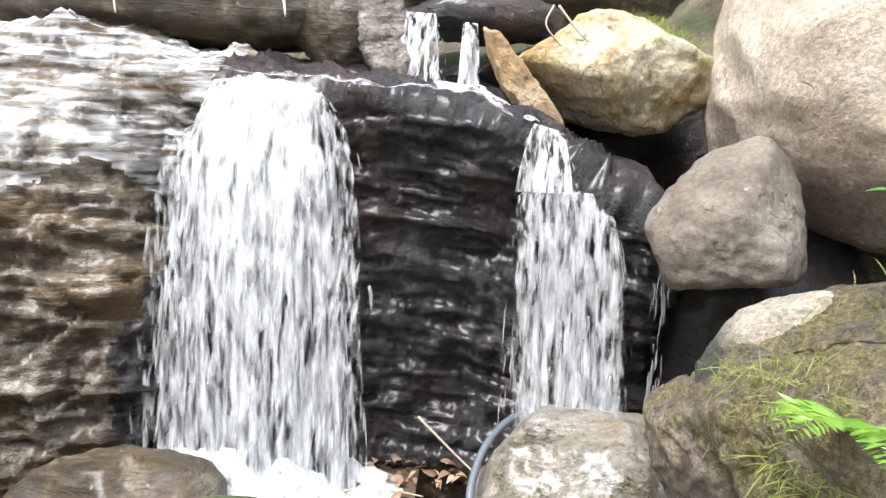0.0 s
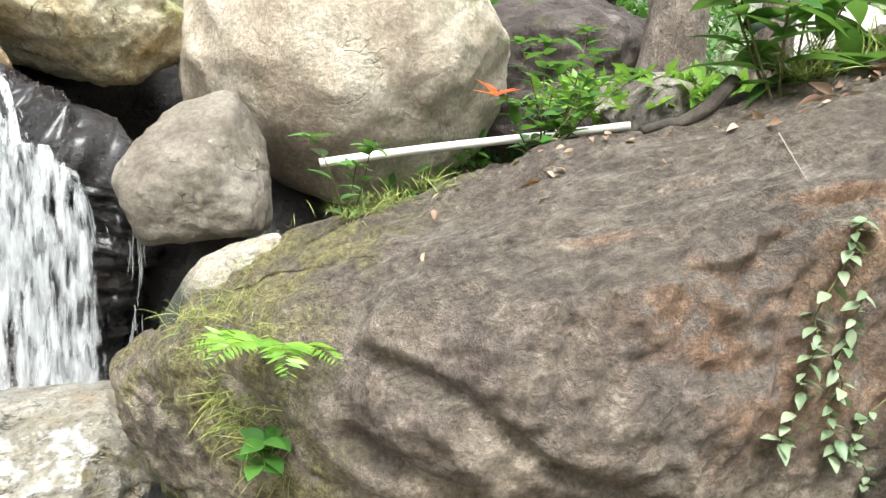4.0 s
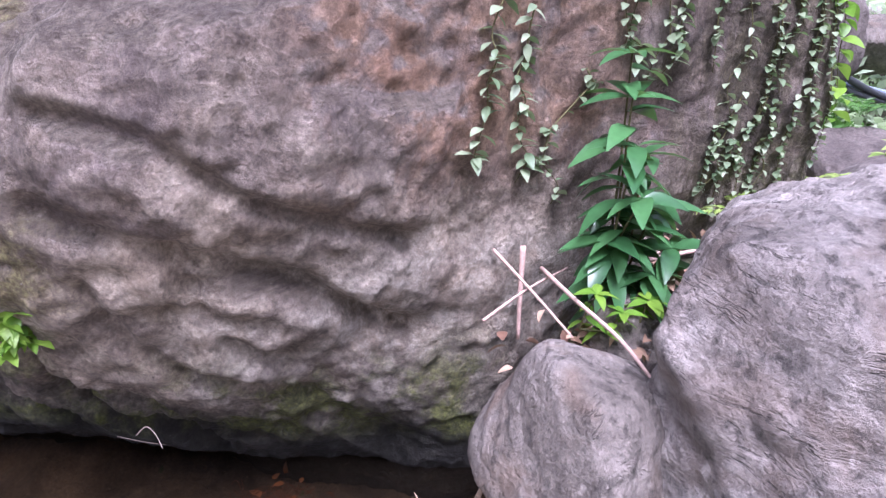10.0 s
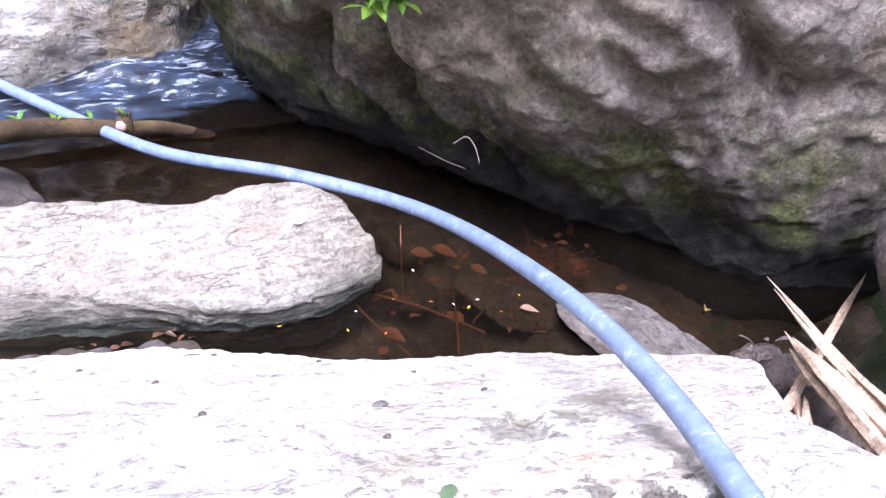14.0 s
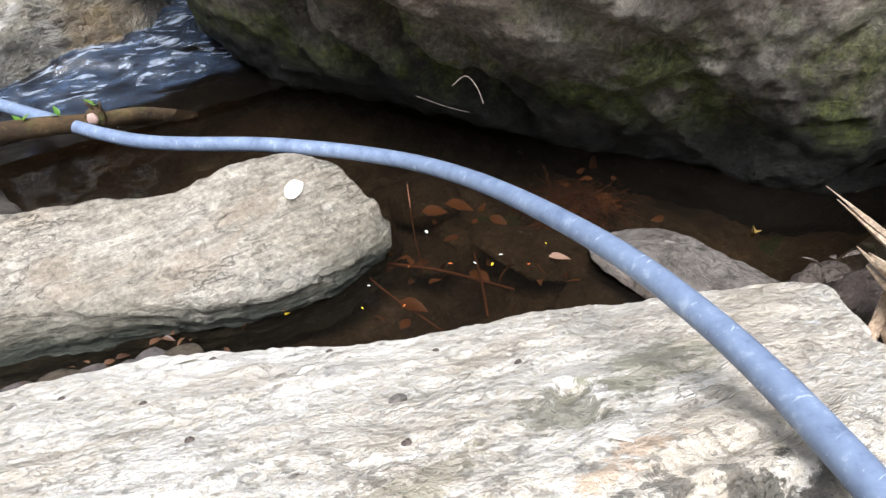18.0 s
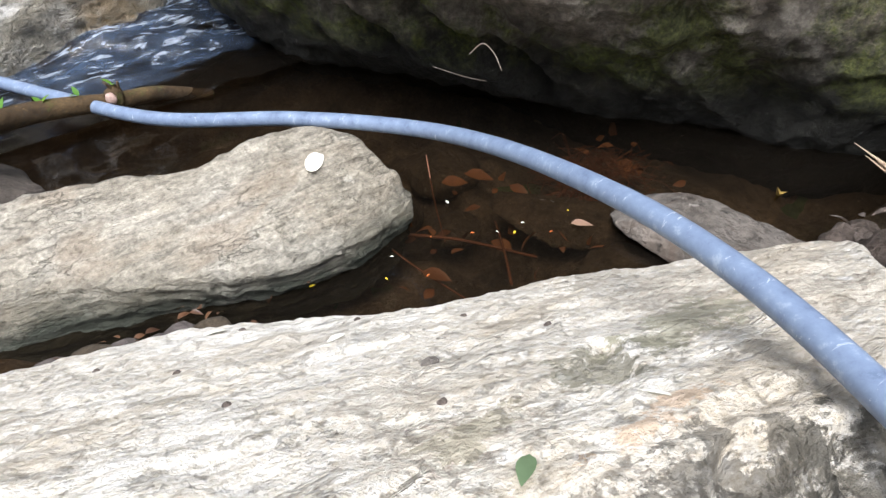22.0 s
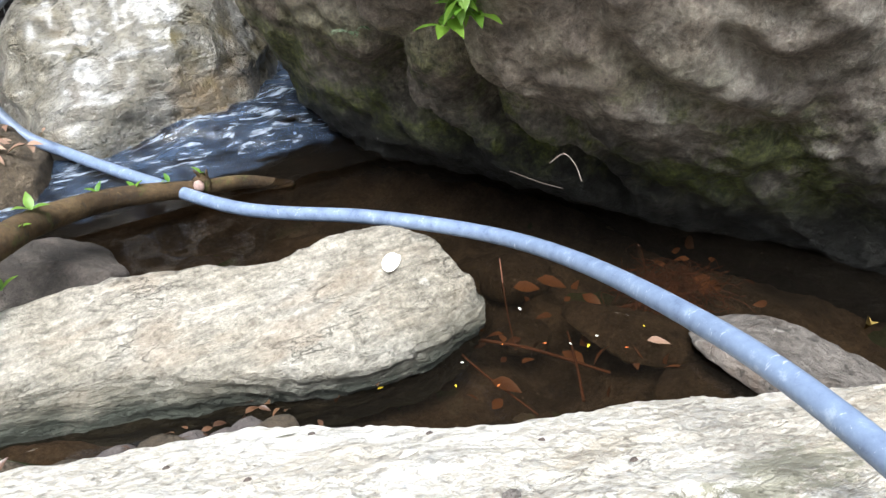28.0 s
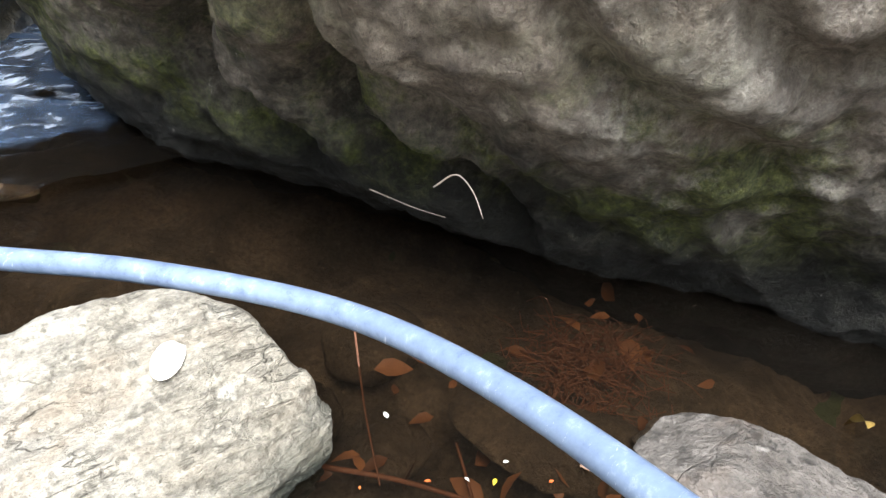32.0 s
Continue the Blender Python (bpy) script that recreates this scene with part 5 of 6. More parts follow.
def many_leaves(name, at, ways, lengths, mat, template, parent=None, label=""):
    """Many leaves in one mesh: places, directions and lengths as rows."""
    v, f = template
    rng = np.random.RandomState(len(at))
    d = ways / (np.linalg.norm(ways, axis=1)[:, None] + 1e-9)
    side = np.cross(d, np.array((0.0, 0.0, 1.0)) + 0.5 * rng.normal(size=d.shape))
    side /= np.linalg.norm(side, axis=1)[:, None] + 1e-9
    up = np.cross(side, d)
    vs = at[:, None, :] + lengths[:, None, None] * (v[None, :, 0:1] * d[:, None] + v[None, :, 1:2] * side[:, None] + v[None, :, 2:3] * up[:, None])
    nf = np.array([q if len(q) == 4 else (*q, q[-1]) for q in f])
    fs = (nf[None] + (np.arange(len(at)) * len(v))[:, None, None]).reshape(-1, 4)
    return mesh_object(name, vs.reshape(-1, 3), fs, mat, parent, label)


SMALL_LEAF = leaf_shape(1.0, 0.42, 0.25, 0.2, 4)
BLADE = leaf_shape(1.0, 0.035, 0.7, 0.3, 6)


def on_boulder(x, y, z):
    at, nrm, _, _ = boulder_tree.find_nearest(Vector((x, y, z)))
    nrm = nrm if nrm.dot(Vector((-0.5, -0.8, 0.4))) > 0 else -nrm
    return at, nrm


V_LEAF = leaf_mesh("vine_leaf", 0.054, 0.025, M_VINE, bend=0.25)
V_SMALL = leaf_mesh("small_vine_leaf", 0.036, 0.024, M_VINE, bend=0.2)
V_BRIGHT = leaf_mesh("bright_vine_leaf", 0.085, 0.05, M_BRIGHT, bend=0.35)


def vine(x0, x1, y, z0, z1, count, me, label, seed, sway=0.02, pair=True):
    """A climbing vine whose leaves stand out in two ranks along a stem on the boulder's face."""
    rng = np.random.RandomState(seed)
    count = int(1.45 * count)
    pts = []
    for t in np.linspace(0, 1, 9):
        at, nrm = on_boulder(x0 + (x1 - x0) * t + sway * math.sin(5 * t + seed), y, z0 + (z1 - z0) * t)
        pts.append(at + nrm * 0.012)
    base = pts[-1].copy()
    ob = stems("vine", [[p - base for p in pts]], 0.003, M_STEM, base)
    tagged(ob, label, "vine", "vines on the boulder")
    line = spline([p - base for p in pts], 60)
    for k in range(count):
        t = (k + 0.4 * rng.rand()) / count
        p = line[int(t * 59)]
        side = 1 if k % 2 else -1
        yaw = (-25 if side > 0 else 190) + rng.normal() * 22
        add_leaf(ob, me, p, yaw, -8 + rng.normal() * 14, rng.normal() * 15, 0.75 + 0.5 * rng.rand())
    return ob


VL, VS = "climbing vine with pale green paired leaves", "slender vine with small pale leaves on the boulder"
vine(2.13, 2.06, 0.95, 1.86, 1.18, 30, V_LEAF, VL, 1)
vine(2.24, 2.22, 0.9, 1.62, 1.14, 24, V_LEAF, VL, 2)
vine(2.66, 2.62, 0.8, 2.04, 1.42, 32, V_LEAF, VL, 3, 0.01)
vine(2.86, 2.8, 0.75, 2.14, 1.4, 36, V_LEAF, VL, 4, 0.01)
vine(2.76, 2.74, 0.75, 1.8, 1.38, 14, V_SMALL, VS, 5)
vine(3.38, 3.3, 0.5, 2.32, 1.35, 44, V_LEAF, VL, 6)
vine(3.24, 3.2, 0.5, 1.95, 1.3, 18, V_SMALL, VS, 7)
vine(3.5, 3.48, 0.4, 2.2, 1.15, 44, V_SMALL, VS, 8)
vine(3.6, 3.58, 0.4, 2.0, 1.05, 44, V_SMALL, VS, 9)
vine(3.7, 3.7, 0.4, 2.1, 1.2, 20, V_BRIGHT, "hanging vine with broad yellow-green leaves", 10)
for k, (x, a, b) in enumerate(((3.0, 1.3, 0.9), (3.08, 1.36, 0.95), (3.2, 1.32, 0.95), (3.3, 1.3, 0.9), (3.42, 1.35, 0.95))):
    vine(x, x - 0.02, 0.5, a, b, 22, V_SMALL, VS, 20 + k, 0.006)
for k, (x, a, b, me) in enumerate(((2.5, 1.95, 1.5, V_SMALL), (2.95, 2.0, 1.45, V_SMALL), (3.12, 2.1, 1.3, V_LEAF), (3.3, 1.9, 1.2, V_SMALL), (3.44, 2.25, 1.6, V_LEAF), (3.56, 2.2, 1.4, V_LEAF), (3.16, 1.2, 0.85, V_SMALL), (3.36, 1.15, 0.85, V_SMALL), (2.3, 1.5, 1.05, V_SMALL))):
    vine(x, x - 0.03, 0.6, a, b, 24, me, VS if me is V_SMALL else VL, 40 + k, 0.012)
vine(2.72, 2.95, 0.7, 2.06, 2.16, 16, V_LEAF, VL, 30, 0.02)


def leafy_plant(name, base, tips, me, per, label, seed, droop=-5, stem=0.006, mat=M_STEM, whorl=True, category="plant"):
    """Stems from one base, each with leaves up its length and a rosette at its tip."""
    rng = np.random.RandomState(seed)
    lines = [[(0, 0, 0), tuple(0.5 * np.array(t) + rng.normal(size=3) * 0.02), t] for t in tips]
    ob = stems(name, lines, stem, mat, base)
    tagged(ob, label, category)
    for line in lines:
        pts = spline(line, 20)
        for k in range(per):
            t = 0.25 + 0.75 * (k + rng.rand() * 0.5) / per
            p = pts[min(19, int(t * 19))]
            add_leaf(ob, me, p, 137.5 * k + rng.normal() * 15, droop + 35 * (t - 0.6) + rng.normal() * 12, rng.normal() * 12, 0.7 + 0.45 * rng.rand())
        for k in range(5 if whorl else 0):
            add_leaf(ob, me, pts[-1], 72 * k + rng.normal() * 12, 12 + rng.normal() * 10, rng.normal() * 10, 0.75 + 0.3 * rng.rand())
    return ob


BIG = leaf_mesh("big_leaf", 0.165, 0.06, M_DARKLEAF, bend=0.35)
MID = leaf_mesh("mid_leaf", 0.11, 0.05, M_LEAF, bend=0.3)
LIT = leaf_mesh("small_leaf", 0.07, 0.032, M_BRIGHT, bend=0.3)
ROUND = leaf_mesh("round_leaf", 0.085, 0.05, M_LEAF, bend=0.2)
leafy_plant("broadleaf_plant", (2.40, 0.78, 0.72), [(0.08, 0.03, 0.80), (0.02, -0.04, 0.55), (0.12, -0.08, 0.36), (-0.06, -0.02, 0.28), (0.03, -0.14, 0.18), (0.05, 0.0, 0.68), (0.14, -0.02, 0.5), (-0.03, -0.1, 0.42), (0.1, -0.16, 0.25)], BIG, 14, "leafy green plant growing at the boulder's foot", 3)
leafy_plant("seedling", (2.18, 0.74, 0.78), [(0.0, -0.04, 0.12), (0.06, -0.1, 0.06)], LIT, 6, "small bright green seedling among sticks", 4, stem=0.003)
leafy_plant("seedling", (2.3, 0.62, 0.76), [(0.02, -0.02, 0.1), (0.08, 0.05, 0.05)], LIT, 5, "small bright green seedling on leaf litter", 5, stem=0.003)
at, nrm = on_boulder(1.2, 1.95, 0.8)
leafy_plant("hanging_sprig", tuple(at), [(-0.05, -0.05, 0.03), (-0.04, -0.06, -0.03), (-0.06, -0.03, -0.08), (-0.02, -0.07, 0.05), (0.02, -0.05, -0.06)], LIT, 8, "bright green sprig growing from the boulder", 6, -30, 0.003)
at, nrm = on_boulder(1.07, 1.9, 1.1)
leafy_plant("rosette_plant", tuple(at), [(-0.06, -0.06, 0.02), (-0.07, -0.05, -0.05)], ROUND, 4, "small four-leaved plant on the mossy flank", 7, 0, 0.003)
at, nrm = on_boulder(1.36, 2.3, 1.7)
leafy_plant("sapling", tuple(at), [(0.0, -0.02, 0.22), (-0.14, 0.02, 0.3), (0.06, 0.0, 0.28)], ROUND, 5, "thin sapling with few leaves on the boulder", 8, 20, 0.004)
leafy_plant("ginger_plant", (2.78, 1.62, 2.05), [(0.05, 0.0, 0.62), (-0.32, 0.1, 0.55), (0.3, 0.0, 0.5), (-0.15, -0.05, 0.4), (0.35, -0.15, 0.35), (0.1, 0.1, 0.8), (-0.3, 0.2, 0.7), (0.2, -0.1, 0.6)],
            leaf_mesh("ginger_leaf", 0.27, 0.092, M_LEAF, bend=0.3), 7, "large-leaved green plant growing behind the boulder's crest", 9, 25, 0.007)
shrub = leafy_plant("flowering_shrub", (2.0, 2.0, 1.84), [(-0.14, 0.05, 0.22), (0.05, 0.02, 0.36), (0.2, -0.02, 0.42), (0.32, -0.1, 0.36), (0.1, -0.1, 0.26), (0.25, 0.1, 0.5), (-0.04, 0.12, 0.42), (0.4, 0.1, 0.35), (0.15, 0.2, 0.45)],
                    leaf_mesh("shrub_leaf", 0.085, 0.04, M_LEAF, bend=0.15), 17, "low green shrub with one red flower", 10, 15, 0.004)
PETAL = leaf_mesh("petal", 0.07, 0.024, M_RED, bend=0.1)
for k in range(7):
    add_leaf(shrub, PETAL, (-0.2, 0.03, 0.23), -40 + 40 * k, 25 + 20 * math.sin(3 * k), 0, 1.3, "petal")


def fern(base, fronds, length, mat, label, seed, lean=(0, 0), spread=360, start=0):
    rng = np.random.RandomState(seed)
    ob = None
    for k in range(fronds):
        yaw = radians(start + spread * k / max(1, fronds) + rng.normal() * 8)
        ln = length * (0.75 + 0.4 * rng.rand())
        n = 22
        t = np.linspace(0, 1, n)
        line = np.c_[ln * t * math.cos(yaw) + lean[0] * t * t, ln * t * math.sin(yaw) + lean[1] * t * t, ln * (1.0 * t - 0.8 * t * t)]
        at, way, size = [], [], []
        tan = np.gradient(line, axis=0)
        for i in range(1, n):
            side = np.array((-tan[i][1], tan[i][0], 0.0))
            side /= np.linalg.norm(side) + 1e-9
            for s in (-1, 1):
                at.append(line[i]), way.append(s * side + 0.6 * tan[i] / np.linalg.norm(tan[i]) + (0, 0, 0.1)), size.append(ln * 0.26 * math.sin(math.pi * (0.12 + 0.86 * t[i])))
        leaf = leaf_shape(1.0, 0.24, 0.25, 0.1, 3)
        if ob is None:
            ob = stems("fern", [line[::3].tolist()], 0.0025, mat, base)
            tagged(ob, label, "fern")
        fr = many_leaves("frond", np.array(at), np.array(way), np.array(size), mat, leaf, ob)
    return ob


at, nrm = on_boulder(1.06, 1.88, 1.34)
fern(tuple(at), 7, 0.27, M_BRIGHT, "bright yellow-green fern on the boulder's flank", 1, (-0.02, -0.05), 150, 150)
for k, (x, y, z) in enumerate(((3.2, 0.52, 0.86), (3.45, 0.42, 0.86), (3.62, 0.35, 0.9), (3.35, 0.35, 0.82))):
    fern((x, y, z), 7, 0.26, M_FERN, "light green fern at the boulder's foot", 5 + k)
at, nrm = on_boulder(1.05, 2.36, 0.56)
fern(tuple(at), 4, 0.07, M_VINE, "tiny grey-green fern on the boulder", 9, (-0.02, -0.03))
fern((5.2, 0.55, 1.05), 8, 0.3, M_LEAF, "green fern over the gully", 12)


def grass_patch(tufts, seed, label, mat=M_GRASS):
    """Tufts of blades, each (place, blades, height, lean), as one growth of grass."""
    rng = np.random.RandomState(seed)
    at, ways, size = [], [], []
    for place, count, height, lean in tufts:
        at.append(np.array(place) + rng.normal(size=(count, 3)) * (0.035, 0.035, 0.006))
        ways.append(np.c_[rng.normal(size=(count, 2)) * 0.55 + lean, np.full(count, 1.0)])
        size.append(height * (0.5 + 0.7 * rng.rand(count)))
    return tagged(many_leaves("grass", np.vstack(at), np.vstack(ways), np.concatenate(size), mat, BLADE), label, "grass", kind="stuff")


rng = np.random.RandomState(5)
flank, ridge, crest = [], [], []
for k in range(30):
    t = (0.08, 0.2, 0.55, 0.9)[k % 4] + 0.09 * rng.normal()
    x, y = np.interp(t, [0, 0.35, 0.7, 1], [1.0, 0.95, 1.02, 1.3]), np.interp(t, [0, 0.35, 0.7, 1], [1.95, 2.2, 2.5, 2.6])
    z = np.interp(t, [0, 0.5, 1], [1.25, 1.25, 1.5]) + rng.normal() * 0.16
    at, nrm = on_boulder(x + rng.normal() * 0.1, y + rng.normal() * 0.08, z)
    flank.append((at, 16, 0.05 + 0.05 * rng.rand(), (-0.8 * max(0, -nrm.x), -0.5)))
for k in range(24):
    t = (0.3, 0.55, 0.85)[k % 3] + 0.1 * rng.normal()
    at, nrm = on_boulder(1.15 + 0.55 * t + rng.normal() * 0.05, 2.5 - 0.35 * t + rng.normal() * 0.06, 1.9)
    ridge.append((at, 16, 0.085, (0, 0)))
for k in range(14):
    at, nrm = on_boulder(2.55 + 0.09 * k, 1.62 - 0.03 * k + 0.1 * rng.rand(), 2.6)
    crest.append((at, 34, 0.17, (0, 0)))
for k in range(12):
    at, nrm = on_boulder(1.05 + 0.1 * rng.rand(), 1.95 + 0.25 * rng.rand(), 0.95 + 0.2 * rng.rand())
    flank.append((at, 16, 0.11, (-0.9, -1.0)))
mv = [mossy.matrix_basis @ v.co for v in mossy.data.vertices]
mossy_tree = BVHTree.FromPolygons(mv, [tuple(p_.vertices) for p_ in mossy.data.polygons])
tufts = []
for k in range(26):
    hit = mossy_tree.ray_cast(Vector((1.0 + 0.5 * rng.rand(), 4.58 + 0.4 * rng.rand(), 5.0)), Vector((0, 0, -1)))[0]
    if hit:
        tufts.append((hit, 26, 0.07, (0.1, -0.6)))
grass_patch(tufts, 300, "yellow-green moss and grass on the rock above the falls")
grass_patch(flank, 100, "yellow-green grass on the boulder's mossy flank")
grass_patch(ridge, 260, "short grass along the boulder's mossy ridge")
grass_patch(crest, 200, "green grass along the boulder's crest")


# ---- trees ----
def tree(name, base, height, radius, crown_at, crown_r, leaves, label, seed, lean=(0, 0), mat=M_HAZYLEAF, size=0.12, limbs=7, bark=None):
    rng = np.random.RandomState(seed)
    n = 26
    t = np.linspace(0, 1, n)
    line = np.c_[lean[0] * t + 0.04 * np.sin(4 * t + seed), lean[1] * t, height * t]
    flare = 1 + 0.8 * np.exp(-t * 22) - 0.5 * t
    v, f = tube(line, radius, 18, flare)
    v = v + 0.12 * radius * fbm(v * (5, 5, 1.2), 3, seed)[:, None] * np.r_[1, 1, 0]
    ob = new(name)
    ob.location = base
    tagged(ob, label, "tree")
    mesh_object("trunk", v, f, bark or M_BARK, ob)
    top = np.array(crown_at, float) - np.array(base)
    ends = []
    for k in range(limbs):
        e = top + rng.normal(size=3) * np.array(crown_r) * 0.6
        s = line[int(n * (0.55 + 0.4 * rng.rand())) - 1]
        mid = 0.5 * (s + e) + (0, 0, 0.1 * height)
        v, f = tube(spline([s, mid, e], 12), radius * 0.35, 7, np.linspace(1, 0.25, 12))
        mesh_object("limb", v, f, bark or M_BARK, ob)
        ends.append(e)
    ends = np.array(ends)
    pick = ends[rng.randint(len(ends), size=leaves)]
    knots = pick + rng.normal(size=(leaves, 3)) * np.array(crown_r) * 0.42
    many_leaves("crown", knots, rng.normal(size=(leaves, 3)) + (0, 0, -0.4), size * (0.6 + 0.8 * rng.rand(leaves)), mat, SMALL_LEAF, ob)
    return ob


tree("tree", (4.15, 3.25, 1.95), 7.0, 0.19, (4.3, 3.6, 8.6), (1.8, 1.8, 1.0), 1500, "tall tree with grey-brown bark behind the boulder", 1, mat=M_LEAF)
tree("tree", (5.6, 3.45, 2.2), 7.0, 0.13, (5.8, 3.8, 8.8), (1.6, 1.6, 1.0), 1200, "slim grey tree behind the boulder", 2, mat=M_LEAF)
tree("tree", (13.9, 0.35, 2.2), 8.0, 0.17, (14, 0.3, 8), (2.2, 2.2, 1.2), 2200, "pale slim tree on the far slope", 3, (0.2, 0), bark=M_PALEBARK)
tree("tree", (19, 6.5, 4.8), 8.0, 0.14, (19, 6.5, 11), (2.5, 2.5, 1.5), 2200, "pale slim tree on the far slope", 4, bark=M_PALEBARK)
tree("tree", (7.4, -1.55, 1.2), 4.2, 0.09, (6.9, -1.2, 3.5), (0.75, 0.65, 0.6), 1600, "leafy dark green tree beside the gully", 5, mat=M_LEAF, size=0.16)


# ---- far slope and undergrowth ----
LEAF3 = leaf_shape(1.0, 0.5, 0.25, 0.15, 3)


def clumps(name, centres, radii, per, size, mat, label, seed, flat=0.8):
    """Shrubs and weeds: many leaves round many middles."""
    rng = np.random.RandomState(seed)
    c = np.repeat(np.array(centres, float), per, 0)
    r = np.repeat(np.array(radii, float), per)
    d = rng.normal(size=c.shape)
    d /= np.linalg.norm(d, axis=1)[:, None]
    d[:, 2] = np.abs(d[:, 2]) * flat
    at = c + d * (r * rng.rand(len(r)) ** 0.4)[:, None]
    at = at + 0.25 * r[:, None] * fbm(at * 3, 2, seed)[:, None]
    ways = d * 0.8 + rng.normal(size=c.shape) * 0.5 + (0, 0, 0.1)
    ob = many_leaves(name, at, ways, np.repeat(np.array(size) * np.ones(len(centres)), per) * (0.6 + 0.8 * rng.rand(len(r))), mat, LEAF3)
    return tagged(ob, label, "foliage", kind="stuff")


rng = np.random.RandomState(77)
px, py = 6.5 + 40 * rng.rand(620) ** 1.7, 0
py = -0.35 * px + (0.25 + 1.15 * rng.rand(620)) * px * 0.9 - 1.5
pz = ground_height(np.c_[px, py])
far = np.hypot(px, py)
clear = ~((np.abs(px - 14.0) < 2.4) & (np.abs(py - 1.2) < 1.9))
cs3 = np.c_[px, py, pz][clear]
tp = np.c_[22 + 16 * rng.rand(60), -6 + 16 * rng.rand(60)]
clumps("far_trees", np.c_[tp, ground_height(tp) + 2.0 + 3.5 * rng.rand(60)], 1.6 + 0.8 * rng.rand(60), 170, 0.3, M_HAZYLEAF, "green trees on the far slope, paled by painted haze", 11, 1.2)
clumps("far_undergrowth", cs3, (0.25 + 0.035 * far + 0.3 * rng.rand(620))[clear], 70, (0.05 + 0.010 * far)[clear], M_HAZYLEAF, "green shrubs and weeds covering the far slope, paled by painted haze", 1)
k2 = 150
px, py = 4.2 + 3.5 * rng.rand(k2), -1.6 + 3.4 * rng.rand(k2)
keep = ~((np.abs(py - 0.3) < 0.5) & (px < 6.2)) & ~((px < 4.6) & (py > 0.2))
cs3 = np.c_[px, py, ground_height(np.c_[px, py])][keep]
clumps("gully_weeds", cs3, np.full(len(cs3), 0.22), 60, 0.07, M_LEAF, "green weeds along the gully", 2)
k2 = 420
px, py = 2.6 + 5.5 * rng.rand(k2), 3.3 + 5.5 * rng.rand(k2)
keep = ~((np.abs(px - 3.9) < 0.8) & (py < 4.3)) & (py > 2.2 + 0.25 * px)
cs3 = np.c_[px, py, ground_height(np.c_[px, py])][keep]
clumps("bank_undergrowth", cs3, np.full(len(cs3), 0.45), 95, 0.09, M_LEAF, "dense green undergrowth on the bank", 3)
px, py = 5 + 11 * rng.rand(360), 6.5 + 9 * rng.rand(360)
clumps("slope_undergrowth", np.c_[px, py, ground_height(np.c_[px, py])], 0.5 + 0.4 * rng.rand(360), 80, 0.15, M_LEAF, "green shrubs up the wooded bank", 6)
k2 = 70
px = 3.0 + 2.2 * rng.rand(k2)
py = 2.1 + 0.9 * rng.rand(k2)
clumps("crest_weeds", np.c_[px, py, 2.05 + 0 * px], np.full(k2, 0.28), 55, 0.09, M_BRIGHT, "bright green weeds behind the boulder's crest", 4)
px = -4 + 7 * rng.rand(60)
py = 6.3 + 2 * rng.rand(60)
clumps("top_grass", np.c_[px, py, 3.3 + 0.2 * (py - 6)], np.full(60, 0.35), 60, 0.1, M_LEAF, "undergrowth above the falls", 5)

for k, (at, size, mat, lab) in enumerate((
        ((9.6, 5.1, 3.2), (0.8, 0.7, 0.5), M_SUNROCK, "pale sunlit rock on the slope"), ((11.5, 8.2, 4.6), (2.4, 1.6, 1.0), M_SUNROCK, "broad pale rock outcrop on the slope"),
        ((17.5, 5.6, 4.6), (0.9, 0.7, 0.4), M_GREY, "dark rock among shrubs"), ((16.2, 3.2, 3.6), (1.1, 0.7, 0.4), M_GREY, "grey rock among shrubs"),
        ((14.6, -0.9, 2.0), (0.9, 0.8, 0.5), M_GREY, "grey stone by the slope's tree"), ((10.5, 0.3, 1.4), (0.8, 0.6, 0.35), M_GREY, "grey stone in weeds"),
        ((5.3, 5.4, 3.4), (0.5, 0.5, 0.45), M_BROWNROCK, "dark boulder in undergrowth"),
        ((3.3, 4.9, 3.0), (0.35, 0.3, 0.3), M_GREY, "grey stone on the bank"), ((7.4, 0.9, 1.3), (0.4, 0.35, 0.25), M_GREY, "grey stone in weeds"),
        ((3.2, -0.35, 0.75), (0.35, 0.3, 0.3), M_GREY, "grey stone in the weeds"), ((2.33, 0.66, 0.70), (0.14, 0.12, 0.12), M_GREY, "small grey stone by the plant"))):
    stone("slope_stone", at, size, mat, lab, 60 + k, shape=facet_shape, sub=5, loose=0.3, rough=0.05, group="stones on the slope")

rng = np.random.RandomState(31)
for k in range(34):
    x = 8 + 22 * rng.rand()
    y = -0.12 * x + 0.75 * x * rng.rand()
    if abs(x - 14.5) < 2.2 and abs(y - 1.1) < 2.4:
        continue
    r = (0.25 + 0.35 * rng.rand()) * (0.5 + 0.06 * x)
    stone("slope_rock", (x, y, float(ground_height(np.array([[x, y]]))[0]) + 0.3 * r), (1.5 * r, r, 0.7 * r), M_SUNROCK if k % 3 else M_GREY, "sunlit pale rock among the slope's shrubs" if k % 3 else "grey rock among the slope's shrubs", 300 + k, shape=facet_shape, sub=4, group="rocks on the slope")

PALE_MID = leaf_mesh("pale_mid_leaf", 0.1, 0.04, M_FERN, bend=0.3)
# weeds beside the large slab stone, near the eye
leafy_plant("weed", (3.0, -0.35, 0.85), [(0.05, 0.05, 0.3), (-0.1, 0.1, 0.25), (0.1, -0.1, 0.28), (0.2, 0.15, 0.22), (-0.05, -0.15, 0.3)], MID, 9, "bushy green weed behind the stone", 21, 10)
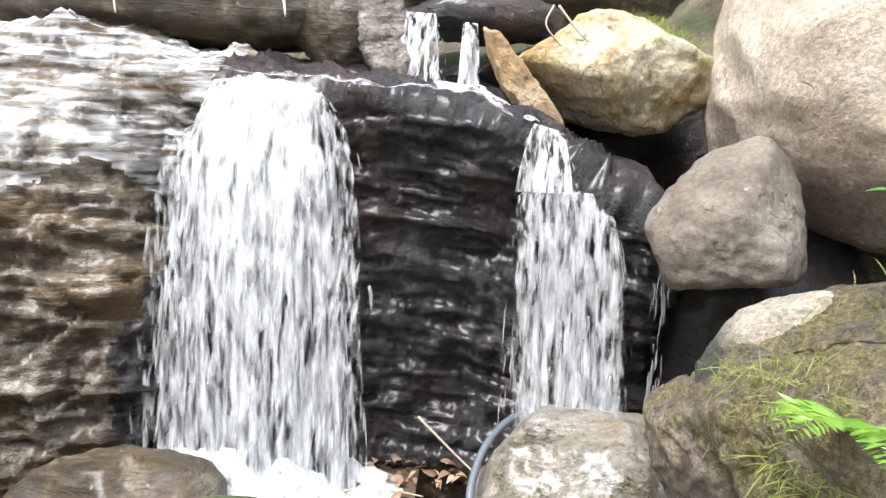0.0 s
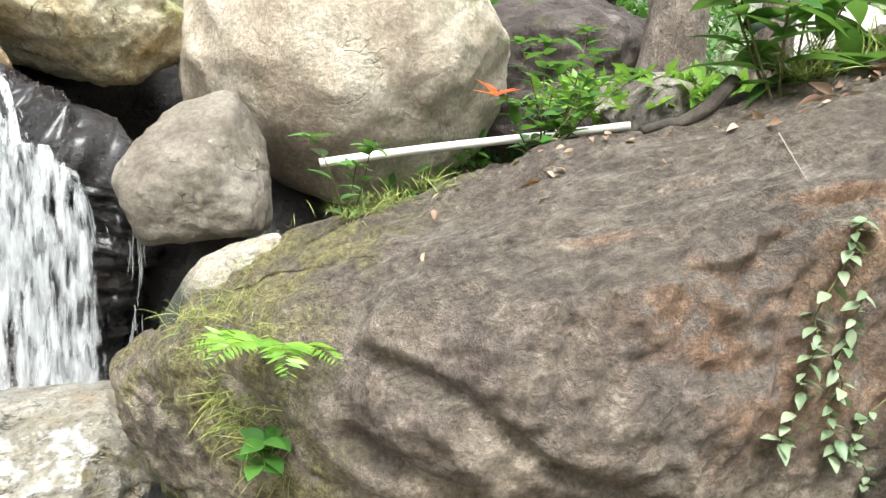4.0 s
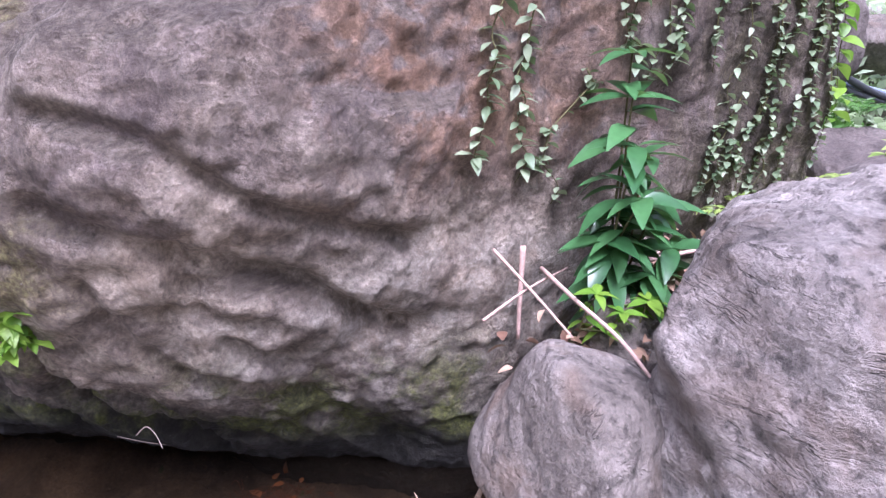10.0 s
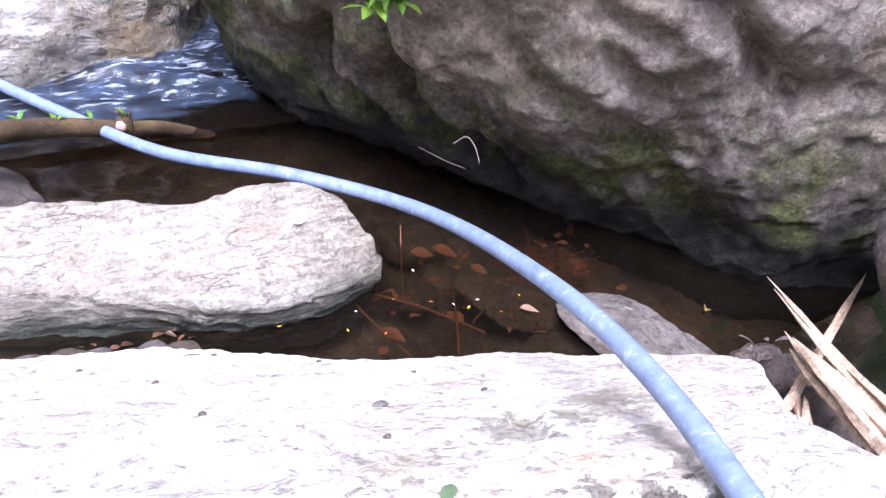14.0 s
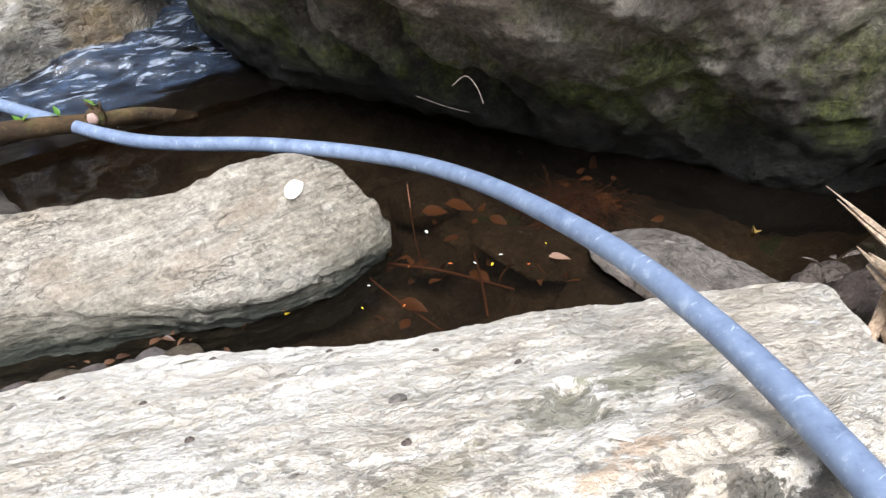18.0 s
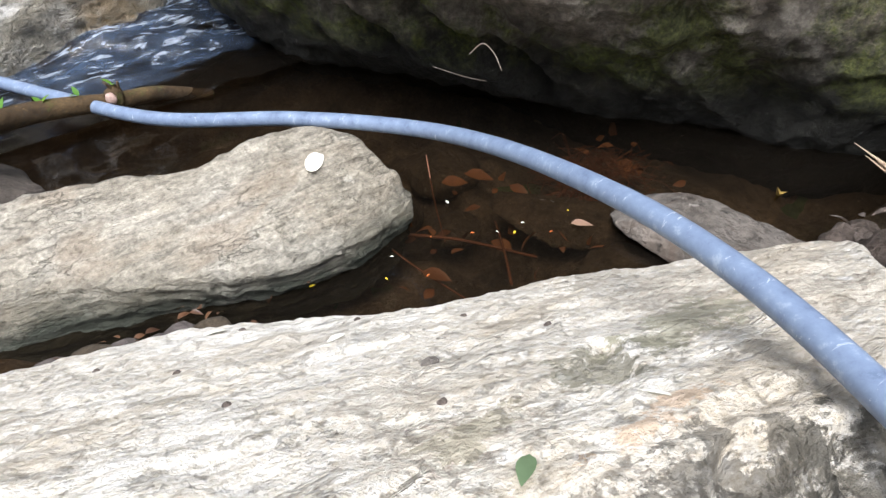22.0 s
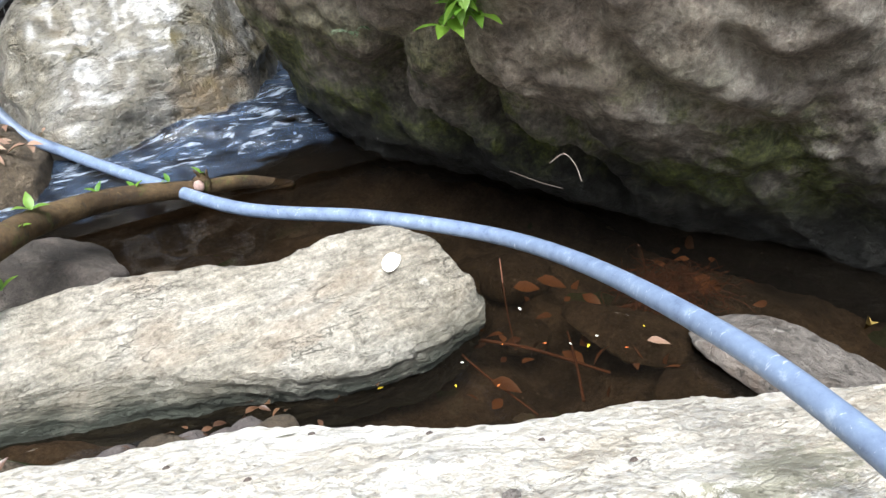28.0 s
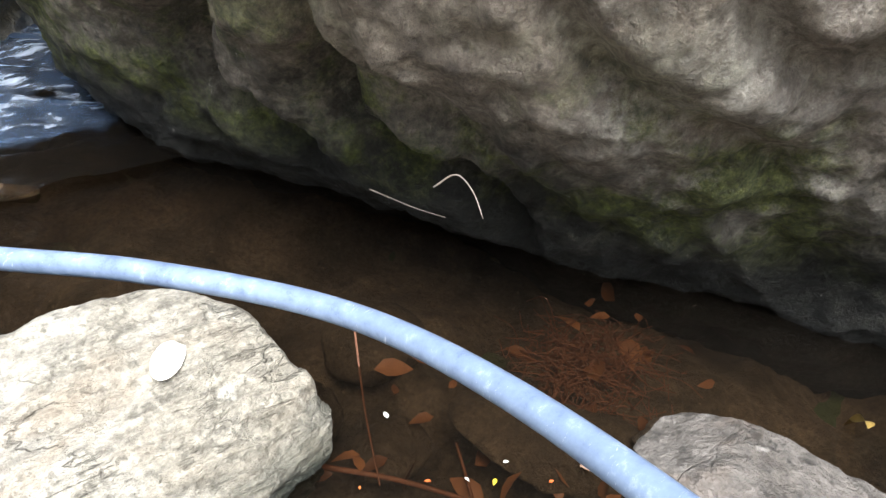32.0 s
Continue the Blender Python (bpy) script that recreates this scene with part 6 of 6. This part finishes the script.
leafy_plant("weed", (3.35, -0.1, 0.8), [(0.05, 0.05, 0.3), (-0.1, 0.1, 0.25), (0.1, -0.1, 0.2)], MID, 9, "green weed between stones", 22, 10)
leafy_plant("weed", (3.3, -0.75, 0.8), [(0.05, 0.15, 0.4), (-0.1, 0.1, 0.45), (0.1, 0.1, 0.5), (-0.15, 0.0, 0.3)], MID, 10, "tall green weed between stones", 23, 10)

for k, (x, y, z) in enumerate(((3.8, -0.3, 0.85), (3.6, -0.42, 0.85), (4.5, -0.1, 0.7), (4.1, -0.5, 0.8), (3.25, -0.42, 0.82), (5.0, -0.4, 0.75), (5.3, 0.3, 0.7), (4.3, 0.25, 0.7))):
    leafy_plant("weed", (x, y, z), [(0.06, 0.05, 0.3), (-0.12, 0.1, 0.26), (0.1, -0.12, 0.28), (0.18, 0.12, 0.2), (-0.08, -0.14, 0.24), (0.0, 0.0, 0.36)], PALE_MID if k % 2 else MID, 9, "bushy pale green weed between stones" if k % 2 else "bushy green weed between stones", 70 + k, 8)

# the tall plant with orange bracts
heli = stems("heliconia", [[(0, 0, 0), (0.02, 0.02, 0.6), (0.0, 0.05, 1.2)]], 0.012, M_STEM, (1.95, -0.32, 0.75))
tagged(heli, "tall plant with broad leaves and orange bracts", "plant")
HL = leaf_mesh("broad_leaf", 0.34, 0.10, M_BRIGHT, bend=0.18, rows=9)
for yaw, pitch, z, s in ((125, 8, 1.12, 0.9), (95, 30, 1.15, 0.8), (-40, 30, 1.1, 1.0), (20, 40, 1.0, 1.0), (200, 20, 0.95, 0.9)):
    add_leaf(heli, HL, (0, 0.04, z), yaw, pitch, 10, s)
BR = leaf_mesh("bract", 0.15, 0.035, M_ORANGE, bend=-0.1)
for k, (yaw, pitch) in enumerate(((110, 35), (100, 15), (60, 40))):
    add_leaf(heli, BR, (-0.02, 0.06, 1.22 + 0.03 * k), yaw, pitch, 0, 1.0, "bract")


# ---- plain colours ----
def plain(name, colour, rough=0.5, grain=60, spread=0.25):
    m, n, l, p = material(name)
    lo, hi = tuple(c * (1 - spread) for c in colour), tuple(min(1, c * (1 + spread)) for c in colour)
    l.new(ramp(m.node_tree, tex_noise(m.node_tree, grain, 5, 0.65), [(0.3, lo), (0.7, hi)]), p.inputs["Base Color"])
    p.inputs["Roughness"].default_value = rough
    bump(m.node_tree, tex_noise(m.node_tree, grain, 4, 0.6), 0.3, 0.003, p)
    return m


M_WHITEPIPE = plain("white_plastic", (0.72, 0.71, 0.66), 0.45, 12, 0.15)
M_BLACKPIPE = plain("black_plastic", (0.04, 0.045, 0.05), 0.4)
M_WHITELEAF = plain("bleached_leaf", (0.80, 0.78, 0.66), 0.6)
M_DULL = plain("dull_yellow_leaf", (0.32, 0.21, 0.05), 0.6)
M_YELLOW = plain("yellow_petal", (0.75, 0.55, 0.03), 0.5)
M_RUST = plain("rusty_roots", (0.17, 0.07, 0.035), 0.8)
M_TWIG = plain("grey_twig", (0.36, 0.29, 0.24), 0.8)
M_PINKSTICK = plain("bleached_stick", (0.45, 0.31, 0.26), 0.8)


def down(tree_, x, y, z=5.0):
    hit = tree_.ray_cast(Vector((x, y, z)), Vector((0, 0, -1)))
    return hit[0], hit[1]


def lying(name, tree_, x, y, length, width, mat, label, yaw, category, lift=0.004, z=5.0, bend=0.1, oval=False):
    """A small flat thing laid on a rock at its slope."""
    at, nrm = down(tree_, x, y, z)
    v, f = leaf_shape(length, width, bend, 0.15, 7)
    v = v - (length / 2, 0, 0)
    if oval:
        ring = [(0.5 * length * q * math.cos(a), 0.5 * width * q * math.sin(a), 0.004 * (1 - q * q)) for q in (0.4, 0.75, 1.0) for a in np.linspace(0, 2 * math.pi, 20, endpoint=False)]
        v = np.array(ring)
        f = [tuple(range(20))] + [(20 * r + k, 20 * r + 20 + k, 20 * r + 20 + (k + 1) % 20, 20 * r + (k + 1) % 20) for r in (0, 1) for k in range(20)]
    ob = mesh_object(name, v, f, mat)
    if nrm.z < 0:
        nrm = -nrm
    ob.matrix_basis = Matrix.Translation(at + nrm * lift) @ nrm.to_track_quat("Z", "Y").to_matrix().to_4x4() @ pose(0, 0, 0, 0, 0, yaw)
    return tagged(ob, label, category)


fv = np.array([flat_rock.matrix_basis @ v.co for v in flat_rock.data.vertices])
flat_tree = BVHTree.FromPolygons([tuple(v) for v in fv.tolist()], [tuple(p_.vertices) for p_ in flat_rock.data.polygons])

# ---- pipes, branch and sticks ----
def bar(name, keys, radius, mat, label, category, count=40, sides=10, taper=None, group=""):
    base = Vector(keys[0])
    v, f = tube(spline([Vector(k) - base for k in keys], count), radius, sides, None if taper is None else np.linspace(taper[0], taper[1], count))
    ob = mesh_object(name, v, f, mat)
    ob.location = base
    return tagged(ob, label, category, group)


line = np.array([(1.47, 2.62, 1.78), (1.8, 2.46, 1.86), (2.1, 2.28, 1.93), (2.45, 2.02, 2.02), (2.75, 1.8, 2.08)])
for q in line:
    hit = down(boulder_tree, q[0], q[1])[0]
    if hit:
        q[2] = max(q[2], hit.z + 0.014)
line = line[:-1]
bar("white_pipe", line.tolist(), 0.017, M_WHITEPIPE, "white plastic pipe lying on the boulder", "pipe")
br = bar("mossy_branch", [(0.97, 2.695, -0.02), (0.8, 2.65, 0.06), (0.65, 2.6, 0.1), (0.5, 2.57, 0.14), (0.36, 2.53, 0.17), (0.2, 2.36, 0.24), (0.09, 2.18, 0.29), (-0.1, 1.95, 0.33), (-0.4, 1.7, 0.34)], 0.036, M_BRANCH,
         "mossy brown branch fallen across the pool", "branch", 70, 12, (0.55, 1.25))
bo = Vector(br.location)
kv, kf = stone_shape((0.026, 0.024, 0.034), 91, sub=3)
kn = mesh_object("knot", kv, kf, M_BRANCH, br, "dark swollen knot")
kn.location = Vector((0.655, 2.595, 0.118)) - bo
cut = mesh_object("cut_face", *stone_shape((0.016, 0.01, 0.016), 92, sub=3, rough=0.15), M_PINKSTICK, br, "pale cut face of a lost twig")
cut.location = Vector((0.64, 2.568, 0.125)) - bo
for ang, ln in ((70, 0.05), (110, 0.06), (-100, 0.05), (150, 0.035)):
    tip = Vector((math.cos(radians(ang)) * ln, -0.01, math.sin(radians(ang)) * ln))
    tv, tf_ = tube(spline([(0, 0, 0), tuple(0.55 * tip + Vector((0.006, 0, 0))), tuple(tip)], 8), 0.008, 6, np.linspace(1, 0.4, 8))
    stub = mesh_object("twig_stub", tv, tf_, M_BRANCH, br)
    stub.location = Vector((0.655, 2.59, 0.12)) - bo
for k, (x, y, z) in enumerate(((0.46, 2.56, 0.17), (0.36, 2.53, 0.2), (0.56, 2.59, 0.15), (0.66, 2.6, 0.15), (0.16, 2.28, 0.27), (0.13, 2.25, 0.27), (0.1, 2.2, 0.24), (0.1, 2.15, 0.2), (0.07, 2.12, 0.2), (0.2, 2.35, 0.28))):
    for q in range(3 if k > 3 else 2):
        add_leaf(br, LIT, Vector((x, y, z)) - bo, 50 * k + 120 * q, 55 - 10 * q, 0, 0.5 + 0.25 * (k > 3))
rl = mesh_object("dead_leaf", *leaf_shape(0.09, 0.04, 0.5, 0.6, 6), M_DRYLEAF)
rl.matrix_basis = pose(0.27, 3.2, 0.095, 20, -20, 60)
tagged(rl, "curled red-brown dead leaf caught on the pipe", "leaf")

SL = "bleached fallen stick among the stones"
for keys, r in (([(2.203, 1.061, 0.933), (2.165, 0.9, 0.86), (2.12, 0.73, 0.78)], 0.007), ([(1.998, 0.95, 0.805), (2.18, 0.92, 0.85), (2.37, 0.89, 0.87)], 0.006), ([(2.29, 0.938, 0.88), (2.15, 0.75, 0.88), (2.03, 0.56, 0.87), (1.95, 0.44, 0.84)], 0.009),
                ([(2.259, 0.99, 0.948), (2.245, 0.98, 0.8), (2.236, 0.97, 0.647)], 0.012), ([(2.14, 0.45, 0.86), (2.05, 0.36, 0.8), (1.98, 0.33, 0.66), (1.84, 0.33, 0.5), (1.7, 0.36, 0.4)], 0.012), ([(2.1, 0.42, 0.84), (2.02, 0.3, 0.7), (1.95, 0.27, 0.5)], 0.009),
                ([(2.16, 0.35, 1.0), (2.1, 0.35, 0.92), (2.02, 0.36, 0.8)], 0.008), ([(2.6, 0.75, 0.86), (2.8, 0.62, 0.88), (2.95, 0.5, 0.9)], 0.01), ([(2.5, 0.72, 0.84), (2.7, 0.74, 0.86), (2.9, 0.66, 0.88)], 0.006)):
    bar("stick", keys, 0.75 * r, M_PINKSTICK, SL, "stick", 14, 7, (1.1, 0.7), "fallen sticks")


def split_wood(a, b, r0, r1, seed, label):
    """Torn wood: a bundle of angular slivers of uneven length that taper to ragged points."""
    rng = np.random.RandomState(seed)
    a, b = np.array(a), np.array(b)
    axis = (b - a) / np.linalg.norm(b - a)
    s1 = np.cross(axis, (0, 0, 1.0))
    s1 /= np.linalg.norm(s1)
    s2 = np.cross(s1, axis)
    ob = None
    for k in range(7):
        vs, fs = [], []
        w = rng.rand() * 6.28
        off = (math.cos(w) * s1 + math.sin(w) * s2) * r1 * 0.6 * (k > 0)
        t0, t1 = 0.35 * rng.rand() * (k > 0), 1 + 0.06 * rng.rand()
        rad = r1 * (0.35 + 0.35 * rng.rand())
        rows = np.linspace(t0, t1, 9)
        base = len(vs)
        kink = rng.normal(size=3) * r1 * 0.25
        for t in rows:
            grow = (0.15 + 0.85 * min(1, (t - t0) / 0.25)) * (r0 / r1 + (1 - r0 / r1) * t)
            c = (b - a) * t + off * (0.5 + 0.5 * t) + kink * math.sin(5 * t)
            for q in range(5):
                g = w + q * 1.2566 + 0.3 * math.sin(9 * t + q)
                vs.append(c + rad * grow * (0.75 + 0.5 * rng.rand()) * (math.cos(g) * s1 + 0.6 * math.sin(g) * s2))
        for r in range(8):
            for q in range(5):
                n_ = (q + 1) % 5
                fs.append((base + 5 * r + q, base + 5 * r + n_, base + 5 * r + 5 + n_, base + 5 * r + 5 + q))
        fs += [tuple(base + q for q in range(5))[::-1], tuple(base + 40 + q for q in range(5))]
        piece = mesh_object("splinter" if ob else "split_wood", np.array(vs), fs, M_WOOD, ob, smooth=False)
        ob = ob or piece
    ob.location = a
    return tagged(ob, label, "wood", "split wood")


split_wood((1.758, 0.99, 0.343), (1.40, 0.47, 0.43), 0.013, 0.022, 1, "pale torn plank of dry wood")
split_wood((1.606, 0.838, 0.345), (1.33, 0.46, 0.44), 0.022, 0.034, 2, "thick torn plank of dry wood")
split_wood((1.954, 0.86, 0.391), (1.45, 0.71, 0.30), 0.008, 0.011, 3, "thin brown stick of dry wood")
split_wood((1.52, 0.72, 0.3), (1.33, 0.6, 0.34), 0.018, 0.021, 4, "pale upright piece of dry wood")
for k, (at, s) in enumerate((((1.66, 0.78, 0.16), (0.13, 0.09, 0.09)), ((1.76, 0.9, 0.1), (0.08, 0.07, 0.06)), ((1.58, 0.68, 0.2), (0.1, 0.08, 0.1)))):
    stone("rotten_bark", at, s, M_BARK, "lump of rotten brown bark", 80 + k, "bark", "rotten bark", sub=4, rough=0.12, freq=2.5)


def litter(name, centre, spread, count, mat, label, seed, size=0.06, tree_=None):
    rng = np.random.RandomState(seed)
    p = np.array(centre) + rng.normal(size=(count, 3)) * spread
    if tree_:
        for q in p:
            hit = down(tree_, q[0], q[1])[0]
            if hit:
                q[2] = hit.z + 0.008
    else:
        p[:, 2] = np.maximum(p[:, 2], ground_height(p[:, :2]) + 0.01)
    w = np.c_[rng.normal(size=(count, 2)), 0.35 * rng.normal(size=count)]
    return tagged(many_leaves(name, p, w, size * (0.6 + 0.7 * rng.rand(count)), mat, leaf_shape(1.0, 0.45, 0.4, 0.4, 5)), label, "leaf litter", kind="stuff")


litter("bark_flakes", (1.66, 0.76, 0.22), (0.06, 0.05, 0.02), 90, M_BARK, "brown flakes of rotten bark beside the ledge", 8, 0.04)
litter("leaf_litter", (2.75, 0.6, 0.82), (0.22, 0.12, 0.02), 110, M_DRYLEAF, "brown dead leaves piled between stones", 1, 0.075)
litter("leaf_litter", (2.2, 0.68, 0.74), (0.12, 0.1, 0.02), 50, M_DRYLEAF, "brown dead leaves under the plant", 2, 0.06)
litter("crest_litter", (1.82, 1.8, 1.9), (0.06, 0.05, 0.01), 16, M_DRYLEAF, "pale dead leaves on the boulder", 3, 0.055, boulder_tree)
litter("crest_litter", (2.9, 1.4, 2.3), (0.3, 0.08, 0.01), 50, M_DRYLEAF, "dead leaves along the boulder's crest", 4, 0.07, boulder_tree)
litter("crest_litter", (2.15, 1.85, 2.0), (0.35, 0.15, 0.01), 50, M_DRYLEAF, "dead leaves under the shrub", 5, 0.04, boulder_tree)
litter("crack_litter", (0.28, 1.66, 0.03), (0.2, 0.03, 0.01), 60, M_WETLEAF, "brown dead leaves caught between the stones", 9, 0.03)
litter("stream_litter", (0.05, 3.02, 0.2), (0.10, 0.09, 0.01), 45, M_DRYLEAF, "red-brown dead leaves caught on the rock beside the pipe", 7, 0.06)
litter("falls_litter", (-0.15, 4.0, 0.08), (0.25, 0.1, 0.03), 60, M_DRYLEAF, "dead leaves washed up below the falls", 6, 0.09)
# the dark root on the crest, straw and rootlets
rk = []
for x, y, h in ((2.3, 1.84, 0.0), (2.38, 1.82, 0.02), (2.46, 1.8, 0.01), (2.54, 1.76, 0.03), (2.6, 1.74, 0.08), (2.64, 1.74, 0.14)):
    rk.append((x, y, down(boulder_tree, x, y)[0].z + h))
bar("tree_root", rk, 0.024, M_ROOT, "dark knobbly root over the boulder's crest", "root", 30, 9, (0.7, 1.3))
for keys, r in (([(2.2, 1.29, 2.06), (2.18, 1.2, 1.95), (2.16, 1.1, 1.83)], 0.003), ([(1.435, 1.88, 0.3), (1.455, 1.85, 0.335), (1.462, 1.81, 0.32), (1.46, 1.773, 0.285)], 0.0035), ([(1.42, 2.06, 0.12), (1.47, 2.0, 0.10), (1.52, 1.94, 0.085)], 0.003)):
    pts = [on_boulder(*k)[0] + on_boulder(*k)[1] * 0.008 for k in keys] if r < 0.0035 else [Vector(k) for k in keys]
    bar("rootlet", pts, 0.55 * r, M_TWIG, "thin pale rootlet hanging on the boulder", "rootlet", 16, 6, (1, 0.6), "rootlets")
bar("black_pipe", [(5.0, 0.95, 1.36), (5.25, 0.74, 1.28), (5.65, 0.48, 1.12), (5.92, 0.05, 1.06)], 0.022, M_BLACKPIPE, "black plastic pipe crossing the gully", "pipe", group="black pipes")
bar("black_pipe", [(5.0, 1.0, 1.3), (5.3, 0.75, 1.2), (5.7, 0.45, 1.08), (6.0, 0.0, 1.02)], 0.022, M_BLACKPIPE, "black plastic pipe crossing the gully", "pipe", group="black pipes")
bar("grey_pipe", [(5.1, 0.95, 1.4), (5.5, 0.7, 1.2), (6.0, 0.05, 1.04)], 0.02, M_PIPE, "grey plastic pipe crossing the gully", "pipe")
bar("pipe_stub", [(6.05, 0.47, 1.58), (6.0, 0.4, 1.4), (5.9, 0.27, 1.08)], 0.03, M_BLACKPIPE, "upright black pipe end in the weeds", "pipe")

# ---- small things on the rocks and in the pool ----
lying("white_leaf", flat_tree, 0.92, 1.83, 0.08, 0.044, M_WHITELEAF, "oval bleached leaf on the flat stone", 75, "leaf", oval=True)
lying("pale_leaf", ledge_tree, 0.645, 1.236, 0.035, 0.016, M_WHITELEAF, "small pale leaf on the ledge", 15, "leaf")
lying("green_leaf", ledge_tree, 0.593, 0.73, 0.05, 0.02, M_VINE, "small grey-green leaf on the ledge", 70, "leaf")
lying("pale_leaf", ledge_tree, 0.784, 0.729, 0.04, 0.01, M_WHITELEAF, "thin pale chip on the ledge", -10, "leaf")
lying("pale_leaf", ledge_tree, 0.50, 1.47, 0.06, 0.03, M_WHITELEAF, "pale patch of leaf at the ledge's rim", 0, "leaf")
at, _ = down(ledge_tree, 0.683, 1.015)
stone("pebble", at, (0.014, 0.009, 0.007), M_GREY, "small dark pebble on the ledge", 95, "pebble", sub=3)
for k, (x, y) in enumerate(((0.55, 1.44), (0.72, 1.3), (0.4, 1.3), (0.3, 1.45), (0.9, 1.0), (0.62, 0.9), (0.42, 1.1), (0.85, 1.15))):
    at, _ = down(ledge_tree, x, y)
    stone("grit", at, (0.007, 0.005, 0.004), M_BARK, "speck of dark grit on the ledge", 120 + k, "grit", "grit on the ledge", sub=2)
for k, (x, y, s) in enumerate(((0.30, 1.655, 0.05), (0.42, 1.625, 0.035), (0.52, 1.6, 0.04), (0.22, 1.69, 0.035), (0.12, 1.7, 0.045), (0.36, 1.66, 0.03), (0.0, 1.74, 0.055), (0.47, 1.64, 0.03), (0.17, 1.66, 0.03), (0.26, 1.63, 0.028), (0.06, 1.68, 0.035))):
    stone("small_stone", (x, y, 0.02), (s * 1.3, s, s * 0.7), M_DARKSTONE if k % 2 else M_BED, "small wet stone in the crack", 130 + k, "stone", "small stones", sub=3)
for k, (x, y, s) in enumerate(((0.769, 1.621, 0.016), (1.22, 1.688, 0.018), (1.2, 1.549, 0.012), (1.288, 1.494, 0.014), (1.248, 1.524, 0.01), (1.354, 1.439, 0.011), (1.452, 1.473, 0.01), (0.985, 1.594, 0.01), (1.018, 1.492, 0.01), (0.928, 1.543, 0.009), (1.32, 1.51, 0.012), (1.1, 1.6, 0.008))):
    v, f = leaf_shape(s, s * 0.5, 0.1, 0.3, 5)
    ob = mesh_object("petal", v, f, M_YELLOW if k % 3 == 0 else (M_WHITELEAF if k % 3 == 1 else M_ORANGE))
    ob.matrix_basis = pose(x, y, 0.008, 0, 0, 70 * k)
    tagged(ob, "tiny fallen petal floating on the pool", "petal", "floating petals")
v, f = leaf_shape(0.06, 0.028, 0.15, 0.3, 6)
ob = mesh_object("floating_leaf", v, f, M_DRYLEAF)
ob.matrix_basis = pose(1.42, 1.43, 0.01, 0, 0, -35)
tagged(ob, "orange dead leaf floating on the pool", "leaf")
v, f = leaf_shape(0.10, 0.028, 0.7, 0.6, 7)
ob = mesh_object("yellow_leaf", v, f, M_DULL)
ob.matrix_basis = pose(1.9, 1.16, 0.05, 10, 5, 20)
tagged(ob, "curled yellow dead leaf at the water's edge", "leaf")
rng = np.random.RandomState(9)
n = 70
p = np.c_[0.95 + 1.0 * rng.rand(n), 1.25 + 0.6 * rng.rand(n), -0.03 - 0.05 * rng.rand(n)]
tagged(many_leaves("sunken_leaves", p, np.c_[rng.normal(size=(n, 2)), 0.1 * rng.normal(size=n)], 0.03 + 0.06 * rng.rand(n), M_SUNKLEAF, leaf_shape(1.0, 0.5, 0.2, 0.3, 5)), "orange-brown leaves sunk in the pool", "leaf litter", kind="stuff")
vs, fs = [], []
for k in range(420):
    a = np.array((1.70, 1.62, -0.065)) + rng.normal(size=3) * (0.07, 0.06, 0.015)
    b = a + rng.normal(size=3) * (0.05, 0.05, 0.012)
    v, f = tube(spline([a, 0.5 * (a + b) + rng.normal(size=3) * 0.02, b], 7), 0.0012, 4)
    fs += [tuple(i + len(vs) for i in q) for q in f]
    vs += v.tolist()
tagged(mesh_object("root_mass", np.array(vs), fs, M_RUST), "tangle of rust-brown roots in the water", "roots", kind="stuff")
for keys, r in (([(1.1, 1.72, -0.06), (1.2, 1.6, -0.05), (1.32, 1.44, -0.06)], 0.009), ([(1.02, 1.75, -0.04), (1.04, 1.6, -0.05), (1.08, 1.42, -0.06)], 0.006), ([(1.2, 1.4, -0.06), (1.26, 1.5, -0.05), (1.33, 1.62, -0.06)], 0.007), ([(1.3, 1.9, 0.02), (1.22, 1.75, -0.02), (1.16, 1.62, -0.05)], 0.004)):
    bar("sunken_twig", keys, 0.6 * r, M_RUST, "brown twig sunk in the pool", "twig", 14, 7, (1, 0.7), "sunken twigs")
for k, (x, y, s) in enumerate(((1.12, 1.86, 0.09), (1.5, 1.3, 0.1), (1.25, 1.7, 0.06), (0.9, 2.0, 0.08), (1.4, 1.95, 0.09), (1.0, 2.3, 0.1), (0.7, 2.3, 0.08), (1.75, 1.35, 0.08))):
    stone("sunken_stone", (x, y, -0.11), (s * 1.3, s, s * 0.6), M_BED, "brown stone under the water", 150 + k, "stone", "sunken stones", sub=3)
for k, x in enumerate((-2.15, -1.55, -1.1)):
    bar("hanging_root", [(x, 4.72, 2.86), (x + 0.02, 4.7, 2.74), (x + 0.03, 4.69, 2.64)], 0.018, M_WHITELEAF, "pale root hanging over the lip", "root", 10, 6, (0.8, 0.3), "hanging roots")
for keys in ([(0.55, 4.7, 2.75), (0.5, 4.6, 2.62), (0.62, 4.6, 2.48)], [(0.58, 4.7, 2.75), (0.7, 4.6, 2.58), (0.8, 4.6, 2.5)], [(-0.15, 3.9, 0.45), (0.1, 3.8, 0.25), (0.3, 3.7, 0.12)], [(-0.6, 3.7, 0.1), (-0.3, 3.75, 0.09), (-0.1, 3.72, 0.08)]):
    bar("twig", keys, 0.008, M_TWIG, "thin bare twig by the falls", "twig", 14, 6, (1, 0.5), "twigs")
